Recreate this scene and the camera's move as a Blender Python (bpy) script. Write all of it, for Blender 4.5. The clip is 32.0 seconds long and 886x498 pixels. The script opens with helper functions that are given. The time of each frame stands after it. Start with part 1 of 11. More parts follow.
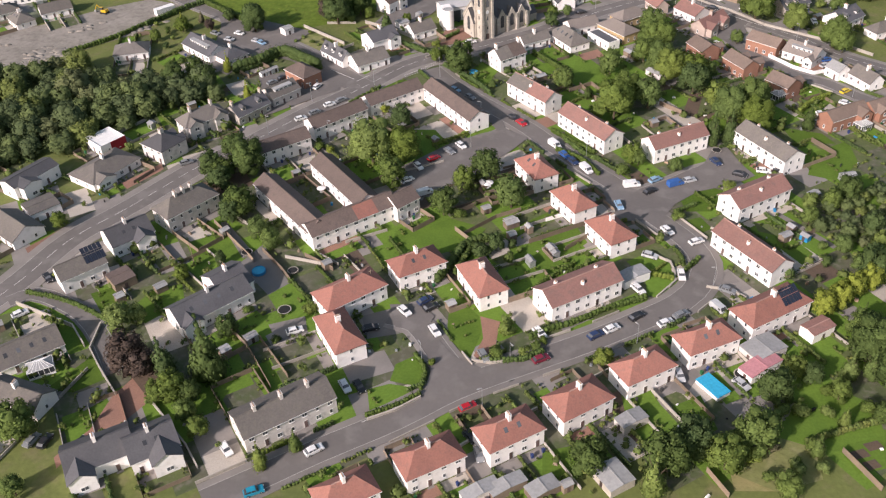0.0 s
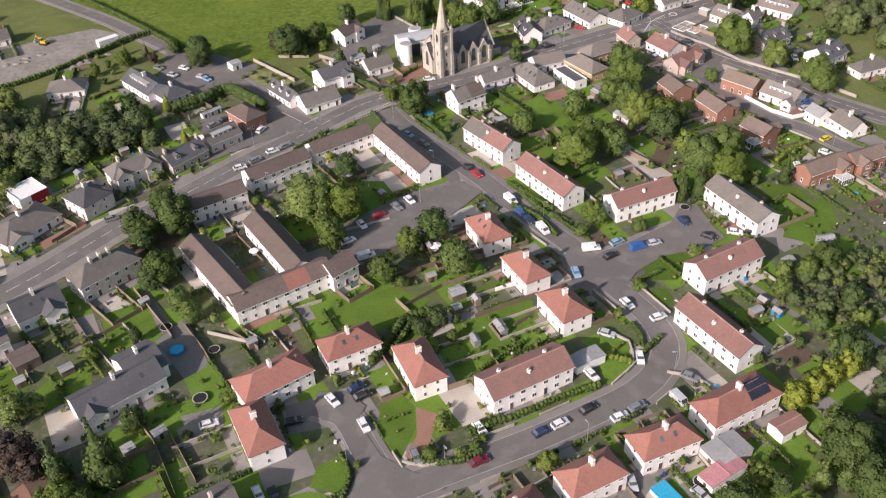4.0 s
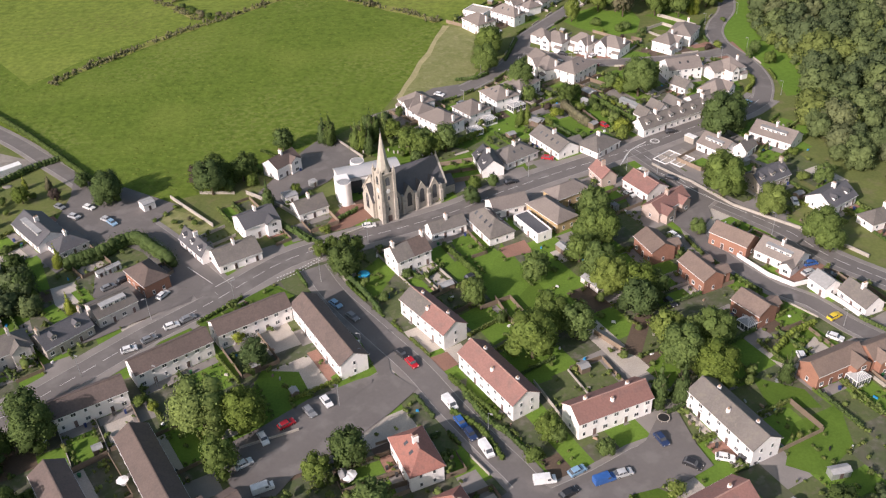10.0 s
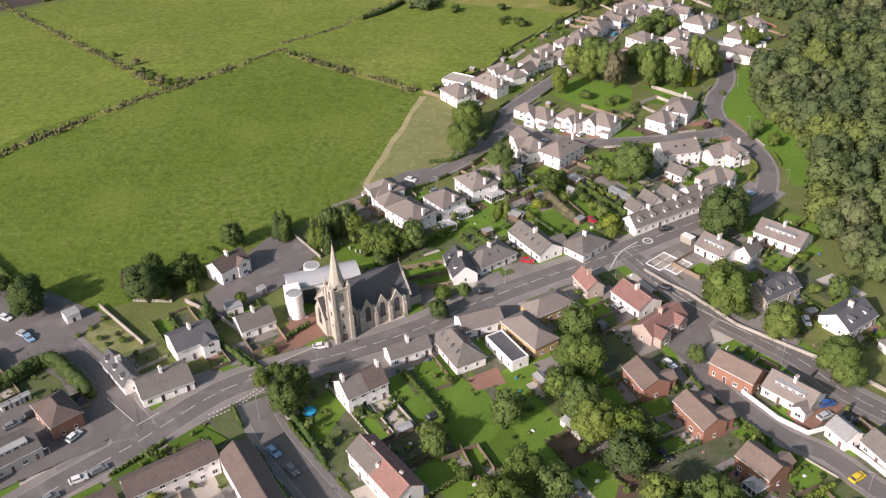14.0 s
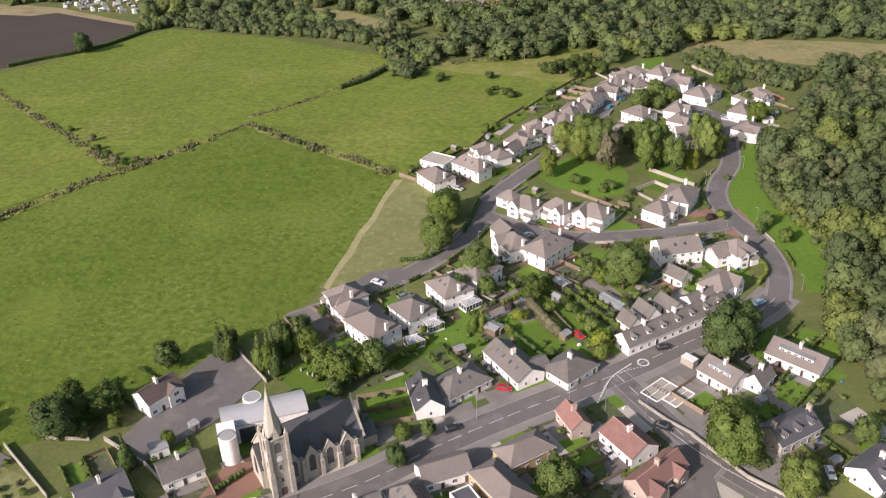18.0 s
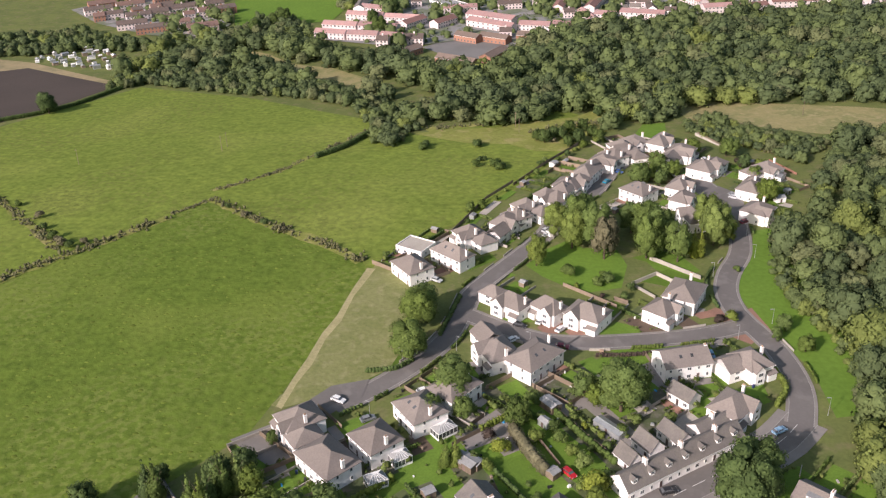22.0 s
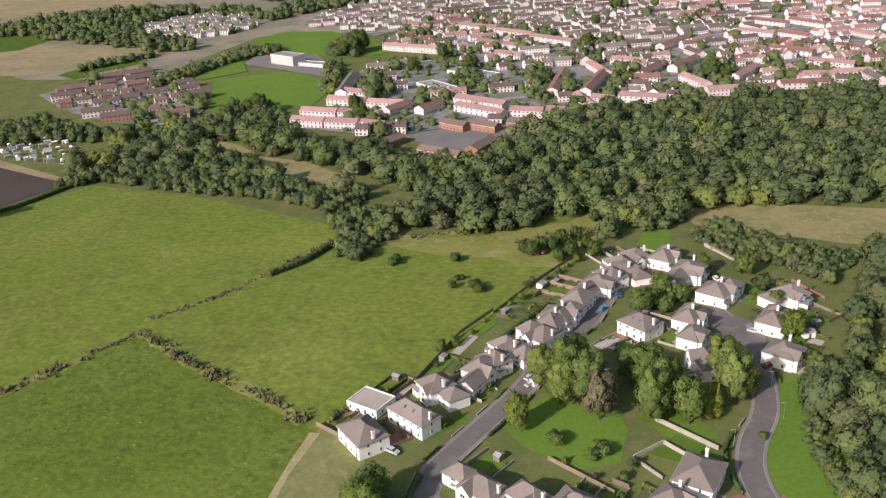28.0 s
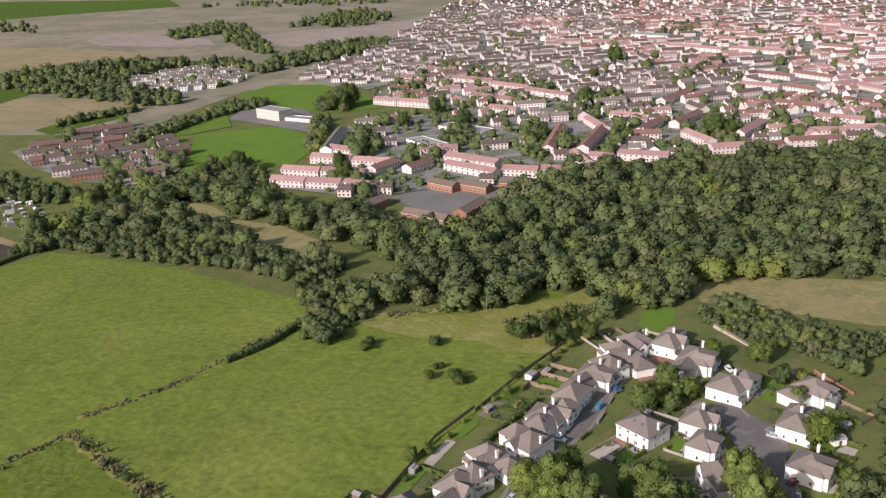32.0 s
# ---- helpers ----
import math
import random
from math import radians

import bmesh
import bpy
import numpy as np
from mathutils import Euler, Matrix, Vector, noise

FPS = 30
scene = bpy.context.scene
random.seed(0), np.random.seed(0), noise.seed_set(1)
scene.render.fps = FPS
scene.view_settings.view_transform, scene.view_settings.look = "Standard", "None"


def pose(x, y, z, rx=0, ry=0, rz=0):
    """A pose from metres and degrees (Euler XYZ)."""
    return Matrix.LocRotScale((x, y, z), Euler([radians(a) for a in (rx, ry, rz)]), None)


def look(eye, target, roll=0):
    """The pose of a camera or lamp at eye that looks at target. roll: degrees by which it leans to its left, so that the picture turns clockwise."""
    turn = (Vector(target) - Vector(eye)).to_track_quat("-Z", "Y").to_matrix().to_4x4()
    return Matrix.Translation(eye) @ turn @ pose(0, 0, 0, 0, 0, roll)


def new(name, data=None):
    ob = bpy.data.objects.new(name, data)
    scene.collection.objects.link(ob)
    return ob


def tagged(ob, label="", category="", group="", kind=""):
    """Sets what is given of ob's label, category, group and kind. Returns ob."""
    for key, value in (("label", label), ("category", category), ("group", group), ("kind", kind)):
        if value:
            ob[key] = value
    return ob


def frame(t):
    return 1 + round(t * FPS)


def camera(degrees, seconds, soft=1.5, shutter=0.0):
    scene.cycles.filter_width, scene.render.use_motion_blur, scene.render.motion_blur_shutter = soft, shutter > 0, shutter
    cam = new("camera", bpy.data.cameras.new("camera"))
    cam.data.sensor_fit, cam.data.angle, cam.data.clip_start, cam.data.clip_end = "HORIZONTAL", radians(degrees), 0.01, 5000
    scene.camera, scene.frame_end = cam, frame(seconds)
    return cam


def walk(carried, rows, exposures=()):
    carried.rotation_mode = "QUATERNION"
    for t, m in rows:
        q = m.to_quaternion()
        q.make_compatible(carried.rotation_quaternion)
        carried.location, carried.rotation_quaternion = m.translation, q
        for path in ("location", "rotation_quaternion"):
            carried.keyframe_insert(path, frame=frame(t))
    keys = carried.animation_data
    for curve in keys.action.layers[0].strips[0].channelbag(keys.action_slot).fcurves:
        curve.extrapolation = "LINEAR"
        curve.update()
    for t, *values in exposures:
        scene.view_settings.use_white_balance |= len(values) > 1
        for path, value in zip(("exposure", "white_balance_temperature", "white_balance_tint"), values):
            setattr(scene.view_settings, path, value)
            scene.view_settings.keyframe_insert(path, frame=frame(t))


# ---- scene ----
# The camera: seconds, place in metres, then tilt, roll and yaw in degrees.
cam = camera(52.73, 32.0, soft=1.25)
ROWS = [
    (0, -0.00, 0.00, 149.35, 52.426, 2.377, -0.859),
    (1, 3.61, 5.38, 149.40, 52.444, 2.244, -0.839),
    (2, 7.55, 11.91, 149.64, 52.393, 2.134, -0.876),
    (3, 11.52, 19.67, 150.02, 52.296, 2.172, -0.978),
    (3.5, 13.33, 23.94, 150.22, 52.309, 2.194, -1.024),
    (5.5, 19.36, 43.52, 151.10, 52.936, 2.163, -1.119),
    (6, 21.05, 48.58, 151.22, 53.195, 2.153, -1.102),
    (7, 24.67, 58.86, 151.39, 53.809, 2.143, -1.027),
    (8, 28.32, 69.13, 151.68, 54.399, 2.186, -0.971),
    (9, 31.65, 79.47, 152.04, 54.955, 2.180, -0.940),
    (10, 34.40, 89.97, 152.48, 55.458, 2.084, -0.951),
    (11, 36.86, 100.70, 152.98, 55.913, 1.953, -0.974),
    (12, 39.41, 111.54, 153.53, 56.353, 1.836, -0.975),
    (13, 42.00, 122.24, 153.98, 56.821, 1.739, -0.947),
    (14, 44.72, 132.80, 154.15, 57.360, 1.653, -0.856),
    (14.5, 46.11, 138.06, 154.19, 57.655, 1.642, -0.818),
    (16.5, 51.82, 158.95, 154.12, 58.990, 1.800, -0.741),
    (17, 53.39, 164.25, 153.99, 59.331, 1.802, -0.679),
    (18, 56.60, 174.83, 153.61, 60.025, 1.757, -0.514),
    (19, 59.15, 185.04, 153.32, 60.711, 1.741, -0.437),
    (20, 61.15, 195.30, 153.24, 61.344, 1.676, -0.409),
    (21, 62.99, 205.89, 153.28, 61.919, 1.563, -0.393),
    (22, 65.03, 216.51, 153.22, 62.523, 1.543, -0.390),
    (23, 67.47, 226.98, 153.00, 63.193, 1.651, -0.376),
    (24, 70.17, 237.35, 152.76, 63.894, 1.816, -0.339),
    (25, 72.75, 247.66, 152.57, 64.589, 1.959, -0.289),
    (25.5, 73.94, 252.79, 152.51, 64.930, 2.002, -0.269),
    (27.5, 78.17, 273.07, 152.45, 66.267, 1.980, -0.210),
    (28, 79.32, 278.26, 152.27, 66.608, 1.970, -0.185),
    (29, 81.72, 288.81, 151.77, 67.310, 1.936, -0.127),
    (30, 84.06, 299.32, 151.00, 68.058, 1.899, -0.076),
    (31, 86.28, 309.56, 149.90, 68.847, 1.889, -0.036),
    (32, 88.45, 319.57, 148.55, 69.667, 1.987, -0.030),
]
walk(cam, [(t, pose(*row)) for t, *row in ROWS], exposures=((0, 0.24), (14, 0.27), (22, 0.28), (28, 0.1), (32, 0.0)))
from mathutils import geometry
# ---- light ----
SUN_AZ, SUN_EL = 225.0, 28.0          # where the sun stands: degrees anticlockwise from +x, and height
world = bpy.data.worlds.new("sky")
scene.world = world
world.use_nodes = True
wn = world.node_tree.nodes
wsky = wn.new("ShaderNodeTexSky")
wsky.sky_type, wsky.sun_disc = "NISHITA", False
wsky.sun_elevation, wsky.sun_rotation = radians(SUN_EL), radians(90 - SUN_AZ)
wsky.air_density, wsky.dust_density = 1.3, 3.0
wn["Background"].inputs["Strength"].default_value = 0.11
world.node_tree.links.new(wsky.outputs[0], wn["Background"].inputs["Color"])
sun = new("sun", bpy.data.lights.new("sun", "SUN"))
sun.data.energy, sun.data.angle, sun.data.color = 4.9, radians(0.6), (1.0, 0.87, 0.866)
sun_way = Vector((math.cos(radians(SUN_AZ)) * math.cos(radians(SUN_EL)), math.sin(radians(SUN_AZ)) * math.cos(radians(SUN_EL)), math.sin(radians(SUN_EL))))
sun.matrix_world = look(sun_way * 400, (0, 0, 0))


# ---- materials ----
def mat(name, a, b=None, rough=0.8, big=0.08, small=2.5, bump=0.0, metal=0.0, vary=0.0, spec=0.35, stain=None, island=0.0, translucent=0.0, contrast=(0.35, 0.65), grain=0.3, patch=3.1, tuft=None):
    """Two colours mixed by noise at two scales; stain adds a third in patches; vary and island change the value from object to object or piece to piece."""
    m = bpy.data.materials.new(name)
    m.use_nodes = True
    nt = m.node_tree
    nd, ln = nt.nodes, nt.links
    bs = nd["Principled BSDF"]
    bs.inputs["Roughness"].default_value = rough
    bs.inputs["Metallic"].default_value = metal
    bs.inputs["Specular IOR Level"].default_value = spec
    b = b or tuple(c * 0.72 for c in a)
    geo = nd.new("ShaderNodeNewGeometry")
    pos = geo.outputs["Position"]

    def noise_tex(scale, detail=4.0):
        n = nd.new("ShaderNodeTexNoise")
        n.inputs["Scale"].default_value, n.inputs["Detail"].default_value = scale, detail
        ln.new(pos, n.inputs["Vector"])
        return n

    def mix(f, x, y, kind="MIX"):
        n = nd.new("ShaderNodeMix")
        n.data_type, n.blend_type = "RGBA", kind
        for sock, v in ((n.inputs[0], f), (n.inputs[6], x), (n.inputs[7], y)):
            if isinstance(v, bpy.types.NodeSocket):
                ln.new(v, sock)
            else:
                sock.default_value = v if isinstance(v, (int, float)) else (*v, 1)
        return n.outputs[2]

    def ramp(sock, lo, hi):
        r = nd.new("ShaderNodeMapRange")
        r.inputs[1].default_value, r.inputs[2].default_value = lo, hi
        ln.new(sock, r.inputs[0])
        return r.outputs[0]

    n1, n2 = noise_tex(big), noise_tex(small)
    col = mix(ramp(n1.outputs[0], *contrast), a, b)
    if stain:
        n3 = noise_tex(big * patch, 5.0)
        col = mix(ramp(n3.outputs[0], 0.52, 0.68), col, stain)
    if tuft:
        where, blades = ramp(noise_tex(0.017, 3.0).outputs[0], 0.45, 0.62), ramp(noise_tex(0.42, 4.0).outputs[0], 0.49, 0.57)
        both = nd.new("ShaderNodeMath")
        both.operation = "MULTIPLY"
        ln.new(where, both.inputs[0])
        ln.new(blades, both.inputs[1])
        col = mix(both.outputs[0], col, tuft)
    fine = ramp(n2.outputs[0], 0.3, 0.7)
    col = mix(grain, col, mix(fine, tuple(c * 0.62 for c in a), tuple(min(1, c * 1.3) for c in a)))
    val = None
    if vary:
        info = nd.new("ShaderNodeObjectInfo")
        val = ramp(info.outputs["Random"], 0, 1)
        amount = vary
    if island:
        val = ramp(geo.outputs["Random Per Island"], 0, 1)
        amount = island
    if val is not None:
        k = nd.new("ShaderNodeMapRange")
        k.inputs[3].default_value, k.inputs[4].default_value = 1 - amount, 1 + amount
        ln.new(val, k.inputs[0])
        hs = nd.new("ShaderNodeHueSaturation")
        ln.new(col, hs.inputs["Color"])
        ln.new(k.outputs[0], hs.inputs["Value"])
        if vary and island:
            info = nd.new("ShaderNodeObjectInfo")
            hk = nd.new("ShaderNodeMapRange")
            hk.inputs[3].default_value, hk.inputs[4].default_value = 0.493, 0.51
            ln.new(info.outputs["Random"], hk.inputs[0])
            ln.new(hk.outputs[0], hs.inputs["Hue"])
            sk = nd.new("ShaderNodeMapRange")
            sk.inputs[3].default_value, sk.inputs[4].default_value = 1.06, 0.9
            ln.new(info.outputs["Random"], sk.inputs[0])
            ln.new(sk.outputs[0], hs.inputs["Saturation"])
        col = hs.outputs[0]
    ln.new(col, bs.inputs["Base Color"])
    if bump:
        bp = nd.new("ShaderNodeBump")
        bp.inputs["Strength"].default_value, bp.inputs["Distance"].default_value = 0.6, bump
        ln.new(n2.outputs[0], bp.inputs["Height"])
        ln.new(bp.outputs[0], bs.inputs["Normal"])
    if translucent:
        tr = nd.new("ShaderNodeBsdfTranslucent")
        ln.new(col, tr.inputs["Color"])
        ms = nd.new("ShaderNodeMixShader")
        ms.inputs[0].default_value = translucent
        ln.new(bs.outputs[0], ms.inputs[1])
        ln.new(tr.outputs[0], ms.inputs[2])
        ln.new(ms.outputs[0], nd["Material Output"].inputs[0])
    return m


M_GROUND = mat("rough_grass", (0.145, 0.165, 0.055), (0.105, 0.13, 0.046), 0.95, 0.06, 0.9, 0.15, stain=(0.175, 0.16, 0.085), contrast=(0.4, 0.6), spec=0.06)
M_GARDEN = mat("garden_ground", (0.078, 0.098, 0.042), (0.118, 0.108, 0.08), 0.95, 0.16, 0.6, 0.2, stain=(0.17, 0.15, 0.13), contrast=(0.42, 0.58))
M_FIELD = mat("pasture", (0.121, 0.171, 0.029), (0.072, 0.112, 0.019), 0.95, 0.2, 0.45, 0.4, stain=(0.168, 0.205, 0.044), contrast=(0.38, 0.62), grain=0.52, patch=0.1, spec=0.06, tuft=(0.19, 0.212, 0.062))
# paler for drier grass and for sun on the crest, put into the colour
M_PASTURE = mat("dry_sunlit_pasture", (0.17, 0.217, 0.042), (0.106, 0.149, 0.029), 0.95, 0.16, 0.38, 0.4, stain=(0.235, 0.26, 0.068), contrast=(0.38, 0.62), grain=0.6, patch=0.09, spec=0.06, tuft=(0.13, 0.125, 0.045))
M_DRY = mat("dry_grass", (0.275, 0.238, 0.105), (0.18, 0.187, 0.065), 0.95, 0.09, 0.7, 0.3, stain=(0.335, 0.28, 0.145), contrast=(0.42, 0.58))
M_MOOR = mat("moorland", (0.27, 0.235, 0.175), (0.17, 0.172, 0.105), 0.95, 0.009, 0.06, 0.0, stain=(0.145, 0.145, 0.095), contrast=(0.42, 0.58))
M_STRAW = mat("stubble", (0.32, 0.25, 0.14), (0.2, 0.185, 0.09), 0.95, 0.02, 0.3, 0.1, stain=(0.17, 0.16, 0.08))
M_PLOUGH = mat("ploughed_soil", (0.055, 0.042, 0.036), (0.075, 0.057, 0.048), 1.0, 0.02, 0.8, 0.2)
M_DIRT = mat("bare_earth", (0.285, 0.258, 0.228), (0.19, 0.172, 0.15), 0.95, 0.12, 0.5, 0.3, stain=(0.16, 0.142, 0.12))
M_LAWN = mat("mown_lawn", (0.112, 0.182, 0.03), (0.085, 0.143, 0.025), 0.95, 0.15, 1.6, 0.06, vary=0.25, spec=0.06)
M_ROAD = mat("asphalt", (0.162, 0.148, 0.14), (0.135, 0.123, 0.116), 0.9, 0.06, 1.2, 0.01, stain=(0.19, 0.175, 0.165), grain=0.1)
M_PAVE = mat("paving", (0.225, 0.205, 0.19), (0.18, 0.165, 0.152), 0.9, 0.15, 2.0, 0.01, vary=0.15, grain=0.1)
M_MONO = mat("red_block_paving", (0.27, 0.15, 0.11), (0.22, 0.125, 0.095), 0.9, 0.2, 2.5, 0.01, vary=0.12)
M_GRAVEL = mat("pale_gravel", (0.42, 0.38, 0.33), (0.34, 0.3, 0.26), 0.95, 0.2, 3.0, 0.03, vary=0.12)
M_KERB = mat("kerb_stone", (0.36, 0.345, 0.325), None, 0.85, 0.3, 3.0)
M_LINE = mat("road_paint", (0.72, 0.71, 0.68), (0.55, 0.54, 0.52), 0.8, 0.4, 4.0)
M_WHITE = mat("white_render", (0.89, 0.855, 0.84), (0.83, 0.795, 0.775), 0.85, 0.25, 3.0, 0.0, vary=0.05, stain=(0.77, 0.735, 0.71), grain=0.08, contrast=(0.3, 0.9))
M_CREAM = mat("pale_roughcast", (0.865, 0.82, 0.8), (0.81, 0.765, 0.745), 0.9, 0.25, 3.0, 0.0, vary=0.06, stain=(0.76, 0.71, 0.69), grain=0.08, contrast=(0.3, 0.9))
M_GREYWALL = mat("grey_roughcast", (0.63, 0.585, 0.555), (0.52, 0.485, 0.46), 0.9, 0.25, 3.0, 0.0, vary=0.08, stain=(0.44, 0.41, 0.385), grain=0.08, contrast=(0.3, 0.9))
M_STONE = mat("sandstone", (0.47, 0.425, 0.37), (0.37, 0.335, 0.295), 0.9, 0.35, 2.4, 0.04, stain=(0.28, 0.25, 0.22))
M_BRICK = mat("red_brick", (0.325, 0.168, 0.116), (0.265, 0.138, 0.098), 0.9, 0.3, 4.0, 0.01, vary=0.1)
M_OCHRE = mat("yellow_brick", (0.48, 0.35, 0.19), (0.4, 0.29, 0.16), 0.9, 0.3, 4.0, 0.01)
M_REDTILE = mat("red_roof_tiles", (0.295, 0.134, 0.106), (0.245, 0.114, 0.092), 0.85, 0.3, 2.6, 0.03, vary=0.14, stain=(0.21, 0.112, 0.094))
M_ROSETILE = mat("faded_red_roof_tiles", (0.245, 0.132, 0.113), (0.2, 0.112, 0.098), 0.85, 0.2, 2.2, 0.03, vary=0.14, stain=(0.175, 0.112, 0.1))
M_BROWNTILE = mat("brown_roof_tiles", (0.138, 0.104, 0.092), (0.11, 0.085, 0.076), 0.85, 0.2, 2.2, 0.03, vary=0.12, stain=(0.1, 0.08, 0.072))
M_TANTILE = mat("tan_roof_tiles", (0.2, 0.15, 0.124), (0.165, 0.124, 0.104), 0.85, 0.2, 2.2, 0.03, vary=0.12, stain=(0.15, 0.117, 0.1))
M_ESTATE = mat("grey_brown_roof_tiles", (0.215, 0.185, 0.167), (0.178, 0.153, 0.139), 0.85, 0.2, 2.2, 0.03, vary=0.12)
M_GREYTILE = mat("grey_roof_tiles", (0.155, 0.14, 0.129), (0.122, 0.111, 0.103), 0.85, 0.25, 2.4, 0.03, vary=0.14, stain=(0.17, 0.155, 0.13))
M_SLATE = mat("dark_slate", (0.1, 0.098, 0.105), (0.078, 0.077, 0.083), 0.6, 0.25, 2.4, 0.02, vary=0.2)
M_FLATROOF = mat("grey_roofing_felt", (0.33, 0.33, 0.33), (0.27, 0.27, 0.27), 0.8, 0.2, 1.5, vary=0.15)
M_PVC = mat("white_plastic", (0.8, 0.79, 0.77), (0.74, 0.73, 0.71), 0.5, 0.5, 3.0)
M_SHEET = mat("pale_sheet_roofing", (0.45, 0.45, 0.455), (0.4, 0.4, 0.405), 0.5, 0.2, 1.5, grain=0.1)
M_LIME = mat("lime_hedge_foliage", (0.172, 0.218, 0.045), (0.135, 0.175, 0.037), 0.8, 0.2, 1.5, island=0.2, translucent=0.15, spec=0.08)
M_STONETRIM = mat("dressed_stone", (0.46, 0.42, 0.36), (0.37, 0.335, 0.29), 0.9, 0.5, 3.0)
M_GLASS = mat("window_glass", (0.10, 0.105, 0.115), (0.075, 0.08, 0.09), 0.12, 0.3, 1.0, spec=0.6, vary=0.5)
M_DOOR = mat("painted_door", (0.13, 0.09, 0.08), (0.1, 0.07, 0.065), 0.5, 0.4, 2.0, vary=0.6)
M_POT = mat("clay_pot", (0.4, 0.28, 0.2), None, 0.9, 0.5, 3.0)
M_WOOD = mat("weathered_timber", (0.225, 0.172, 0.125), (0.17, 0.132, 0.1), 0.9, 0.5, 4.0, 0.01, vary=0.25)
M_WALL = mat("garden_wall", (0.4, 0.365, 0.32), (0.31, 0.283, 0.25), 0.9, 0.4, 3.0, 0.02, vary=0.12)
M_METAL = mat("galvanised_steel", (0.5, 0.51, 0.52), (0.42, 0.43, 0.44), 0.45, 0.5, 3.0, metal=0.6)
M_RUBBER = mat("black_rubber", (0.02, 0.02, 0.021), None, 0.8, 0.5, 3.0)
M_BARK = mat("bark", (0.1, 0.075, 0.05), (0.07, 0.052, 0.037), 0.95, 0.5, 4.0, 0.03)
M_LEAF = mat("foliage", (0.145, 0.197, 0.05), (0.104, 0.148, 0.039), 0.75, 0.25, 1.5, island=0.24, vary=0.25, translucent=0.28, spec=0.08)
M_LEAFDARK = mat("dark_foliage", (0.094, 0.134, 0.041), (0.067, 0.1, 0.032), 0.75, 0.25, 1.5, island=0.24, vary=0.25, translucent=0.25, spec=0.08)
M_LEAFLIGHT = mat("light_foliage", (0.19, 0.24, 0.062), (0.143, 0.188, 0.051), 0.75, 0.25, 1.5, island=0.24, vary=0.25, translucent=0.28, spec=0.08)
M_LEAFGOLD = mat("golden_foliage", (0.235, 0.272, 0.048), (0.18, 0.215, 0.038), 0.75, 0.25, 1.5, island=0.24, translucent=0.2, spec=0.08)
M_LEAFRED = mat("copper_foliage", (0.092, 0.07, 0.058), (0.066, 0.05, 0.043), 0.8, 0.25, 1.5, island=0.3, translucent=0.2, spec=0.08)
M_LEAFBROWN = mat("withered_foliage", (0.162, 0.15, 0.09), (0.12, 0.113, 0.07), 0.8, 0.25, 1.5, island=0.3, translucent=0.15, spec=0.08)
# woodland greens carry extra blue, standing in for distance haze
M_WOODS = mat("woodland_foliage", (0.138, 0.176, 0.068), (0.106, 0.139, 0.058), 0.8, 0.055, 0.5, island=0.14, translucent=0.25, spec=0.08, contrast=(0.4, 0.6))
M_WOODDARK = mat("dark_woodland_foliage", (0.104, 0.136, 0.061), (0.08, 0.107, 0.051), 0.8, 0.06, 0.5, island=0.14, translucent=0.22, spec=0.08)
M_WOODLIGHT = mat("light_woodland_foliage", (0.182, 0.218, 0.064), (0.142, 0.174, 0.054), 0.8, 0.06, 0.5, island=0.16, translucent=0.25, spec=0.08)
M_WOODOLIVE = mat("olive_woodland_foliage", (0.152, 0.172, 0.08), (0.118, 0.137, 0.067), 0.8, 0.06, 0.5, island=0.14, translucent=0.2, spec=0.08)
# paler and bluer than the near tiles: distance haze put into the colour
M_FARTILE = mat("hazed_pink_tiles", (0.39, 0.235, 0.222), (0.31, 0.195, 0.187), 0.85, 0.1, 1.0, 0.0, vary=0.2, stain=(0.28, 0.205, 0.205))
M_YARD = mat("worn_tarmac", (0.2, 0.19, 0.182), (0.165, 0.158, 0.15), 0.9, 0.05, 0.6, grain=0.1)
M_HEDGE = mat("hedge_foliage", (0.1, 0.145, 0.04), (0.075, 0.115, 0.032), 0.8, 0.2, 1.5, island=0.24, translucent=0.15, spec=0.08, vary=0.2)
M_SCRUB = mat("scrub_foliage", (0.12, 0.12, 0.06), (0.088, 0.092, 0.046), 0.9, 0.2, 1.5, island=0.3, spec=0.1, stain=(0.15, 0.132, 0.075))
M_BANK = mat("bank_grass", (0.2, 0.205, 0.08), (0.155, 0.172, 0.055), 0.95, 0.09, 0.7, 0.3, stain=(0.26, 0.245, 0.12), contrast=(0.4, 0.6))
M_HAY = mat("bleached_grass", (0.36, 0.32, 0.17), (0.27, 0.25, 0.12), 0.95, 0.15, 0.9, 0.3)
M_ROUGH = mat("rank_grass", (0.23, 0.24, 0.068), (0.172, 0.195, 0.05), 0.95, 0.05, 0.5, 0.6, stain=(0.31, 0.27, 0.12), contrast=(0.4, 0.6), spec=0.06)
M_WATER = mat("pool_water", (0.05, 0.4, 0.62), (0.04, 0.34, 0.56), 0.12, 0.4, 2.0)
M_BLUE = mat("blue_liner", (0.03, 0.25, 0.5), None, 0.5, 0.4, 2.0)
M_SOLAR = mat("solar_glass", (0.02, 0.025, 0.04), (0.03, 0.035, 0.05), 0.15, 0.5, 2.0, spec=0.6)
M_PLAY = mat("playing_field", (0.13, 0.215, 0.035), (0.105, 0.18, 0.03), 0.95, 0.03, 0.6, spec=0.06)
M_EARTHPALE = mat("cleared_ground", (0.34, 0.28, 0.25), (0.26, 0.22, 0.19), 0.95, 0.02, 0.2, 0.0, stain=(0.2, 0.19, 0.11))
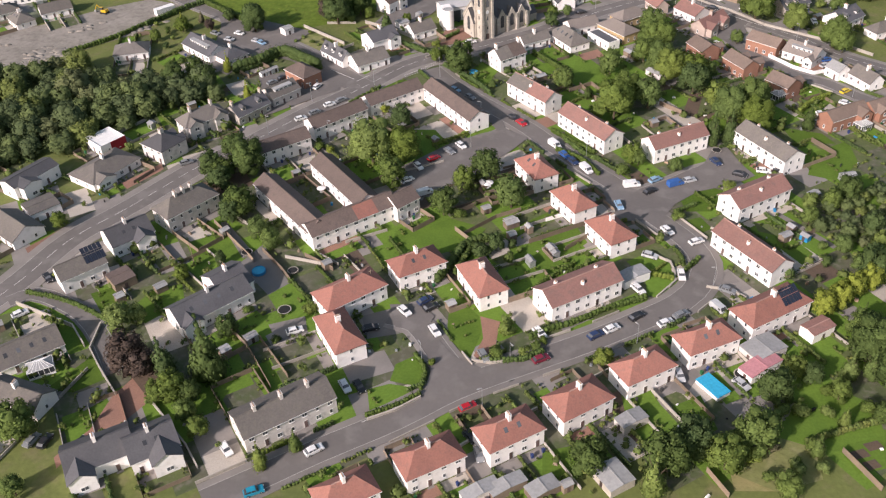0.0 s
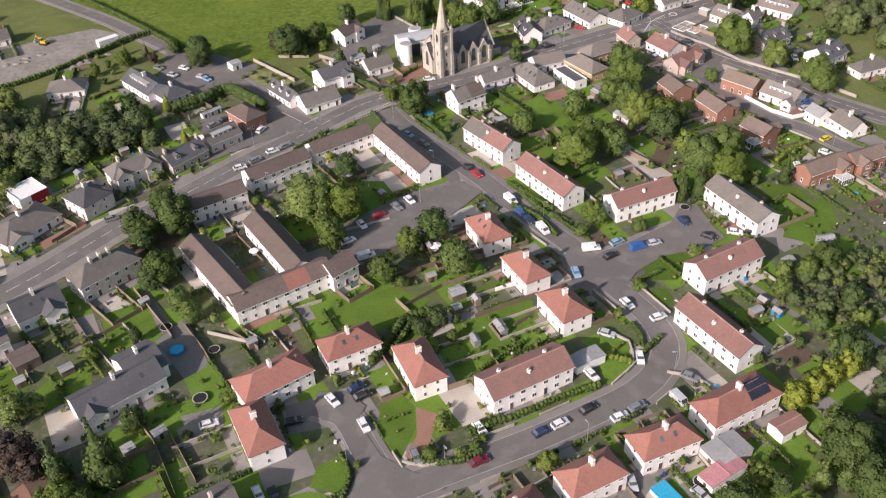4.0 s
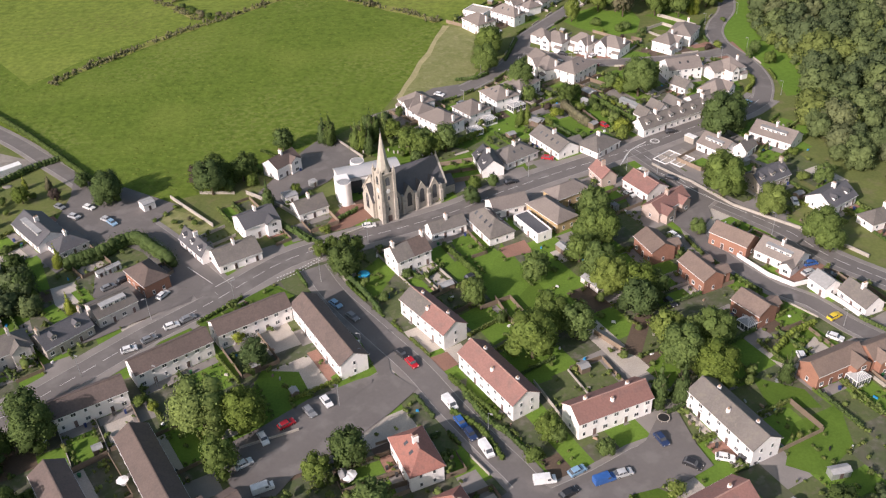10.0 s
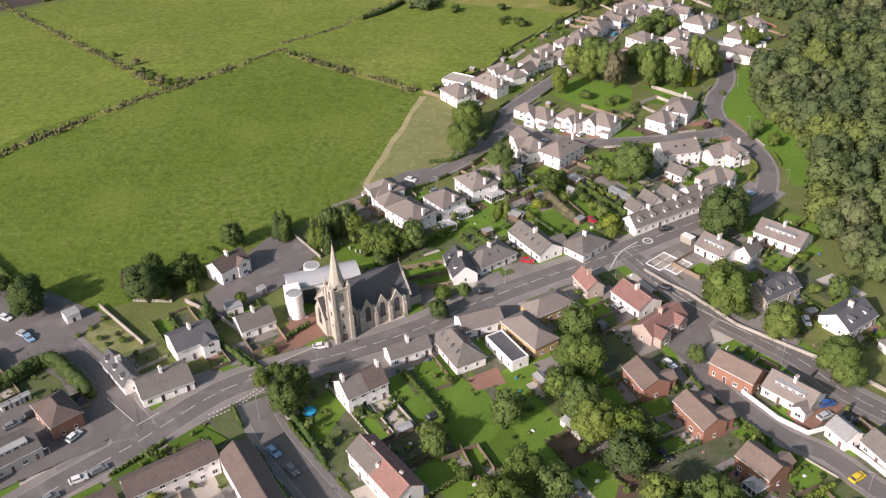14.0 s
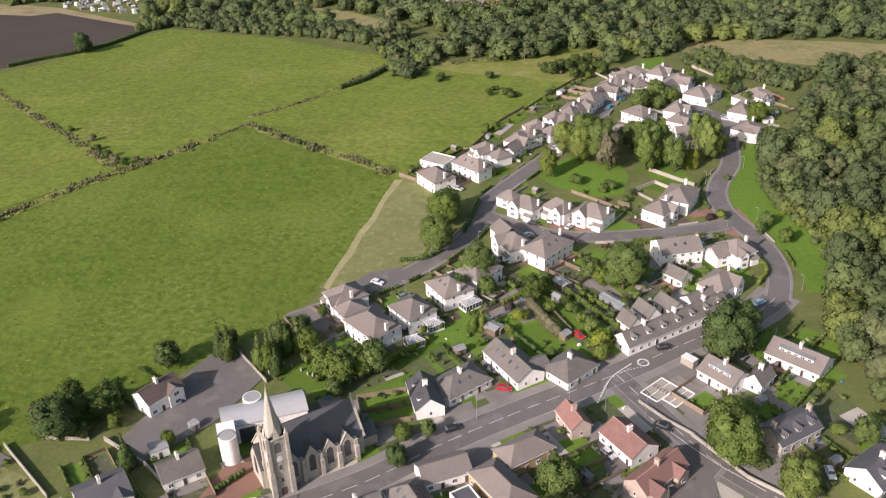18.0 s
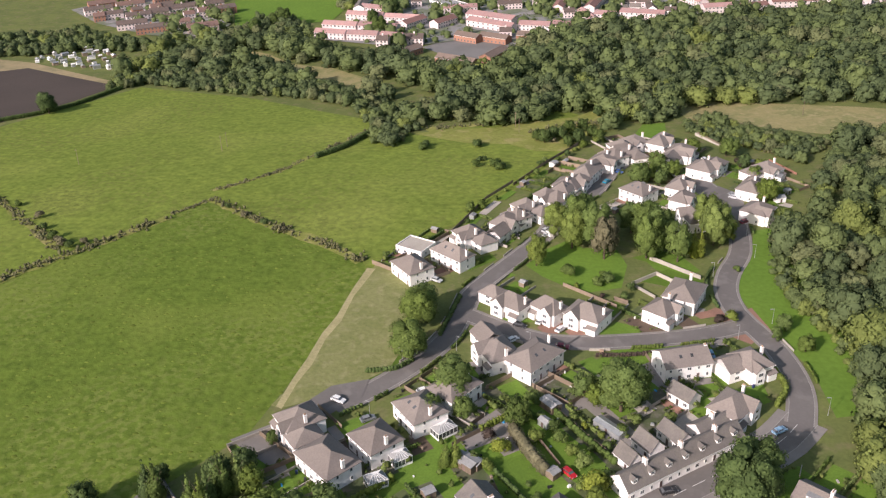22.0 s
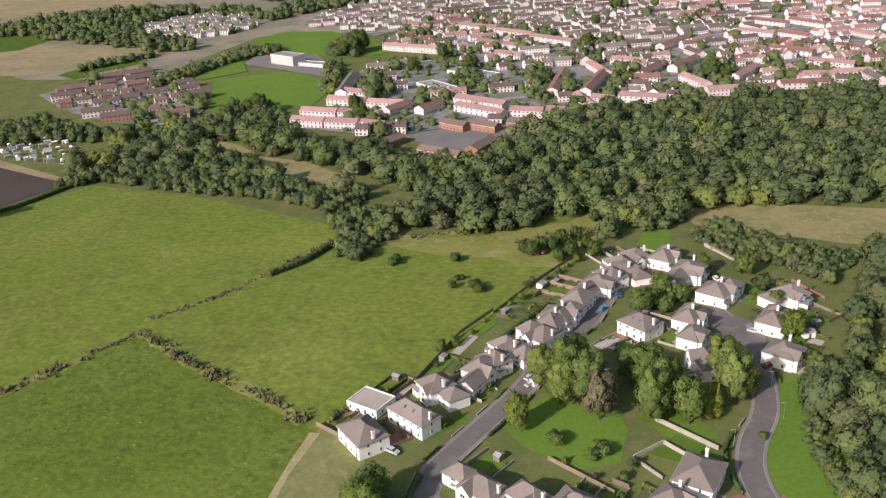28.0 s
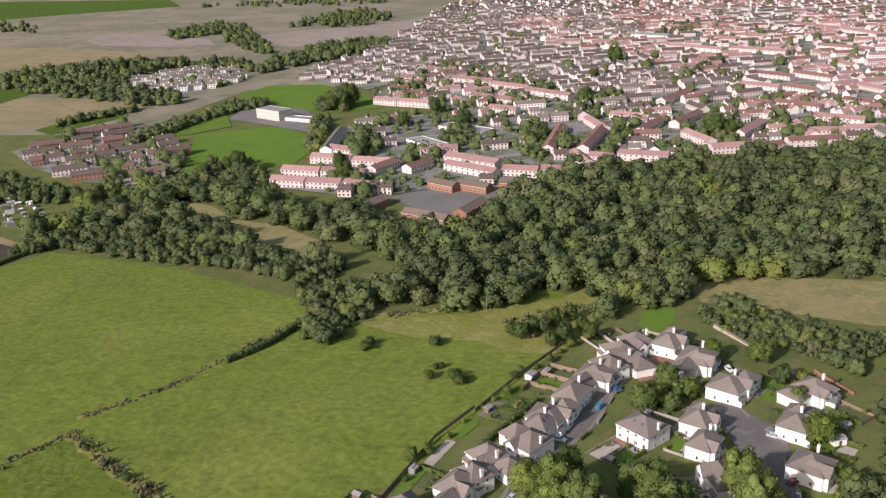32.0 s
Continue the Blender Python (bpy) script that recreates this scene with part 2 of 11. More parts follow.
M_CRIMSON = mat("crimson_cladding", (0.33, 0.02, 0.035), (0.28, 0.02, 0.03), 0.6, 0.3, 2.0)
M_RIDGE = mat("ridge_tiles", (0.4, 0.245, 0.205), (0.33, 0.2, 0.17), 0.85, 0.4, 3.0)
M_PINK = mat("pink_felt", (0.5, 0.23, 0.25), (0.42, 0.2, 0.215), 0.85, 0.4, 2.0)
PAINT = {}


def paint(rgb):
    if rgb not in PAINT:
        PAINT[rgb] = mat("car_paint", rgb, tuple(c * 0.9 for c in rgb), 0.28, 0.3, 1.0, spec=0.5)
    return PAINT[rgb]


# ---- building blocks ----
def mesh_from(name, verts, faces, mats, idx=None, smooth=False):
    me = bpy.data.meshes.new(name)
    me.from_pydata([tuple(v) for v in verts], [], faces)
    for m in mats:
        me.materials.append(m)
    if idx is not None:
        me.polygons.foreach_set("material_index", idx)
    if smooth:
        me.polygons.foreach_set("use_smooth", [True] * len(me.polygons))
    me.update()
    return me


def part(name, me, parent, m=None, label=""):
    ob = new(name, me)
    ob.parent = parent
    if m is not None:
        ob.matrix_basis = m
    if label:
        ob["label"] = label
    return ob


def box_data(x0, y0, z0, x1, y1, z1):
    v = [(x0, y0, z0), (x1, y0, z0), (x1, y1, z0), (x0, y1, z0), (x0, y0, z1), (x1, y0, z1), (x1, y1, z1), (x0, y1, z1)]
    f = [(0, 3, 2, 1), (4, 5, 6, 7), (0, 1, 5, 4), (1, 2, 6, 5), (2, 3, 7, 6), (3, 0, 4, 7)]
    return v, f


class Build:
    """Collects pieces of one mesh, each with a material."""

    def __init__(self):
        self.v, self.f, self.i, self.mats = [], [], [], []

    def add(self, v, f, m):
        if m not in self.mats:
            self.mats.append(m)
        k, n = self.mats.index(m), len(self.v)
        self.v += [tuple(p) for p in v]
        self.f += [tuple(a + n for a in q) for q in f]
        self.i += [k] * len(f)
        return self

    def box(self, x0, y0, z0, x1, y1, z1, m):
        return self.add(*box_data(x0, y0, z0, x1, y1, z1), m)

    def tube(self, x, y, z0, z1, r0, r1, m, n=10, cap=True):
        v = [(x + r * math.cos(2 * math.pi * k / n), y + r * math.sin(2 * math.pi * k / n), z) for z, r in ((z0, r0), (z1, r1)) for k in range(n)]
        f = [(k, (k + 1) % n, n + (k + 1) % n, n + k) for k in range(n)]
        if cap:
            f.append(tuple(range(n, 2 * n)))
        return self.add(v, f, m)

    def mesh(self, name, smooth=False):
        return mesh_from(name, self.v, self.f, self.mats, self.i, smooth)


def smoothstep(a, b, v):
    u = min(1.0, max(0.0, (v - a) / (b - a)))
    return u * u * (3 - 2 * u)


def gz(x, y):
    """The ground's height: level round the village, falling gently to the valley beyond."""
    return -16 * smoothstep(480, 900, y)


def empty(name, x, y, rot, label, category, group="", lift=0.0):
    ob = new(name)
    ob.matrix_basis = pose(x, y, gz(x, y) + lift, 0, 0, rot)
    return tagged(ob, label, category, group)


# ---- ground ----
def ground_sheet():
    xs = np.concatenate([np.linspace(-4500, -700, 14), np.linspace(-650, 650, 27), np.linspace(700, 4500, 14)])
    ys = np.concatenate([np.linspace(-600, -50, 6), np.linspace(0, 1000, 101), np.linspace(1030, 4900, 40)])
    v = [(x, y, gz(x, y)) for y in ys for x in xs]
    n = len(xs)
    f = [(j * n + i, j * n + i + 1, (j + 1) * n + i + 1, (j + 1) * n + i) for j in range(len(ys) - 1) for i in range(n - 1)]
    ob = new("ground", mesh_from("ground", v, f, [M_GROUND], smooth=True))
    tagged(ob, "rough green and brown ground reaching to the distance", "ground", kind="structure")


HARD = []


def sheet(name, pts, m, lift, label, category, kind="structure", cell=14.0, parent=None):
    """A patch that lies on the ground within an outline."""
    bm = bmesh.new()
    n = len(pts)
    flat, _, tris, *_ = geometry.delaunay_2d_cdt([Vector(p) for p in pts], [(k, (k + 1) % n) for k in range(n)], [list(range(n))], 1, 1e-4)
    vs = [bm.verts.new((p.x, p.y, 0)) for p in flat]
    for t in tris:
        bm.faces.new([vs[k] for k in t])
    if m in (M_ROAD, M_PAVE, M_MONO, M_YARD, M_PLAY):
        HARD.append((min(p[0] for p in pts), min(p[1] for p in pts), max(p[0] for p in pts), max(p[1] for p in pts), pts))
    lo, hi = min(p[1] for p in pts), max(p[1] for p in pts)
    for k in range(44):
        y = 480 + k * 10.0
        if lo < y < hi:
            bmesh.ops.bisect_plane(bm, geom=bm.verts[:] + bm.edges[:] + bm.faces[:], plane_co=(0, y, 0), plane_no=(0, 1, 0))
    bmesh.ops.triangulate(bm, faces=bm.faces[:])
    for v in bm.verts:
        v.co.z = gz(v.co.x, v.co.y) + lift
    bmesh.ops.recalc_face_normals(bm, faces=bm.faces[:])
    if sum(fa.normal.z for fa in bm.faces) < 0:
        bmesh.ops.reverse_faces(bm, faces=bm.faces[:])
    me = bpy.data.meshes.new(name)
    bm.to_mesh(me)
    bm.free()
    me.materials.append(m)
    ob = new(name, me)
    if parent:
        ob.parent = parent
        return ob
    return tagged(ob, label, category, kind=kind)


def smooth_line(pts, step=4.0):
    """A Catmull-Rom line through points, as points about step apart with their side vectors."""
    p = [Vector((*q, 0)) for q in pts]
    p = [p[0] * 2 - p[1]] + p + [p[-1] * 2 - p[-2]]
    out = []
    for a, b, c, d in zip(p, p[1:], p[2:], p[3:]):
        n = max(2, int((c - b).length / step))
        for k in range(n):
            u = k / n
            out.append(0.5 * (2 * b + (c - a) * u + (2 * a - 5 * b + 4 * c - d) * u * u + (3 * b - a - 3 * c + d) * u ** 3))
    out.append(p[-2])
    side = []
    for k in range(len(out)):
        t = (out[min(k + 1, len(out) - 1)] - out[max(k - 1, 0)]).normalized()
        side.append(Vector((-t.y, t.x, 0)))
    return out, side


def ribbon(line, side, a, b, lift, thick=0.0):
    v, f = [], []
    for p, s in zip(line, side):
        for q in (p + s * a, p + s * b):
            v.append((q.x, q.y, gz(q.x, q.y) + lift))
    for k in range(len(line) - 1):
        f.append((2 * k, 2 * k + 1, 2 * k + 3, 2 * k + 2))
    if thick:
        n = len(v)
        v += [(x, y, z - thick) for x, y, z in v]
        for k in range(len(line) - 1):
            f += [(2 * k, 2 * k + 2, n + 2 * k + 2, n + 2 * k), (2 * k + 3, 2 * k + 1, n + 2 * k + 1, n + 2 * k + 3)]
    return v, f


LIFT = [0.0]
ROAD_LINES = []


def road(pts, width, label, walks=1.6, dashes=None, m=None, name="road"):
    """A carriageway with kerbs and pavements as real steps, and painted dashes (length, gap)."""
    LIFT[0] += 0.004
    z = 0.15 + LIFT[0]
    line, side = smooth_line(pts)
    ROAD_LINES.extend((p.x, p.y, width / 2 + walks) for p in line)
    top = new(name, mesh_from(name, *ribbon(line, side, width / 2, -width / 2, z), [m or M_ROAD]))
    tagged(top, label, "road", kind="structure")
    if walks:
        for s in (1, -1):
            e = s * width / 2
            a, b = (e + s * 0.15, e) if s > 0 else (e, e + s * 0.15)
            part("kerb", mesh_from("kerb", *ribbon(line, side, a, b, 0.165 + LIFT[0] * 0.5, 0.2), [M_KERB]), top)
            a, b = (e + s * (0.15 + walks), e + s * 0.15) if s > 0 else (e + s * 0.15, e + s * (0.15 + walks))
            part("pavement", mesh_from("pavement", *ribbon(line, side, a, b, 0.135 + LIFT[0] * 0.5, 0.2), [M_PAVE]), top)
    if dashes:
        on, off = dashes
        fine, fside = smooth_line(pts, 1.0)
        run, v, f = 0.0, [], []
        for k in range(len(fine) - 1):
            if run % (on + off) < on:
                n = len(v)
                for p, s in ((fine[k], fside[k]), (fine[k + 1], fside[k + 1])):
                    for q in (p + s * 0.07, p - s * 0.07):
                        v.append((q.x, q.y, gz(q.x, q.y) + z + 0.012))
                f.append((n, n + 1, n + 3, n + 2))
            run += (fine[k + 1] - fine[k]).length
        part("centre_line", mesh_from("centre_line", v, f, [M_LINE]), top, label="broken white centre line")
    return top


# ---- houses ----
WINDOWS = {}


def window_mesh(w, h, trim):
    """A window unit on the plane y = 0, facing -y: a frame with mullion and sill, and its panes set back."""
    key = (round(w, 1), round(h, 1), trim.name)
    if key not in WINDOWS:
        t = 0.09
        cols = [-w / 2, -w / 2 + t, -0.04, 0.04, w / 2 - t, w / 2] if w > 1.0 else [-w / 2, -w / 2 + t, w / 2 - t, w / 2]
        rows = [0, t, h - t, h]
        nc = len(cols)
        v = [(x, -0.06, z) for z in rows for x in cols]
        f, g, idx = [], [], []
        for r in range(3):
            for c in range(nc - 1):
                q = (r * nc + c, r * nc + c + 1, (r + 1) * nc + c + 1, (r + 1) * nc + c)
                pane = r == 1 and c % 2 == 1
                (g if pane else f).append(q)
        rim = list(range(nc)) + [nc + nc - 1, 2 * nc + nc - 1] + list(range(4 * nc - 1, 3 * nc - 1, -1)) + [2 * nc, nc]
        n = len(v)
        v += [(v[k][0], 0.02, v[k][2]) for k in rim]
        m = len(rim)
        f += [(rim[k], n + k, n + (k + 1) % m, rim[(k + 1) % m]) for k in range(m)]
        # the sill stands forward of the lower edge
        s = len(v)
        v += [(-w / 2, -0.16, -0.02), (w / 2, -0.16, -0.02), (w / 2, -0.16, -0.1), (-w / 2, -0.16, -0.1)]
        f += [(0, s, s + 1, nc - 1), (s, s + 3, s + 2, s + 1)]
        whole = mesh_from("window", v, f + g, [trim, M_GLASS], [0] * len(f) + [1] * len(g))
        frame_only = mesh_from("window_frame", v, f, [trim])
        pane = mesh_from("pane", [(-w / 2 + t, -0.03, t), (w / 2 - t, -0.03, t), (w / 2 - t, -0.03, h - t), (-w / 2 + t, -0.03, h - t)], [(0, 1, 2, 3)], [M_GLASS])
        WINDOWS[key] = (whole, frame_only, pane)
    return WINDOWS[key]


def window(parent, m, w, h, trim, near=False):
    whole, frame_only, pane = window_mesh(w, h, trim)
    ob = part("window", frame_only if near else whole, parent, m)
    if near:
        part("pane", pane, ob)
    return ob


def gable_walls(w, d, e, r, m):
    v = [(-w / 2, -d / 2, -0.3), (w / 2, -d / 2, -0.3), (w / 2, d / 2, -0.3), (-w / 2, d / 2, -0.3), (-w / 2, -d / 2, e), (w / 2, -d / 2, e), (w / 2, d / 2, e), (-w / 2, d / 2, e), (-w / 2, 0, r), (w / 2, 0, r)]
    f = [(0, 1, 5, 4), (2, 3, 7, 6), (1, 2, 6, 9, 5), (3, 0, 4, 8, 7)]
    return v, f


def slab(quad, t, m, b):
    """A roof slope of thickness t from its upper corners, any number of them."""
    n = len(quad)
    v = list(quad) + [(x, y, z - t) for x, y, z in quad]
    f = [tuple(range(n)), tuple(range(2 * n - 1, n - 1, -1))] + [(k, n + k, n + (k + 1) % n, (k + 1) % n) for k in range(n)]
    b.add(v, f, m)


def roof_mesh(kind, w, d, e, r, m, over=0.35, trim=None):
    b = Build()
    k = (r - e) / (d / 2)
    lo = e - over * k + 0.16
    hi = r + 0.16
    W, D = w / 2 + over * 0.6, d / 2 + over
    if kind == "gable":
        slab([(-W, -D, lo), (W, -D, lo), (W, 0, hi), (-W, 0, hi)], 0.15, m, b)
        slab([(W, D, lo), (-W, D, lo), (-W, 0, hi), (W, 0, hi)], 0.15, m, b)
    else:
        W = w / 2 + over
        c = max(0.3, W - D)
        slab([(-W, -D, lo), (W, -D, lo), (c, 0, hi), (-c, 0, hi)], 0.12, m, b)
        slab([(W, D, lo), (-W, D, lo), (-c, 0, hi), (c, 0, hi)], 0.12, m, b)
        slab([(W, -D, lo), (W, D, lo), (c, 0, hi)], 0.12, m, b)
        slab([(-W, D, lo), (-W, -D, lo), (-c, 0, hi)], 0.12, m, b)
        W += 0.0
    c = W if kind == "gable" else max(0.3, W - D)
    cap = M_RIDGE if m in (M_REDTILE, M_ROSETILE) else m
    b.box(-c, -0.14, hi - 0.08, c, 0.14, hi + 0.07, cap)
    return b.mesh("roof"), lo, W, D


def chimney_mesh(m, pots=4, w=1.5, h=2.0):
    b = Build().box(-w / 2, -0.35, -1.0, w / 2, 0.35, h - 0.2, m).box(-w / 2 - 0.07, -0.42, h - 0.2, w / 2 + 0.07, 0.42, h, m)
    for k in range(pots):
        b.tube((k - (pots - 1) / 2) * (w - 0.35) / max(1, pots - 1) if pots > 1 else 0, 0, h, h + 0.5, 0.12, 0.1, M_POT, 8)
    return b.mesh("chimney")


def door_mesh(m):
    return Build().box(-0.5, -0.06, 0, 0.5, 0.02, 2.1, M_PVC).box(-0.41, -0.08, 0.02, 0.41, -0.061, 2.0, m).box(-0.75, -0.7, -0.25, 0.75, -0.081, -0.02, M_PAVE).mesh("door")


DOOR_ME = []
TALLY = [0]


def openings(root, w, d, storeys, trim, nfront, e, win=(1.25, 1.15), sides=True, doors=2, near=False, far=False):
    if not DOOR_ME:
        DOOR_ME.append(door_mesh(M_DOOR))
    rise = 2.6
    for fl in range(storeys):
        z = 0.85 + fl * rise
        if z + win[1] > e - 0.1:
            continue
        if far:
            row = Build()
            for k in range(nfront):
                x = (-0.5 + (k + 0.5) / nfront) * w
                row.add([(x - 0.6, -d / 2 - 0.03, z), (x + 0.6, -d / 2 - 0.03, z), (x + 0.6, -d / 2 - 0.03, z + 1.15), (x - 0.6, -d / 2 - 0.03, z + 1.15)], [(0, 1, 2, 3)], M_GLASS)
            tagged(part("glazing", row.mesh("glazing"), root), kind="stuff")
            continue
        for s in (1, -1):
            for k in range(nfront):
                x = (-0.5 + (k + 0.5) / nfront) * w
                turn = Matrix.Identity(4) if s > 0 else Matrix.Rotation(math.pi, 4, "Z")
                if fl == 0 and doors and k % max(1, nfront // doors) == (nfront // doors) // 2:
                    part("door", DOOR_ME[0], root, turn @ Matrix.Translation((x, -d / 2, 0.05)))
                    continue
                ww = win[0] * (1.0 if (k + fl + TALLY[0]) % 3 else 0.62)
                window(root, turn @ Matrix.Translation((x, -d / 2, z)), ww, win[1], trim, near)
        if sides:
            for s in (1, -1):
                turn = Matrix.Rotation(s * math.pi / 2, 4, "Z")
                for x in ((-d * 0.2, d * 0.2) if d > 7.6 else (0.0,)):
                    window(root, turn @ Matrix.Translation((x, -w / 2, z)), 0.75, 1.05, trim, near)
    TALLY[0] += 1

# style: roof kind, eaves, rise, wall, roof, storeys, windows a side, chimneys, label, category
STYLE = {
    "semi": ("hip", 5.0, 2.9, M_CREAM, M_REDTILE, 2, 4, 1, "pale roughcast semi-detached house with red tiled hipped roof", "house"),
    "semisolar": ("hip", 5.0, 2.9, M_CREAM, M_REDTILE, 2, 5, 1, "pale semi-detached house with red roof and solar panels", "house"),
    "block": ("gable", 5.2, 2.4, M_WHITE, M_ROSETILE, 2, 7, 3, "long white rendered block of flats with faded red roof", "house"),
    "blockdark": ("gable", 5.2, 2.4, M_WHITE, M_GREYTILE, 2, 7, 3, "long white rendered block of flats with dark grey roof", "house"),
    "blockhalf": ("gable", 5.2, 2.4, M_WHITE, M_ROSETILE, 2, 7, 3, "long white block of flats, roof half red and half grey", "house"),
    "flatgrey": ("gable", 5.0, 2.3, M_GREYWALL, M_GREYTILE, 2, 7, 3, "grey roughcast two-storey block with grey tiled roof", "house"),
    "quadgrey": ("hip", 5.2, 3.0, M_GREYWALL, M_GREYTILE, 2, 6, 3, "grey roughcast four-in-a-block house with hipped roof", "house"),
    "cottage": ("gable", 4.0, 2.8, M_WHITE, M_SLATE, 1, 4, 1, "white rendered house with dark slate roof", "house"),
    "cottage_solar": ("gable", 4.6, 2.8, M_WHITE, M_GREYTILE, 2, 4, 0, "white house with solar panels on its grey roof", "house"),
    "school": ("flat", 9.0, 0.4, M_WHITE, M_FLATROOF, 3, 8, 0, "white three-storey flat-roofed school building", "school"),
    "bung": ("hip", 2.8, 2.6, M_CREAM, M_GREYTILE, 1, 4, 1, "cream rendered bungalow with grey hipped roof", "bungalow"),
    "bungwhite": ("gable", 2.8, 2.8, M_WHITE, M_GREYTILE, 1, 4, 0, "white gabled bungalow with grey roof", "bungalow"),
    "bungdorm": ("gable", 3.0, 2.8, M_CREAM, M_ESTATE, 1, 4, 1, "cream bungalow with a wide roof dormer", "bungalow"),
    "villastone": ("hip", 5.0, 3.0, M_STONE, M_GREYTILE, 2, 4, 2, "grey sandstone villa with hipped slate roof", "house"),
    "stonedorm": ("gable", 3.4, 2.8, M_STONE, M_SLATE, 1, 4, 2, "old stone cottage with dark slate roof and dormers", "cottage"),
    "shop": ("gable", 3.6, 2.2, M_GREYWALL, M_GREYTILE, 1, 5, 0, "grey shop building with a long white dormer", "shop"),
    "modern": ("gable", 4.5, 1.2, M_WHITE, M_GREYTILE, 1, 4, 0, "modern white house with low dark roof", "house"),
    "shed": ("flat", 3.5, 0.3, M_WHITE, M_PVC, 1, 2, 0, "white workshop with pale flat roof and crimson end", "workshop"),
    "brickvilla": ("hip", 4.5, 2.4, M_BRICK, M_BROWNTILE, 2, 4, 0, "red brick house with brown hipped roof", "house"),
    "longwhite": ("gable", 3.0, 2.6, M_WHITE, M_GREYTILE, 1, 5, 1, "low white cottage with grey pitched roof", "cottage"),
    "whitedorm": ("gable", 3.2, 3.0, M_WHITE, M_SLATE, 1, 4, 1, "white cottage with slate roof and dormer windows", "cottage"),
    "whitehouse": ("gable", 4.6, 2.4, M_WHITE, M_SLATE, 2, 4, 1, "white two-storey house with dark slate roof", "house"),
    "whitehalf": ("gable", 5.0, 3.0, M_WHITE, M_BROWNTILE, 2, 4, 2, "white semi-detached house, roof half grey and half red", "house"),
    "lowgrey": ("gable", 3.0, 2.2, M_CREAM, M_GREYTILE, 1, 4, 1, "low cream building with grey pitched roof", "outbuilding"),
    "lowhip": ("hip", 3.0, 3.4, M_WHITE, M_GREYTILE, 1, 4, 0, "white single-storey house with steep hipped roof", "bungalow"),
    "terraceflat": ("flat", 2.7, 0.4, M_WHITE, M_FLATROOF, 1, 3, 0, "white single-storey block with a walled roof terrace", "extension"),
    "flatwhite": ("flat", 3.0, 0.4, M_WHITE, M_FLATROOF, 1, 4, 0, "white flat-roofed extension with parapet", "extension"),
    "ochre": ("hip", 3.8, 2.4, M_OCHRE, M_ESTATE, 1, 5, 0, "yellow brick building with grey-brown hipped roof", "building"),
    "redlow": ("gable", 3.4, 2.4, M_CREAM, M_REDTILE, 1, 4, 1, "low roughcast building with red tiled roof", "building"),
    "brick": ("gable", 4.5, 2.1, M_BRICK, M_TANTILE, 2, 4, 0, "red brick house with brown tiled gable roof", "house"),
    "greywhite": ("gable", 3.4, 1.8, M_WHITE, M_FLATROOF, 1, 3, 0, "white building with pale grey roof", "building"),
    "terrwhite": ("gable", 3.4, 3.0, M_WHITE, M_GREYTILE, 1, 12, 5, "long white terrace of cottages with grey dormered roof", "terrace"),
    "estate": ("hip", 4.9, 2.9, M_WHITE, M_ESTATE, 2, 4, 1, "white rendered detached house with grey-brown hipped roof", "house"),
    "estatewide": ("gable", 4.9, 2.9, M_WHITE, M_ESTATE, 2, 5, 1, "wide white rendered house with grey-brown roof", "house"),
    "estatex": ("hip", 4.6, 3.0, M_WHITE, M_ESTATE, 2, 4, 1, "white detached house with cross gable and brown roof", "house"),
    "terr": ("gable", 5.0, 2.2, M_CREAM, M_BROWNTILE, 2, 6, 0, "terrace of cream roughcast houses with brown roof", "terrace"),
}
FOOT = []


def dormer(root, x, y, z, w, d, h, wall, roofm, flat=False):
    b = Build().box(x - w / 2, y, z, x + w / 2, y + d, z + h, wall)
    ob = part("dormer", b.mesh("dormer"), root)
    r = Build()
    if flat:
        r.box(x - w / 2 - 0.15, y - 0.2, z + h + 0.003, x + w / 2 + 0.15, y + d, z + h + 0.15, roofm)
    else:
        p = z + h + w * 0.42
        slab([(x - w / 2 - 0.2, y - 0.25, z + h), (x, y - 0.25, p), (x, y + d, p), (x - w / 2 - 0.2, y + d, z + h)][::-1], 0.1, roofm, r)
        slab([(x, y - 0.25, p), (x + w / 2 + 0.2, y - 0.25, z + h), (x + w / 2 + 0.2, y + d, z + h), (x, y + d, p)][::-1], 0.1, roofm, r)
        b2 = Build().add([(x - w / 2, y, z + h), (x + w / 2, y, z + h), (x, y, p - 0.1)], [(0, 1, 2)], wall)
        part("gablet", b2.mesh("gablet"), ob)
    part("dormer_roof", r.mesh("dormer_roof"), ob)
    n = max(1, int(w / 1.6))
    for k in range(n):
        window(ob, Matrix.Translation((x + (-0.5 + (k + 0.5) / n) * w, y - 0.003, z + h * 0.15)), min(1.2, w * 0.7 / n), h * 0.72, M_PVC)


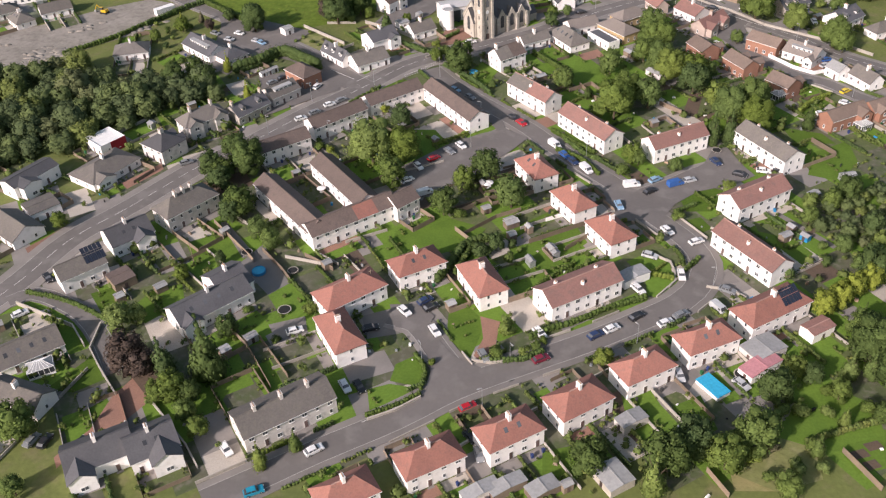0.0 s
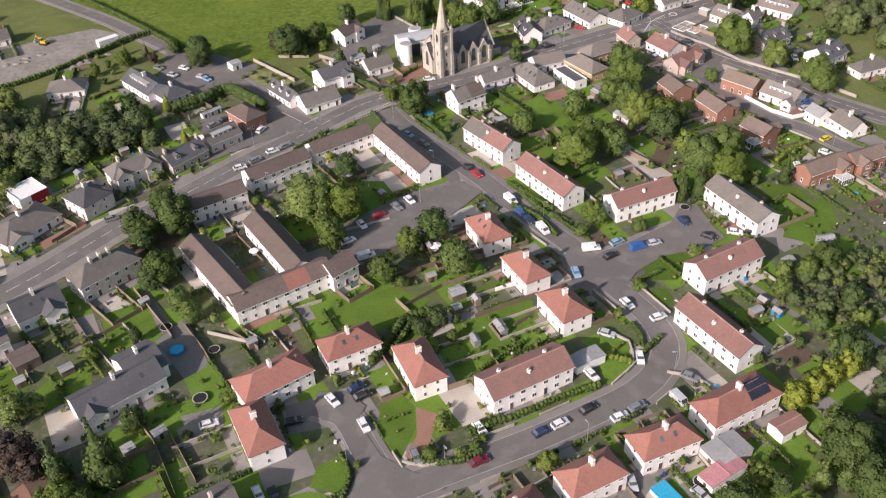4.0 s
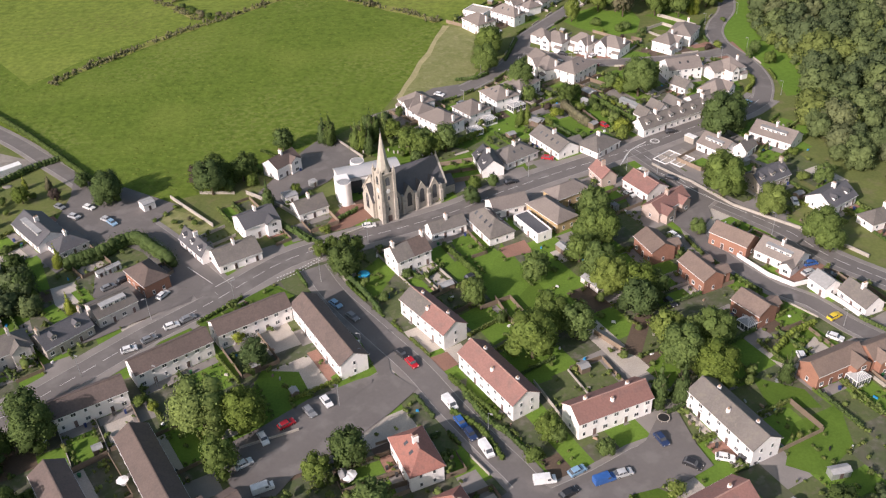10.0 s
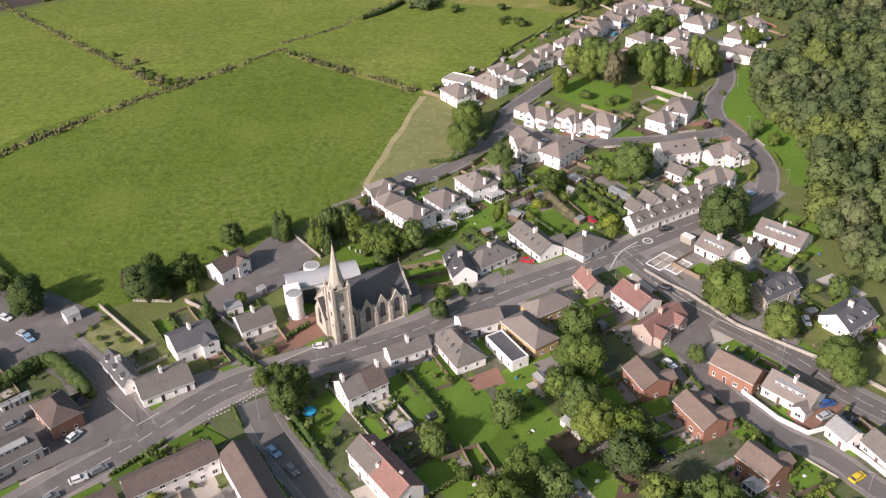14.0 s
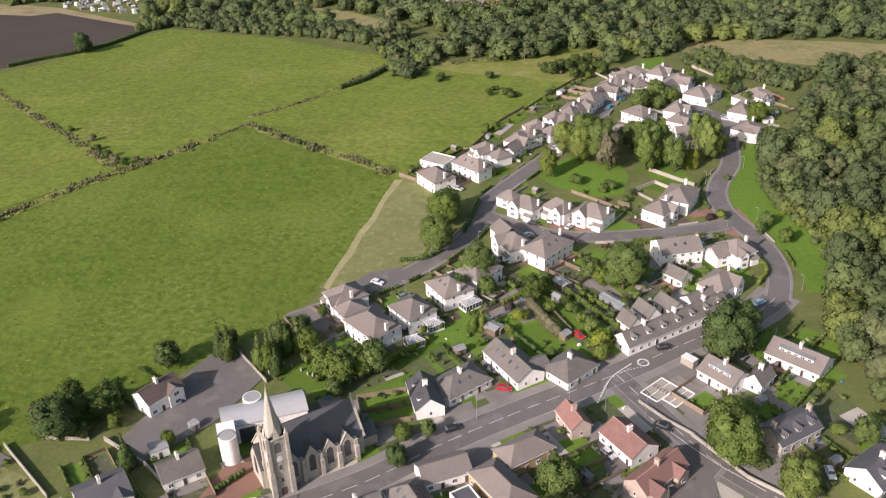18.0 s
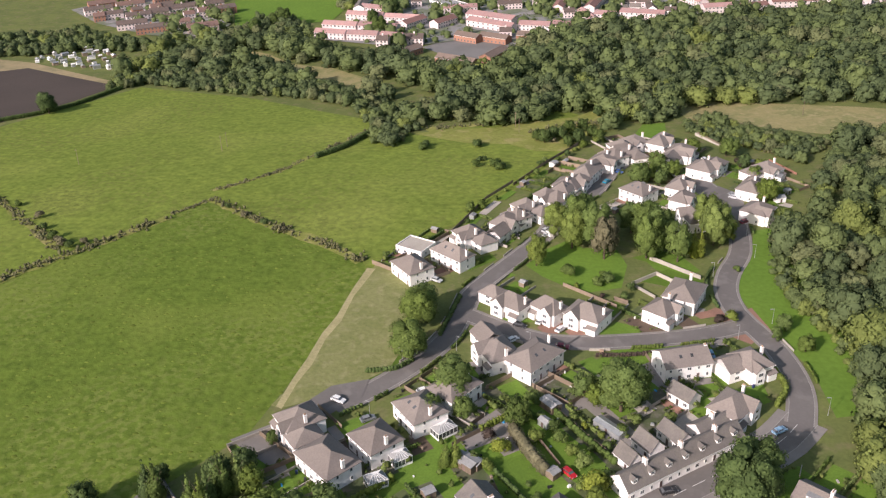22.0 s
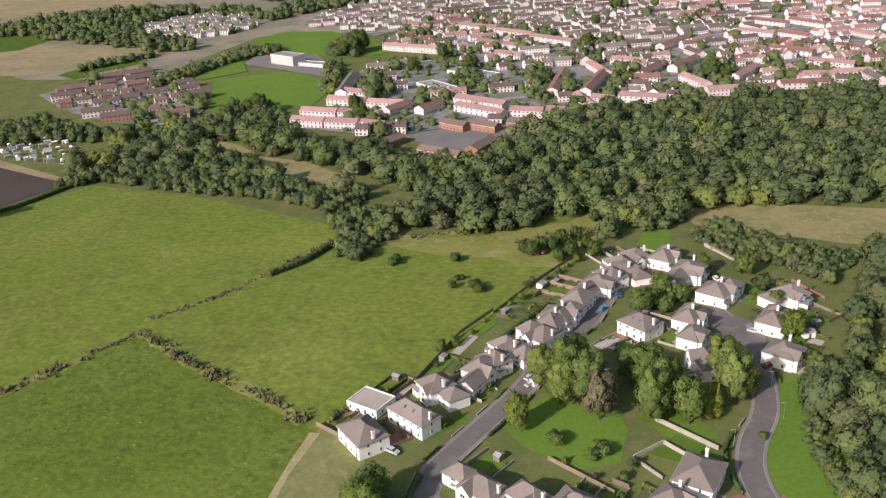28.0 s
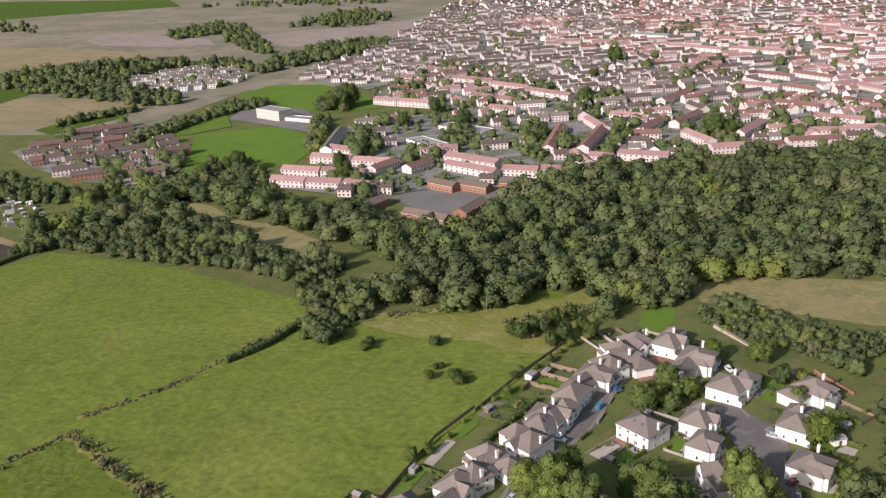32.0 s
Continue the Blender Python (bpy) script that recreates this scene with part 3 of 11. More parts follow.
def cross_wing(root, gx, gw, out, d, e, r, k, mw, mr, storeys):
    """A gabled wing across the front (out > 0) or back (out < 0) of a house."""
    s = -1 if out > 0 else 1
    y1 = s * (d / 2 + abs(out))
    gr = min(r - 0.12, e + gw / 2 * k)
    v = [(gx - gw / 2, y1, -0.3), (gx + gw / 2, y1, -0.3), (gx + gw / 2, 0, -0.3), (gx - gw / 2, 0, -0.3), (gx - gw / 2, y1, e), (gx + gw / 2, y1, e), (gx + gw / 2, 0, e), (gx - gw / 2, 0, e), (gx, y1, gr)]
    wing = part("cross_wing", mesh_from("cross_wing", v, [q if s < 0 else q[::-1] for q in ((0, 1, 5, 8, 4), (1, 2, 6, 5), (3, 0, 4, 7))], [mw]), root)
    rb, y0, a, kk = Build(), y1 + s * 0.3, gw / 2 + 0.3, (gr - e) / (gw / 2)
    for g in (-1, 1):
        q = [(gx + g * a, y0, gr - a * kk + 0.15), (gx, y0, gr + 0.15), (gx, 0, gr + 0.15), (gx + g * a, 0, gr - a * kk + 0.15)]
        slab(q if g * s > 0 else q[::-1], 0.12, mr, rb)
    part("wing_roof", rb.mesh("wing_roof"), wing)
    turn = Matrix.Identity(4) if s < 0 else Matrix.Rotation(math.pi, 4, "Z")
    for fl in range(storeys):
        z = 0.85 + 2.45 * fl
        if z + 1.1 < gr - 0.5:
            window(wing, turn @ Matrix.Translation((gx * -s, -abs(y1) - 0.003, z)), min(1.6, gw * 0.45), 1.1, M_PVC)


def house(style, x, y, w, d, rot, wall=None, roof=None, label=None, group="", patch=None, wings=(), skylights=0, stacks=None, solar=0):
    kind, e, rise, mw, mr, storeys, nwin, chim, lab, cat = STYLE[style]
    chim = chim if stacks is None else stacks
    mw, mr = wall or mw, roof or mr
    FOOT.append((x, y, w, d, rot, style))
    nwin = max(2, min(nwin + 3, round(w / 3.0)))
    side = 0
    if style == "estatex" and w > 12.5:
        side, wide = (1 if len(FOOT) % 2 else -1), w
        w *= 0.6
        x, y = x - side * 0.2 * wide * math.cos(radians(rot)), y - side * 0.2 * wide * math.sin(radians(rot))
        nwin = 3
    root = empty(cat.replace(" ", "_"), x, y, rot, label or lab, cat, group)
    r = e + rise
    if kind == "flat":
        b = Build().box(-w / 2, -d / 2, -0.3, w / 2, d / 2, e, mw)
        part("outer_wall", b.mesh("walls"), root)
        p = Build().box(-w / 2 + 0.25, -d / 2 + 0.25, e + 0.003, w / 2 - 0.25, d / 2 - 0.25, e + 0.06, mr)
        part("roof", p.mesh("roof"), root)
        q = Build()
        for a in ((-w / 2, -d / 2, w / 2, -d / 2 + 0.25), (-w / 2, d / 2 - 0.25, w / 2, d / 2), (-w / 2, -d / 2 + 0.25, -w / 2 + 0.25, d / 2 - 0.25), (w / 2 - 0.25, -d / 2 + 0.25, w / 2, d / 2 - 0.25)):
            q.box(a[0], a[1], e + 0.003, a[2], a[3], e + 0.4, mw)
        part("parapet", q.mesh("parapet"), root)
        if style == "shed":
            part("cladding", Build().box(w / 2 + 0.003, -d * 0.1, 0, w / 2 + 0.08, d / 2, e + 0.35, M_CRIMSON).mesh("cladding"), root, label="crimson cladding panel")
        openings(root, w, d, storeys, M_PVC, nwin, e, doors=1)
        return root
    if kind == "gable":
        part("outer_wall", mesh_from("walls", *gable_walls(w, d, e, r, mw), [mw]), root)
    else:
        part("outer_wall", Build().box(-w / 2, -d / 2, -0.3, w / 2, d / 2, e, mw).mesh("walls"), root)
    me, lo, W, D = roof_mesh(kind, w, d, e, r, mr)
    part("roof", me, root)
    for s in (1, -1):
        b = Build().box(-W, s * D - 0.07, lo - 0.24, W, s * D + 0.07, lo - 0.1, M_PVC)
        part("gutter", b.mesh("gutter"), root)
    if side:
        # a lower wing beside the main body, set forward or back
        ww, wd, we = wide * 0.42, d * 0.78, e - 0.7
        at = Matrix.Translation((side * (w / 2 + ww / 2 - 0.4), 1.7 if len(FOOT) % 3 else -1.9, 0))
        wing = part("side_wing", Build().box(-ww / 2, -wd / 2, -0.3, ww / 2, wd / 2, we, mw).mesh("side_wing"), root, at)
        me, _, _, _ = roof_mesh("hip" if len(FOOT) % 4 else "gable", ww, wd, we, we + 2.4, mr)
        part("side_wing_roof", me, wing)
        for z in (0.85, 2.75):
            for s in (0, 1):
                window(wing, Matrix.Rotation(s * math.pi, 4, "Z") @ Matrix.Translation((0, -wd / 2 - 0.003, z)), 1.5, 1.15, M_PVC)
    if style == "estatex":
        # a gabled cross wing that runs out to the front
        gw, out = min(5.2, w * 0.42), 1.3
        gx = -w * 0.22 if TALLY[0] % 2 else w * 0.22
        gr = min(r - 0.1, e + gw * 0.5)
        v = [(gx - gw / 2, -d / 2 - out, -0.3), (gx + gw / 2, -d / 2 - out, -0.3), (gx + gw / 2, 0, -0.3), (gx - gw / 2, 0, -0.3), (gx - gw / 2, -d / 2 - out, e), (gx + gw / 2, -d / 2 - out, e), (gx + gw / 2, 0, e), (gx - gw / 2, 0, e), (gx, -d / 2 - out, gr)]
        wing = part("cross_wing", mesh_from("cross_wing", v, [(0, 1, 5, 8, 4), (1, 2, 6, 5), (3, 0, 4, 7)], [mw]), root)
        rb = Build()
        y0, k = -d / 2 - out - 0.3, (gr - e) / (gw / 2)
        a = gw / 2 + 0.3
        slab([(gx - a, y0, gr - a * k + 0.14), (gx, y0, gr + 0.14), (gx, 0, gr + 0.14), (gx - a, 0, gr - a * k + 0.14)][::-1], 0.12, mr, rb)
        slab([(gx, y0, gr + 0.14), (gx + a, y0, gr - a * k + 0.14), (gx + a, 0, gr - a * k + 0.14), (gx, 0, gr + 0.14)][::-1], 0.12, mr, rb)
        part("wing_roof", rb.mesh("wing_roof"), wing)
        for z in (0.85, 3.0):
            window(wing, Matrix.Translation((gx, -d / 2 - out - 0.003, z)), 1.7, 1.15, M_PVC)
        # a lean-to garage with a white door
        gb = Build().box(-gx * 1.6 - 1.6, -d / 2 - 1.2, -0.3, -gx * 1.6 + 1.6, -d / 2, 2.3, mw)
        gar = part("garage", gb.mesh("garage"), root)
        rb = Build()
        slab([(-gx * 1.6 - 1.8, -d / 2 - 1.45, 2.4), (-gx * 1.6 + 1.8, -d / 2 - 1.45, 2.4), (-gx * 1.6 + 1.8, -d / 2, 3.1), (-gx * 1.6 - 1.8, -d / 2, 3.1)], 0.1, mr, rb)
        part("garage_roof", rb.mesh("garage_roof"), gar)
        part("garage_door", Build().box(-gx * 1.6 - 1.15, -d / 2 - 1.25, 0, -gx * 1.6 + 1.15, -d / 2 - 1.203, 2.05, M_PVC).mesh("garage_door"), gar)
    openings(root, w, d, storeys, M_PVC, nwin, e, doors=0 if y > 640 else 2 if w > 10 else 1, near=y < 200, far=y > 640)
    if chim:
        spots = [0.0] if chim == 1 else [(-0.5 + k / (chim - 1)) * (w - 1.4 if kind == "gable" else w - d) * (0.99 if chim == 2 else 0.62) for k in range(chim)]
        if chim == 1 and style.startswith("estate"):
            spots = [w / 2 - 0.4]
        for k, cx in enumerate(spots):
            cm = chimney_mesh(mw if mw is not M_WHITE else M_CREAM, 4 if chim != 3 else 3, 1.3 if not style.startswith("estate") else 0.8, 1.5)
            top = r if not style.startswith("estate") else e + 1.6
            if style.startswith("block"):
                part("chimney", Build().tube(0, 0, -0.6, 0.75, 0.55, 0.5, M_CREAM, 8).tube(0, 0, 0.75, 1.15, 0.3, 0.26, M_POT, 8).mesh("chimney"), root, Matrix.Translation((cx, (-0.22 if k % 2 else 0.12) * d, r - (0.44 if k % 2 else 0.24) * rise)))
            else:
                part("chimney", cm, root, Matrix.Translation((cx, 0, top)) @ Matrix.Rotation(math.pi / 2, 4, "Z"))
    kk = rise / (d / 2)
    for gx, gw, out in wings:
        cross_wing(root, gx, gw, out, d, e, r, kk, mw, mr, storeys)
    for q in range(skylights):
        b, s0, xx = Build(), d * 0.2, (-0.5 + (q + 0.5) / skylights) * (w * 0.75)
        slab([(xx - 0.4, -d / 2 + s0, e + s0 * kk + 0.23), (xx + 0.4, -d / 2 + s0, e + s0 * kk + 0.23), (xx + 0.4, -d / 2 + s0 + 1.0, e + (s0 + 1.0) * kk + 0.23), (xx - 0.4, -d / 2 + s0 + 1.0, e + (s0 + 1.0) * kk + 0.23)], 0.06, M_GLASS, b)
        part("skylight", b.mesh("skylight"), root)
    if style in ("whitedorm", "stonedorm", "terrwhite"):
        n = max(2, round(w / 5.5))
        for k in range(n):
            yy = -d / 2 * 0.72
            dormer(root, (-0.5 + (k + 0.5) / n) * w, yy, e + (d / 2 + yy) * kk - 0.1, 1.7, 2.2, 1.25, mw, mr)
    if style in ("shop", "bungdorm"):
        yy = -d / 2 * 0.6
        dormer(root, 0, yy, e + (d / 2 + yy) * kk - 0.1, w * 0.62, d * 0.34, 1.1, M_PVC, M_FLATROOF, flat=True)
    if style in ("semisolar", "cottage_solar"):
        for c in range(5):
            for q in range(2):
                s0 = 0.9 + q * 1.75
                y0, y1 = -d / 2 + s0, -d / 2 + s0 + 1.6
                x0 = 1.4 + c * 1.12
                b = Build()
                slab([(x0, y0, e + s0 * kk + 0.26), (x0 + 1.02, y0, e + s0 * kk + 0.26), (x0 + 1.02, y1, e + (s0 + 1.6) * kk + 0.26), (x0, y1, e + (s0 + 1.6) * kk + 0.26)], 0.05, M_SOLAR, b)
                part("solar_panel", b.mesh("solar_panel"), root, label="dark glass solar panel")
    for c in range(solar):
        for q in range(2):
            s0, x0 = 0.6 + q * 1.75, (c - solar / 2) * 1.12
            b = Build()
            slab([(x0 + 1.02, d / 2 - s0, e + s0 * kk + 0.26), (x0, d / 2 - s0, e + s0 * kk + 0.26), (x0, d / 2 - s0 - 1.6, e + (s0 + 1.6) * kk + 0.26), (x0 + 1.02, d / 2 - s0 - 1.6, e + (s0 + 1.6) * kk + 0.26)], 0.05, M_SOLAR, b)
            part("solar_panel", b.mesh("solar_panel"), root, label="dark glass solar panel")
    if patch:
        b = Build()
        lo2 = e - 0.35 * kk + 0.175
        slab([(patch[0] * w, -D, lo2), (patch[1] * w, -D, lo2), (patch[1] * w, 0, r + 0.175), (patch[0] * w, 0, r + 0.175)], 0.03, M_REDTILE, b)
        part("roof_patch", b.mesh("roof_patch"), root, label="retiled stretch of roof in bright red")
    if style in ("blockhalf", "whitehalf"):
        b = Build()
        lo2 = e - 0.35 * kk + 0.175
        slab([(-w / 2 - 0.2, -D, lo2), (0, -D, lo2), (0, 0, r + 0.175), (-w / 2 - 0.2, 0, r + 0.175)], 0.03, M_GREYTILE, b)
        part("roof_half", b.mesh("roof_half"), root, label="grey tiled half of the roof")
    if style in ("estate", "estatewide", "semi", "bung", "cottage") and TALLY[0] % 3 == 0:
        for k in range(2):
            s0 = d * 0.22
            b = Build()
            xx = (-1 if k else 1) * w * 0.12
            slab([(xx - 0.4, -d / 2 + s0, e + s0 * kk + 0.22), (xx + 0.4, -d / 2 + s0, e + s0 * kk + 0.22), (xx + 0.4, -d / 2 + s0 + 0.9, e + (s0 + 0.9) * kk + 0.22), (xx - 0.4, -d / 2 + s0 + 0.9, e + (s0 + 0.9) * kk + 0.22)], 0.05, M_GLASS, b)
            part("skylight", b.mesh("skylight"), root)
    return root


def shed(x, y, w, d, rot, h=2.2, m=None, roofm=None, label="timber garden shed with felt roof"):
    root = empty("garden_shed", x, y, rot, label, "shed", "garden sheds")
    part("outer_wall", mesh_from("walls", *gable_walls(w, d, h - 0.4, h, m or M_WOOD), [m or M_WOOD]), root)
    me, _, _, _ = roof_mesh("gable", w, d, h - 0.4, h, roofm or M_FLATROOF, 0.15)
    part("roof", me, root)
    part("door", Build().box(-0.4, -d / 2 - 0.05, 0.02, 0.4, -d / 2 - 0.003, min(1.8, h - 0.5), M_DOOR).mesh("door"), root)
    return root


def conservatory(x, y, w, d, rot):
    root = empty("conservatory", x, y, rot, "white framed glass conservatory with pitched glazed roof", "conservatory")
    b = Build()
    for k in range(6):
        xx = -w / 2 + k * w / 5
        b.box(xx - 0.06, -d / 2, 0, xx + 0.06, -d / 2 + 0.12, 2.3, M_PVC)
    for s in (-1, 1):
        for k in range(1, 4):
            b.box(s * w / 2 - 0.06, -d / 2 + k * d / 3 - 0.1, 0, s * w / 2 + 0.06, -d / 2 + k * d / 3, 2.3, M_PVC)
    b.box(-w / 2 - 0.02, -d / 2 - 0.02, 0, w / 2 + 0.02, d / 2, 0.6, M_WHITE).box(-w / 2 - 0.1, -d / 2 - 0.1, 2.3, w / 2 + 0.1, d / 2, 2.45, M_PVC)
    for k in range(7):
        xx = -w / 2 + k * w / 6
        slab([(xx - 0.06, -d / 2, 2.5), (xx + 0.06, -d / 2, 2.5), (xx * 0.3 + 0.06, 0, 3.5), (xx * 0.3 - 0.06, 0, 3.5)], 0.08, M_PVC, b)
    part("frame", b.mesh("frame"), root)
    g = Build().box(-w / 2 + 0.03, -d / 2 + 0.03, 0.6, w / 2 - 0.03, d / 2 - 0.03, 2.3, M_GLASS)
    part("glazing", g.mesh("glazing"), root)
    g = Build()
    slab([(-w / 2, -d / 2, 2.46), (w / 2, -d / 2, 2.46), (w * 0.15, 0, 3.46), (-w * 0.15, 0, 3.46)], 0.03, M_FLATROOF, g)
    slab([(w / 2, -d / 2, 2.46), (w / 2, d / 2, 2.46), (w * 0.15, 0, 3.46)], 0.03, M_FLATROOF, g)
    slab([(-w / 2, d / 2, 2.46), (-w / 2, -d / 2, 2.46), (-w * 0.15, 0, 3.46)], 0.03, M_FLATROOF, g)
    part("roof_panes", g.mesh("roof_panes"), root)


# ---- vehicles ----
CARS = {}


def prism(profile, half, m, b, top=1.0):
    """A body from its side profile (x, z), pulled across y; points above z 0.95 lean inwards by top."""
    n = len(profile)
    v = [(x, s * half * (top if z > 0.95 else 1.0), z) for s in (-1, 1) for x, z in profile]
    f = [tuple(range(n)), tuple(range(2 * n - 1, n - 1, -1))] + [(k, n + k, n + (k + 1) % n, (k + 1) % n) for k in range(n)]
    b.add(v, f, m)


def car_meshes(kind, rgb):
    if (kind, rgb) in CARS:
        return CARS[(kind, rgb)]
    m = paint(rgb)
    b, g = Build(), Build()
    if kind == "van":
        L, hw = 5.0, 0.95
        prism([(-2.5, 0.35), (2.45, 0.35), (2.5, 0.95), (1.75, 1.15), (1.2, 1.95), (-2.35, 2.0), (-2.5, 1.8)], hw, m, b, 0.93)
        g.add([(1.73, -0.78, 1.2), (1.73, 0.78, 1.2), (1.24, 0.76, 1.92), (1.24, -0.76, 1.92)], [(0, 1, 2, 3)], M_GLASS)
        g.box(0.5, -0.93, 1.2, 1.2, -0.91, 1.75, M_GLASS).box(0.5, 0.91, 1.2, 1.2, 0.93, 1.75, M_GLASS)
    else:
        L, hw = 4.3, 0.88
        prism([(-2.1, 0.3), (2.1, 0.3), (2.15, 0.62), (1.95, 0.8), (1.1, 0.92), (-1.85, 0.95), (-2.15, 0.88)], hw, m, b)
        prism([(1.0, 0.96), (0.4, 1.4), (-1.35, 1.42), (-1.95, 0.96)], hw * 0.9, M_GLASS, g, 0.9)
        b.box(-1.4, -0.66, 1.42, 0.38, 0.66, 1.47, m)
        for xx in (-0.45, 0.42, -1.4):
            b.box(xx - 0.04, -hw * 0.83, 0.96, xx + 0.04, hw * 0.83, 1.43, m)
    b.box(L / 2 - 0.08, -0.8, 0.55, L / 2 + 0.02, -0.5, 0.7, M_PVC).box(L / 2 - 0.08, 0.5, 0.55, L / 2 + 0.02, 0.8, 0.7, M_PVC)
    wh = Build()
    n = 10
    v = [(0.32 * math.cos(2 * math.pi * k / n), s, 0.32 * math.sin(2 * math.pi * k / n)) for s in (-0.1, 0.1) for k in range(n)]
    wh.add(v, [tuple(range(n)), tuple(range(2 * n - 1, n - 1, -1))] + [(k, n + k, n + (k + 1) % n, (k + 1) % n) for k in range(n)], M_RUBBER)
    wh.box(-0.14, -0.115, -0.14, 0.14, 0.115, 0.14, M_METAL)
    CARS[(kind, rgb)] = (b.mesh("body"), g.mesh("windows"), wh.mesh("wheel"), 1.35 if kind != "van" else 1.6)
    return CARS[(kind, rgb)]


SHADES = {"white": (0.78, 0.78, 0.77), "red": (0.45, 0.02, 0.03), "black": (0.03, 0.03, 0.033), "grey": (0.22, 0.23, 0.24), "silver": (0.5, 0.51, 0.52), "blue": (0.04, 0.12, 0.36), "lightblue": (0.25, 0.4, 0.55), "teal": (0.02, 0.25, 0.38), "yellow": (0.75, 0.55, 0.05), "darkred": (0.2, 0.02, 0.04), "navy": (0.03, 0.05, 0.12)}


def car(x, y, rot, colour, kind="car"):
    body, glass, wheel, ax = car_meshes(kind, SHADES[colour])
    word = {"lightblue": "light blue", "darkred": "dark red", "navy": "dark blue"}.get(colour, colour)
    root = empty("van" if kind == "van" else "car", x, y, rot, f"{word} {'panel van' if kind == 'van' else 'car'} parked on the tarmac", "van" if kind == "van" else "car", "parked cars", 0.17)
    part("body", body, root)
    part("cabin_glass", glass, root)
    for sx in (1, -1):
        for sy in (1, -1):
            part("wheel", wheel, root, Matrix.Translation((sx * ax, sy * 0.8, 0.32)))


# ---- plants ----
def ico(n):
    bm = bmesh.new()
    bmesh.ops.create_icosphere(bm, subdivisions=n, radius=1.0)
    v = np.array([p.co[:] for p in bm.verts])
    f = np.array([[q.index for q in fa.verts] for fa in bm.faces])
    bm.free()
    return v, f


ICO1, ICO2 = ico(1), ico(2)
ICO0 = ico(1)


def clumps(rng, blobs, per, size, core, solid=0.8, heart=0.68):
    """A crown: lumpy cores under a skin of many small leaf clumps. Gives vertices, triangles and the soft normal of each vertex."""
    vs, fs, ns, n = [], [], [], 0
    mid = np.mean([q[:3] for q in blobs], axis=0) - (0, 0, 0.12)
    balls = np.array(blobs)
    cv, cf = core

    def soft(p, d):
        o = p - mid
        o /= np.linalg.norm(o, axis=1)[:, None] + 1e-6
        q = d * (1 - heart) + o * heart
        return q / (np.linalg.norm(q, axis=1)[:, None] + 1e-6)
    for cx, cy, cz, r in blobs:
        j = 1 + rng.uniform(-0.22, 0.14, len(cv))
        p = cv * (r * solid * j)[:, None] * (1, 1, 0.9) + (cx, cy, cz)
        vs.append(p)
        ns.append(soft(p, cv))
        fs.append(cf + n)
        n += len(cv)
        m = max(6, int(per * r * r))
        d = rng.normal(size=(m, 3))
        d[:, 2] += 0.3
        d /= np.linalg.norm(d, axis=1)[:, None]
        c = d * (r * rng.uniform(0.8, 1.24, m))[:, None] * (1, 1, 0.9) + (cx, cy, cz)
        # those buried in a neighbouring lump are left out
        far = np.linalg.norm(c[:, None, :] - balls[None, :, :3], axis=2) / balls[None, :, 3]
        keep = (far > 0.8).all(axis=1)
        d, c = d[keep], c[keep]
        m = len(c)
        a = np.cross(d, rng.normal(size=(m, 3)))
        a /= np.linalg.norm(a, axis=1)[:, None]
        b = np.cross(d, a)
        s = size * rng.uniform(0.55, 1.4, m)[:, None]
        tilt = d * s * rng.uniform(-0.45, 0.45, m)[:, None]
        q = np.stack([c - a * s, c - b * s * 0.7 + tilt, c + a * s, c + b * s * 0.8 - tilt], 1)
        vs.append(q.reshape(-1, 3))
        w = soft(c, d) + rng.normal(size=(m, 3)) * 0.3
        w /= np.linalg.norm(w, axis=1)[:, None]
        ns.append(np.repeat(w, 4, axis=0))
        k = n + 4 * np.arange(m)[:, None]
        fs.append(np.concatenate([k + (0, 1, 2), k + (0, 2, 3)]))
        n += 4 * m
    return np.concatenate(vs), np.concatenate(fs), np.concatenate(ns)


def tri_mesh(name, v, f, m, more=(), idx=None, soft=None):
    me = bpy.data.meshes.new(name)
    me.vertices.add(len(v))
    me.vertices.foreach_set("co", np.asarray(v, dtype=np.float32).ravel())
    me.loops.add(len(f) * 3)
    me.loops.foreach_set("vertex_index", np.asarray(f, dtype=np.int32).ravel())
    me.polygons.add(len(f))
    me.polygons.foreach_set("loop_start", np.arange(0, len(f) * 3, 3, dtype=np.int32))
    for q in (m, *more):
        me.materials.append(q)
    if idx is not None:
        me.polygons.foreach_set("material_index", np.asarray(idx, dtype=np.int32))
    if soft is not None:
        me.polygons.foreach_set("use_smooth", np.ones(len(f), dtype=bool))
    me.update()
    if soft is not None:
        me.normals_split_custom_set_from_vertices(np.asarray(soft, dtype=np.float32))
    return me


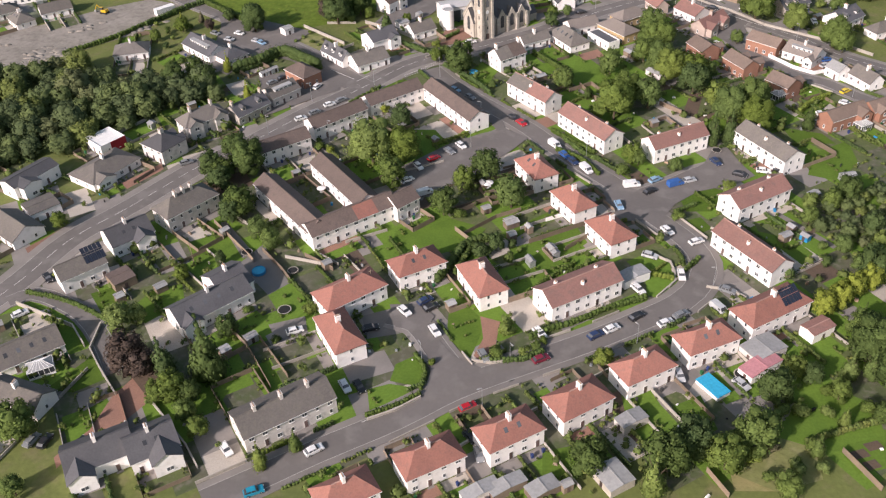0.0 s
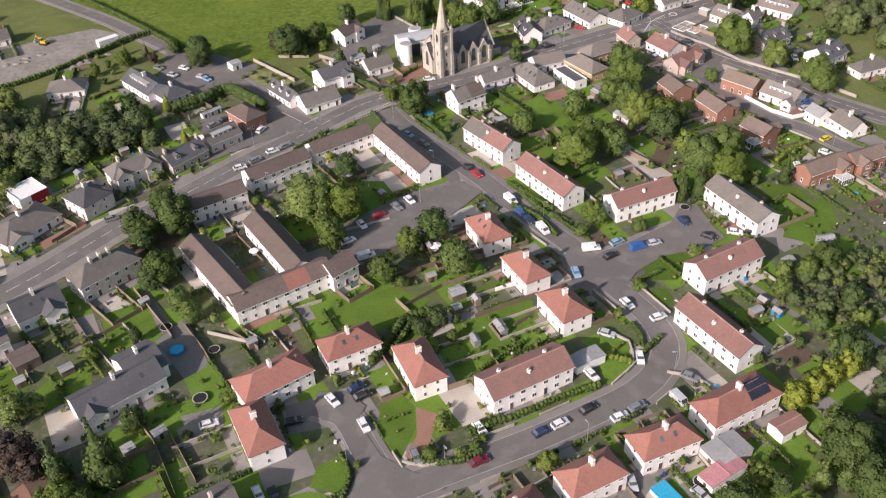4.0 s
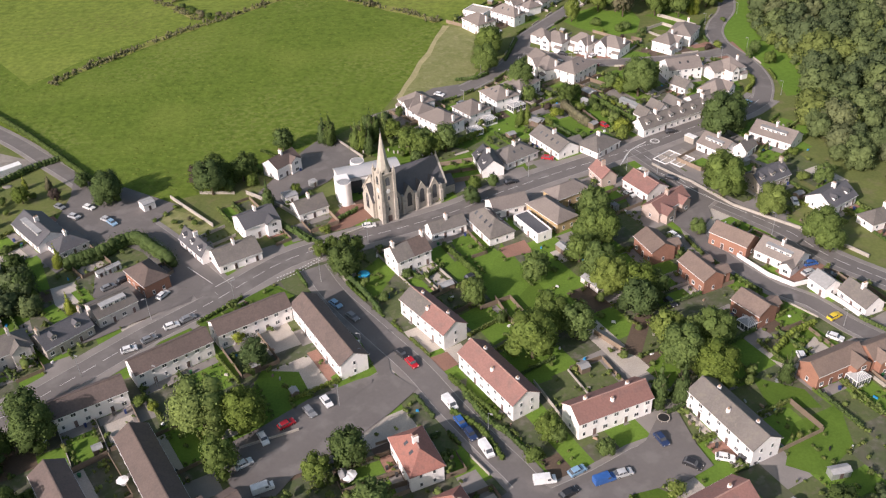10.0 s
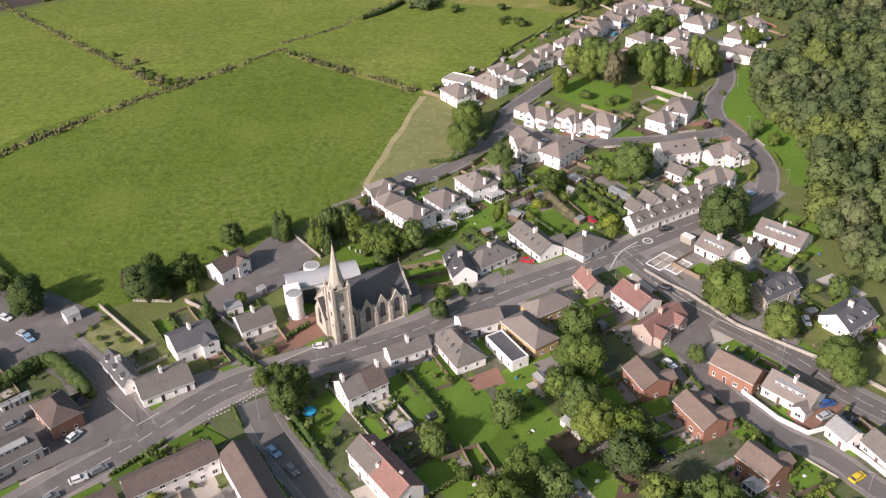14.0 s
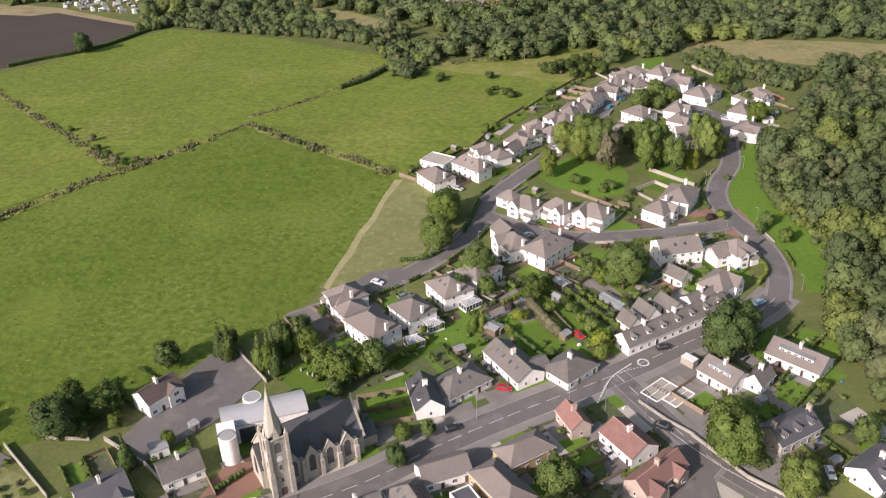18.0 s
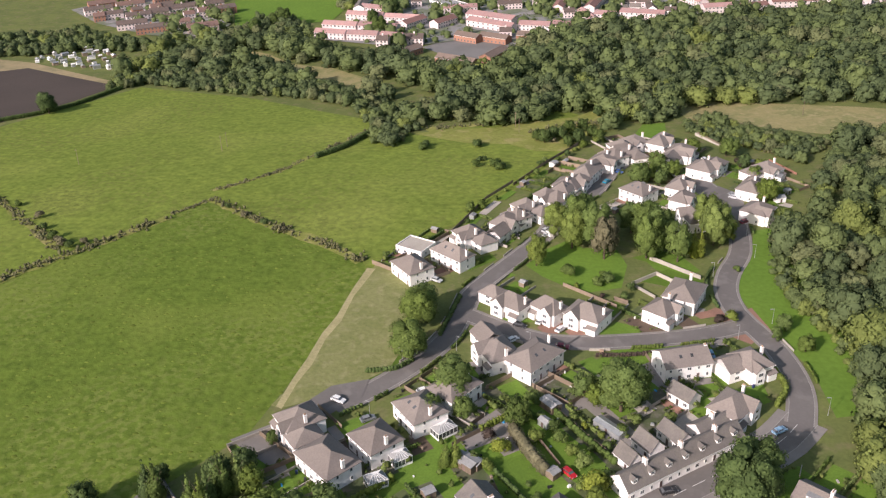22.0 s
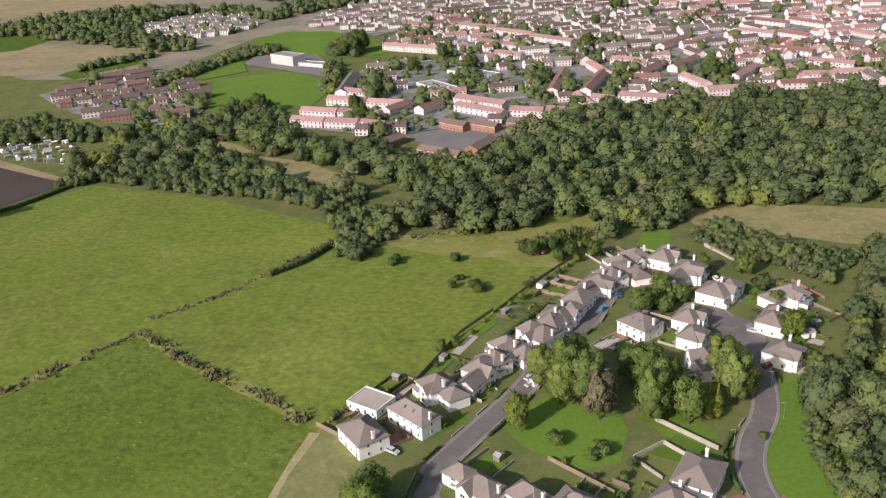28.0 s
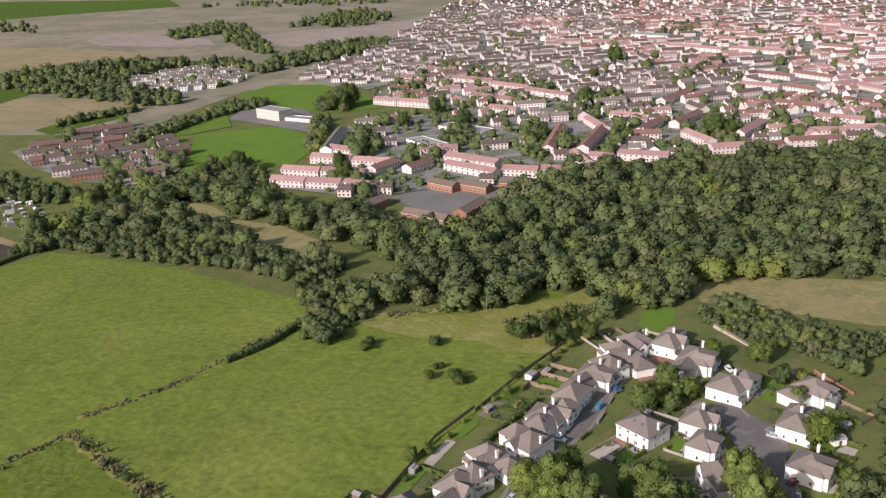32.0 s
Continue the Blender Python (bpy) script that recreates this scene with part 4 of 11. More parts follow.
def crown_blobs(rng, kind):
    """Blobs of a crown one unit wide and high, its foot at z = 0."""
    out = []
    if kind == "conifer":
        for k in range(9):
            z = 0.1 + 0.1 * k
            r = 0.30 * (1 - k / 9.6)
            for q in range(4 if k < 5 else 1):
                an = rng.uniform(0, 6.28)
                o = r * 0.55 if k < 5 else 0
                out.append((o * math.cos(an + q * 1.57), o * math.sin(an + q * 1.57), z + rng.uniform(-0.03, 0.03), r * 0.72))
        return out
    if kind == "bush":
        for k in range(8):
            an, o = rng.uniform(0, 6.28), rng.uniform(0.1, 0.3)
            out.append((o * math.cos(an), o * math.sin(an), rng.uniform(0.2, 0.62), rng.uniform(0.18, 0.28)))
        return out
    out.append((0, 0, 0.5, 0.38))
    lean, squat = rng.uniform(-0.06, 0.06, 2), rng.uniform(0.85, 1.1)
    for k in range(22):
        # lumps over a dome, larger below, smaller towards the top
        u = (k + 0.5) / 22
        z = 0.24 + 0.62 * u
        an = k * 2.4 + rng.uniform(-0.5, 0.5)
        o = 0.36 * math.sqrt(max(0.02, 1 - (abs(z - 0.42) / 0.52) ** 2.2)) * rng.uniform(0.7, 1.04) * squat
        out.append((o * math.cos(an) + lean[0] * u, o * math.sin(an) + lean[1] * u, z + rng.uniform(-0.04, 0.04), rng.uniform(0.11, 0.19)))
    return out


CROWNS, TRUNKS = {}, {}


def crown_mesh(kind, v, m, big=False):
    key = (kind, v, m.name, big)
    if key not in CROWNS:
        rng = np.random.default_rng(100 + v * 7 + len(kind))
        per = {"tree": 3000, "conifer": 2300, "bush": 1500}[kind] * (1.8 if big else 1.0)
        size = {"tree": 0.027, "conifer": 0.026, "bush": 0.046}[kind] * (0.72 if big else 1.0)
        vv, ff, nn = clumps(rng, crown_blobs(rng, kind), per, size, ICO2 if big else ICO1)
        CROWNS[key] = tri_mesh("crown", vv, ff, m, soft=nn)
    return CROWNS[key]


def trunk_mesh(v):
    if v not in TRUNKS:
        rng = np.random.default_rng(v)
        b = Build().tube(0, 0, -0.02, 0.45, 0.035, 0.022, M_BARK, 8)
        for k in range(5):
            an = k * 1.26 + rng.uniform(0, 0.5)
            c, s = math.cos(an), math.sin(an)
            z0, o = 0.25 + 0.05 * k, 0.25
            p = [Vector((0, 0, z0)), Vector((o * c, o * s, z0 + 0.28))]
            w = Vector((-s, c, 0)) * 0.011
            u = Vector((0, 0, 0.012))
            vs = [p[0] - w - u, p[0] + w - u, p[0] + w + u, p[0] - w + u, p[1] - w * 0.4, p[1] + w * 0.4, p[1] + w * 0.4 + u * 0.6, p[1] - w * 0.4 + u * 0.6]
            b.add(vs, [(0, 1, 5, 4), (1, 2, 6, 5), (2, 3, 7, 6), (3, 0, 4, 7)], M_BARK)
        TRUNKS[v] = b.mesh("trunk")
    return TRUNKS[v]


LEAVES = {"g": (M_LEAF, "green"), "d": (M_LEAFDARK, "dark green"), "l": (M_LEAFLIGHT, "light green"), "y": (M_LEAFGOLD, "golden yellow"), "r": (M_LEAFRED, "copper-brown"), "b": (M_LEAFBROWN, "withered brown")}
COUNT = [0]


def tree(x, y, wide, high, leaf="g", kind="tree"):
    COUNT[0] += 1
    m, word = LEAVES[leaf]
    v = COUNT[0] % 5
    what = {"tree": "broadleaf tree with full crown", "conifer": "slender evergreen conifer tree", "bush": "rounded bush in a garden" if y < 520 or x > 40 else "thorn bush at the field edge"}[kind]
    root = empty("bush" if kind == "bush" else "tree", x, y, COUNT[0] * 67 % 360, f"{word} {what}", "bush" if kind == "bush" else "tree")
    size = Matrix.Diagonal((wide, wide, high, 1))
    if kind != "bush":
        part("trunk", trunk_mesh(v), root, Matrix.Diagonal((min(wide, high), min(wide, high), high, 1)))
    part("crown", crown_mesh(kind, v, m, wide > 11 and kind == "tree"), root, size)


def hedge(pts, wide=1.0, high=1.5, leaf=None, label="clipped green garden hedge"):
    line, side = smooth_line(pts, min(1.2, 0.6 * wide))
    COUNT[0] += 1
    rng = np.random.default_rng(COUNT[0])
    blobs = []
    for p in line:
        for k in range(2 if high > 1 else 1):
            blobs.append((p.x + rng.uniform(-0.15, 0.15), p.y + rng.uniform(-0.15, 0.15), gz(p.x, p.y) + (0.3 + 0.42 * k) * high + rng.uniform(-0.1, 0.1), max(wide * 0.58, 0.35)))
    vv, ff, nn = clumps(rng, blobs, 30 if wide < 2 else 14, 0.17, ICO1, heart=0.0)
    ob = new("hedge", tri_mesh("hedge", vv, ff, leaf or M_HEDGE, soft=nn))
    return tagged(ob, label, "hedge")


def wall_line(pts, high=1.0, thick=0.25, m=None, name="garden_wall", label="low pale stone garden wall", category="wall"):
    if len(pts) == 2:
        t = Vector(pts[1]) - Vector(pts[0])
        body = Build().box(0, -thick / 2, -0.2, t.length, thick / 2, high, m or M_WALL)
        ob = new(name, body.mesh(name))
        ob.matrix_basis = pose(*pts[0], gz(*pts[0]), 0, 0, math.degrees(math.atan2(t.y, t.x)))
        return tagged(ob, label, category)
    root = empty(name, pts[0][0], pts[0][1], 0, label, category)
    o = Vector((pts[0][0], pts[0][1]))
    for a, b in zip(pts, pts[1:]):
        a, b = Vector(a) - o, Vector(b) - o
        t = (b - a)
        L = t.length
        an = math.degrees(math.atan2(t.y, t.x))
        body = Build().box(0, -thick / 2, -0.2, L, thick / 2, high, m or M_WALL)
        if high < 1.4 and thick > 0.1:
            body.box(0, -thick / 2 - 0.05, high + 0.003, L, thick / 2 + 0.05, high + 0.08, M_STONETRIM)
        ob = part("wall_run" if thick > 0.1 else "fence_panel", body.mesh("wall_run"), root, pose(a.x, a.y, 0, 0, 0, an))
    return root


def fence(pts, high=1.6, m=None):
    return wall_line(pts, high, 0.06, m or M_WOOD, "fence", "weathered timber garden fence", "fence")


LAMP = []


def lamp(x, y, rot, high=6.0):
    if not LAMP:
        b = Build().tube(0, 0, 0, 1.2, 0.09, 0.09, M_METAL, 8).tube(0, 0, 1.2, 6.0, 0.06, 0.045, M_METAL, 8)
        LAMP.append(b.mesh("column"))
        h = Build().box(-0.05, -0.04, 5.95, 0.9, 0.04, 6.02, M_METAL).box(0.5, -0.14, 5.9, 1.2, 0.14, 6.05, M_FLATROOF)
        LAMP.append(h.mesh("lantern"))
    root = empty("street_lamp", x, y, rot, "grey steel street lamp column", "street lamp", "street lamps")
    k = Matrix.Diagonal((1, 1, high / 6, 1))
    part("column", LAMP[0], root, k)
    part("lantern", LAMP[1], root, k)


def pole(x, y, high=8.0):
    b = Build().tube(0, 0, 0, high, 0.14, 0.1, M_WOOD, 8).box(-0.6, -0.05, high - 0.6, 0.6, 0.05, high - 0.48, M_WOOD)
    root = empty("telegraph_pole", x, y, 20, "wooden telegraph pole standing in grass", "pole", "telegraph poles")
    part("post", b.mesh("post"), root)


def inside(poly, x, y):
    hit = False
    for (ax, ay), (bx, by) in zip(poly, poly[1:] + poly[:1]):
        if (ay > y) != (by > y) and x < (bx - ax) * (y - ay) / (by - ay) + ax:
            hit = not hit
    return hit


def scatter(rng, poly, n, gap):
    xs, ys = [p[0] for p in poly], [p[1] for p in poly]
    out, cells, tries = [], {}, 0
    while len(out) < n and tries < n * 60:
        tries += 1
        x, y = rng.uniform(min(xs), max(xs)), rng.uniform(min(ys), max(ys))
        if not inside(poly, x, y):
            continue
        k = (int(x // gap), int(y // gap))
        if any((x - a) ** 2 + (y - b) ** 2 < gap * gap for i in (-1, 0, 1) for j in (-1, 0, 1) for a, b in cells.get((k[0] + i, k[1] + j), ())):
            continue
        cells.setdefault(k, []).append((x, y))
        out.append((x, y))
    return out


WOOD_TEMPLATES = {}


CLEARINGS = []


def woods(poly, n, lo, hi, fine, label, shift=0.0):
    """Woodland as one object: many uneven crowns that touch, each with its own shape, height and trunk."""
    COUNT[0] += 1
    rng = np.random.default_rng(900 + COUNT[0])
    if fine not in WOOD_TEMPLATES:
        made = []
        for k in range(8):
            r = np.random.default_rng(50 + k)
            blobs = crown_blobs(r, "tree")
            blobs = [blobs[0]] + blobs[1::(4, 2, 1)[fine]]
            blobs = [(a, b, c, q * (1.6, 1.3, 1.0)[fine] if i else q * 1.1) for i, (a, b, c, q) in enumerate(blobs)]
            made.append(clumps(r, blobs, (110, 800, 1900)[fine], (0.085, 0.043, 0.030)[fine], ICO1, 0.84, 0.68))
        WOOD_TEMPLATES[fine] = made
    vs, fs, ns, ix, m = [], [], [], [], 0
    spots = scatter(rng, poly, n * 2, (lo + hi) * 0.5 * (0.64, 0.68, 0.66)[fine])
    for x, y in spots:
        if any(inside(q, x, y) for q in CLEARINGS):
            continue
        v, f, nn = WOOD_TEMPLATES[fine][rng.integers(8)]
        w = rng.uniform(lo, hi)
        h = w * rng.uniform(0.7, 1.15)
        a = rng.uniform(0, 6.28)
        c, s = math.cos(a), math.sin(a)
        p = v * (w, w, h)
        vs.append(np.stack([p[:, 0] * c - p[:, 1] * s + x, p[:, 0] * s + p[:, 1] * c + y, p[:, 2] + gz(x, y) - 0.14 * h], 1))
        ns.append(np.stack([nn[:, 0] * c - nn[:, 1] * s, nn[:, 0] * s + nn[:, 1] * c, nn[:, 2]], 1))
        fs.append(f + m)
        tint = rng.uniform() + 0.5 * noise.noise((x / 60, y / 60, 2)) + shift
        ix.append(np.full(len(f), 1 if tint < 0.34 else 2 if tint > 0.93 else 3 if 0.34 < tint < 0.46 else 0))
        m += len(p)
    ob = new("woodland", tri_mesh("woodland", np.concatenate(vs), np.concatenate(fs), M_WOODS, (M_WOODDARK, M_WOODLIGHT, M_WOODOLIVE), np.concatenate(ix), np.concatenate(ns)))
    return tagged(ob, label, "woodland", kind="stuff")


def far_housing(poly, row, step, palette, seed, limit, lift, turn=0.35, trees=0):
    """Distant streets as one object: rows of small houses with pitched roofs, walls, windows and chimneys."""
    rng = np.random.default_rng(seed)
    roofs = ((M_FARTILE, M_ROSETILE, M_FARTILE, M_BROWNTILE, M_ESTATE, M_GREYTILE, M_BROWNTILE), (M_BROWNTILE, M_DUSKTILE), (M_GREYTILE, M_ESTATE))[palette]
    walls = ((M_PINKWALL, M_CREAM, M_PINKWALL), (M_PINKWALL, M_BRICK, M_TANWALL), (M_WHITE,))[palette]
    b = Build()
    xs, ys = [p[0] for p in poly], [p[1] for p in poly]
    n = 0
    span = max(max(xs) - min(xs), max(ys) - min(ys))
    mx, my = (max(xs) + min(xs)) / 2, (max(ys) + min(ys)) / 2
    q = -span * 0.75
    lines = []
    while q < span * 0.75:
        p = -span * 0.75
        while p < span * 0.75:
            L = rng.choice((9, 9, 14, 20, 28)) if palette == 0 else rng.choice((8, 9, 16) if palette == 2 else (9, 16, 24))
            bend = 0.25 * math.sin(p / 160 + q / 230) + 0.35 * math.sin(q / 310)
            an = turn + bend
            cx, cy = mx + p * math.cos(turn) - q * math.sin(turn), my + p * math.sin(turn) + q * math.cos(turn) + 18 * math.sin(p / 120 + q / 90)
            p += L + rng.choice((3, 5, 14) if palette == 0 else (2, 3, 6))
            if not inside(poly, cx, cy) or rng.uniform() < 0.1 or any(blocked(cx + g * L * math.cos(an) - e * math.sin(an), cy + g * L * math.sin(an) + e * math.cos(an), -1) for g in (-0.55, -0.25, 0, 0.25, 0.55) for e in (-5.5, 5.5)):
                continue
            if palette == 0 and rng.uniform() < 0.2:
                an += math.pi / 2
            n += 1
            if n > limit:
                break
            c, s, z = math.cos(an), math.sin(an), gz(cx, cy)
            d, e, r = 8.0, rng.uniform(4.8, 5.6), rng.uniform(2.2, 3.0)
            mw, mr = walls[rng.integers(len(walls))], roofs[rng.integers(len(roofs))]
            if palette == 0:
                mr = roofs[rng.integers(4) if noise.noise((cx / 170, cy / 260, 4)) + (cx - 0.22 * cy) / 700 > 0 else 3 + rng.integers(4)]

            def put(v, f, m):
                b.add([(cx + x * c - y * s, cy + x * s + y * c, z + zz) for x, y, zz in v], f, m)
            put(*gable_walls(L, d, e, e + r, mw), mw)
            W, D, k = L / 2 + 0.2, d / 2 + 0.35, r / (d / 2)
            put([(-W, -D, e - 0.35 * k + 0.12), (W, -D, e - 0.35 * k + 0.12), (W, 0, e + r + 0.12), (-W, 0, e + r + 0.12)], [(0, 1, 2, 3)], mr)
            put([(W, D, e - 0.35 * k + 0.12), (-W, D, e - 0.35 * k + 0.12), (-W, 0, e + r + 0.12), (W, 0, e + r + 0.12)], [(0, 1, 2, 3)], mr)
            put(*box_data(-0.6, -0.4, e + r - 0.5, 0.6, 0.4, e + r + 1.2), mw)
            for side in (-1, 1):
                for fl in (0.9, 3.3):
                    for x in np.arange(-L / 2 + 1.4, L / 2 - 1, 2.8):
                        y = side * (d / 2 + 0.02)
                        put([(x - 0.6, y, fl), (x + 0.6, y, fl), (x + 0.6, y, fl + 1.2), (x - 0.6, y, fl + 1.2)][::-side], [(0, 1, 2, 3)], M_GLASS)
        q += row + rng.uniform(-3, 8)
    ob = new("distant_houses", b.mesh("distant_houses"))
    tagged(ob, "distant streets of small pale houses with pitched roofs", "houses", kind="stuff")
    if trees:
        if "town" not in WOOD_TEMPLATES:
            WOOD_TEMPLATES["town"] = []
            for k in range(5):
                r = np.random.default_rng(70 + k)
                blobs = [(a, o, h, w * 1.5) for a, o, h, w in crown_blobs(r, "tree")[:4]]
                WOOD_TEMPLATES["town"].append(clumps(r, blobs, 70, 0.11, ICO0))
        vs, fs, ns, m = [], [], [], 0
        for x, y in scatter(rng, poly, trees, 9.0):
            if noise.noise((x / 70, y / 70, seed)) < -0.15 or blocked(x, y, -1):
                continue
            v, f, nn = WOOD_TEMPLATES["town"][rng.integers(5)]
            w = rng.uniform(3.5, 8) if rng.uniform() < 0.8 else rng.uniform(8, 13)
            ns.append(nn)
            vs.append(v * (w, w, w * rng.uniform(0.8, 1.2)) + (x, y, gz(x, y) - 0.6))
            fs.append(f + m)
            m += len(v)
        ob = new("town_trees", tri_mesh("town_trees", np.concatenate(vs), np.concatenate(fs), M_WOODS, soft=np.concatenate(ns)))
        tagged(ob, "dark green trees between the far houses", "trees", kind="stuff")
    # streets between the rows, and the ground round them
    sb, q = Build(), -span * 0.75 + row * 0.5
    while q < span * 0.75:
        was = None
        for p in np.arange(-span * 0.75, span * 0.75, 12.0):
            cx, cy = mx + p * math.cos(turn) - q * math.sin(turn), my + p * math.sin(turn) + q * math.cos(turn) + 18 * math.sin(p / 120 + q / 90)
            now = (cx, cy) if inside(poly, cx, cy) and not blocked(cx, cy, -1) else None
            if was and now:
                nx, ny = was[1] - now[1], now[0] - was[0]
                k = 2.6 / (math.hypot(nx, ny) or 1)
                sb.add([(px + g * nx * k, py + g * ny * k, gz(px, py) + lift + 0.2) for (px, py), g in ((was, 1), (was, -1), (now, -1), (now, 1))], [(0, 1, 2, 3)], M_STREET)
            was = now
        q += row * 2 + 2.5
    if sb.f:
        tagged(new("far_streets", sb.mesh("far_streets")), "pale tarmac streets between the far houses", "streets", kind="stuff")
    ob = sheet("town_ground", poly, M_TOWN, lift, "grey streets and small gardens of the far town", "ground", cell=60.0)


# far walls: pink render with a bluish tint painted in for haze
M_PINKWALL = mat("pink_render", (0.68, 0.58, 0.58), (0.6, 0.515, 0.515), 0.9, 0.02, 0.5)
M_TOWN = mat("town_ground", (0.235, 0.225, 0.22), (0.115, 0.145, 0.07), 0.95, 0.06, 0.3, contrast=(0.47, 0.53))
M_DUSKTILE = mat("dusky_roof_tiles", (0.2, 0.125, 0.105), (0.16, 0.105, 0.09), 0.85, 0.1, 1.0)
M_TANWALL = mat("tan_render", (0.46, 0.37, 0.32), (0.4, 0.32, 0.28), 0.9, 0.02, 0.5)
M_STREET = mat("pale_tarmac", (0.31, 0.29, 0.275), (0.265, 0.25, 0.235), 0.9, 0.05, 0.6, grain=0.1)


# ---- gardens ----
SHRUBS, PLOTS = [], []
# ground that holds its own planting: the long back gardens, the green and its enclosed lawn
PLANTED = [
    [(72.3, 408.7), (83.9, 414.8), (95.4, 415.7), (107.6, 393.6), (105.7, 383.5), (93.1, 375.6), (84.4, 372.9), (71.3, 389.3)],
    [(92.3, 497.0), (101.8, 509.9), (126.6, 508.4), (128.2, 494.9), (122.9, 470.6), (112.4, 474.0), (103.7, 482.5)],
    [(128.6, 481.4), (137.3, 487.0), (142.8, 478.6), (133.7, 471.0)],
    [(40.0, 502.0), (54.0, 489.0), (56.0, 459.0), (46.4, 434.9), (30.6, 422.2), (14.0, 416.0), (20.0, 432.0), (28.0, 461.0)],
    [(58.0, 134.0), (70.0, 132.0), (93.0, 136.0), (97.0, 126.0), (90.0, 113.0), (60.0, 108.0), (52.0, 116.0)],
    [(-16.8, 199.5), (-1.0, 208.6), (9.0, 203.0), (6.0, 196.0), (-6.9, 191.1)],
    [(48.5, 180.0), (53.9, 186.8), (57.0, 184.1), (56.6, 176.4), (50.3, 170.2), (47.6, 171.5)],
]


def scrub_line(pts, wide, high):
    """A neglected field boundary: low bushes, brambles and rank grass in an uneven strip."""
    COUNT[0] += 1
    rng = np.random.default_rng(COUNT[0])
    line, side = smooth_line(pts, 0.8)
    tm = [clumps(np.random.default_rng(400 + k), [(0, 0, 0.3, 0.42), (0.2, 0.1, 0.35, 0.3)], 70, 0.1, ICO0) for k in range(4)]
    vs, fs, ns, m = [], [], [], 0
    for k, (p, s) in enumerate(zip(line, side)):
        dense = 0.5 + 0.9 * noise.noise((p.x / 9, p.y / 9, 5))
        for q in range(4):
            if rng.uniform() > dense:
                continue
            o = p + s * rng.normal(0, wide * 0.32)
            v, f, nn = tm[rng.integers(4)]
            w = rng.uniform(0.7, 2.0)
            h = high * rng.uniform(0.35, 1.35) * (1.8 if rng.uniform() < 0.08 else 1)
            vs.append(v * (w, w, h) + (o.x, o.y, gz(o.x, o.y)))
            ns.append(nn)
            fs.append(f + m)
            m += len(v)
    ob = new("field_hedge", tri_mesh("field_hedge", np.concatenate(vs), np.concatenate(fs), M_SCRUB, soft=np.concatenate(ns)))
    under, uside = smooth_line(pts, 3.0)
    rk = [wide * (0.55 + 0.4 * noise.noise((q.x / 7, q.y / 7, 8))) for q in under]
    vv = [(q.x + g * r * d.x, q.y + g * r * d.y, gz(q.x, q.y) + 0.16) for q, d, r in zip(under, uside, rk) for g in (1, -1)]
    tagged(new("rank_grass", mesh_from("rank_grass", vv, [(2 * k, 2 * k + 1, 2 * k + 3, 2 * k + 2) for k in range(len(under) - 1)], [M_ROUGH])), "strip of rank grass along the field boundary", "grass", kind="structure")
    tagged(ob, "straggling brown and olive scrub along the field boundary", "hedge")


def patchwork(poly, turn, seed):
    """The open ground between the houses as small parcels: grass, soil, paving and gravel, with planted edges."""
    rng = np.random.default_rng(seed)
    c, s = math.cos(radians(turn)), math.sin(radians(turn))
    xs, ys = [p[0] for p in poly], [p[1] for p in poly]
    mx, my = (max(xs) + min(xs)) / 2, (max(ys) + min(ys)) / 2
    span = 0.75 * max(max(xs) - min(xs), max(ys) - min(ys))
    b = Build()
    u = -span
    while u < span:
        du = rng.uniform(5, 9)
        v = -span + rng.uniform(0, 8)
        while v < span:
            dv = rng.uniform(6, 15)
            quad = [(mx + a * c - o * s, my + a * s + o * c) for a, o in ((u, v), (u + du, v), (u + du, v + dv), (u, v + dv))]
            cx, cy = sum(q[0] for q in quad) / 4, sum(q[1] for q in quad) / 4
            pick = rng.uniform()
            m = M_LAWN if pick < 0.26 else M_LAWNDULL if pick < 0.42 else M_GARDEN if pick < 0.72 else M_PAVE if pick < 0.86 else M_GRAVEL if pick < 0.95 else M_SOIL
            if inside(poly, cx, cy) and all(inside(poly, *q) for q in quad):
                b.add([(x, y, gz(x, y) + 0.011) for x, y in quad], [(0, 1, 2, 3)], m)
                edge = rng.uniform()
                if edge < 0.55:
                    a, o = (quad[0], quad[3]) if edge < 0.3 else (quad[3], quad[2])
                    n = int(math.hypot(o[0] - a[0], o[1] - a[1]) / 0.9)
                    for k in range(n):
                        x, y = a[0] + (o[0] - a[0]) * k / n, a[1] + (o[1] - a[1]) * k / n
                        if rng.uniform() < 0.55 and not near_road(x, y, 1.0) and not blocked(x, y, -1):
                            SHRUBS.append((x + rng.uniform(-0.3, 0.3), y + rng.uniform(-0.3, 0.3), rng.uniform(0.8, 1.6), rng.uniform(0.7, 1.7)))
            v += dv
        u += du
    ob = new("garden_parcels", b.mesh("garden_parcels"))
    tagged(ob, "patchwork of small garden parcels, grass, soil and paving", "garden", kind="stuff")


M_LAWNDULL = mat("worn_lawn", (0.105, 0.128, 0.045), (0.08, 0.1, 0.04), 0.95, 0.2, 1.4, 0.08, stain=(0.14, 0.13, 0.08))
M_SOIL = mat("garden_soil", (0.12, 0.085, 0.06), (0.09, 0.066, 0.05), 0.95, 0.3, 2.0, 0.1)


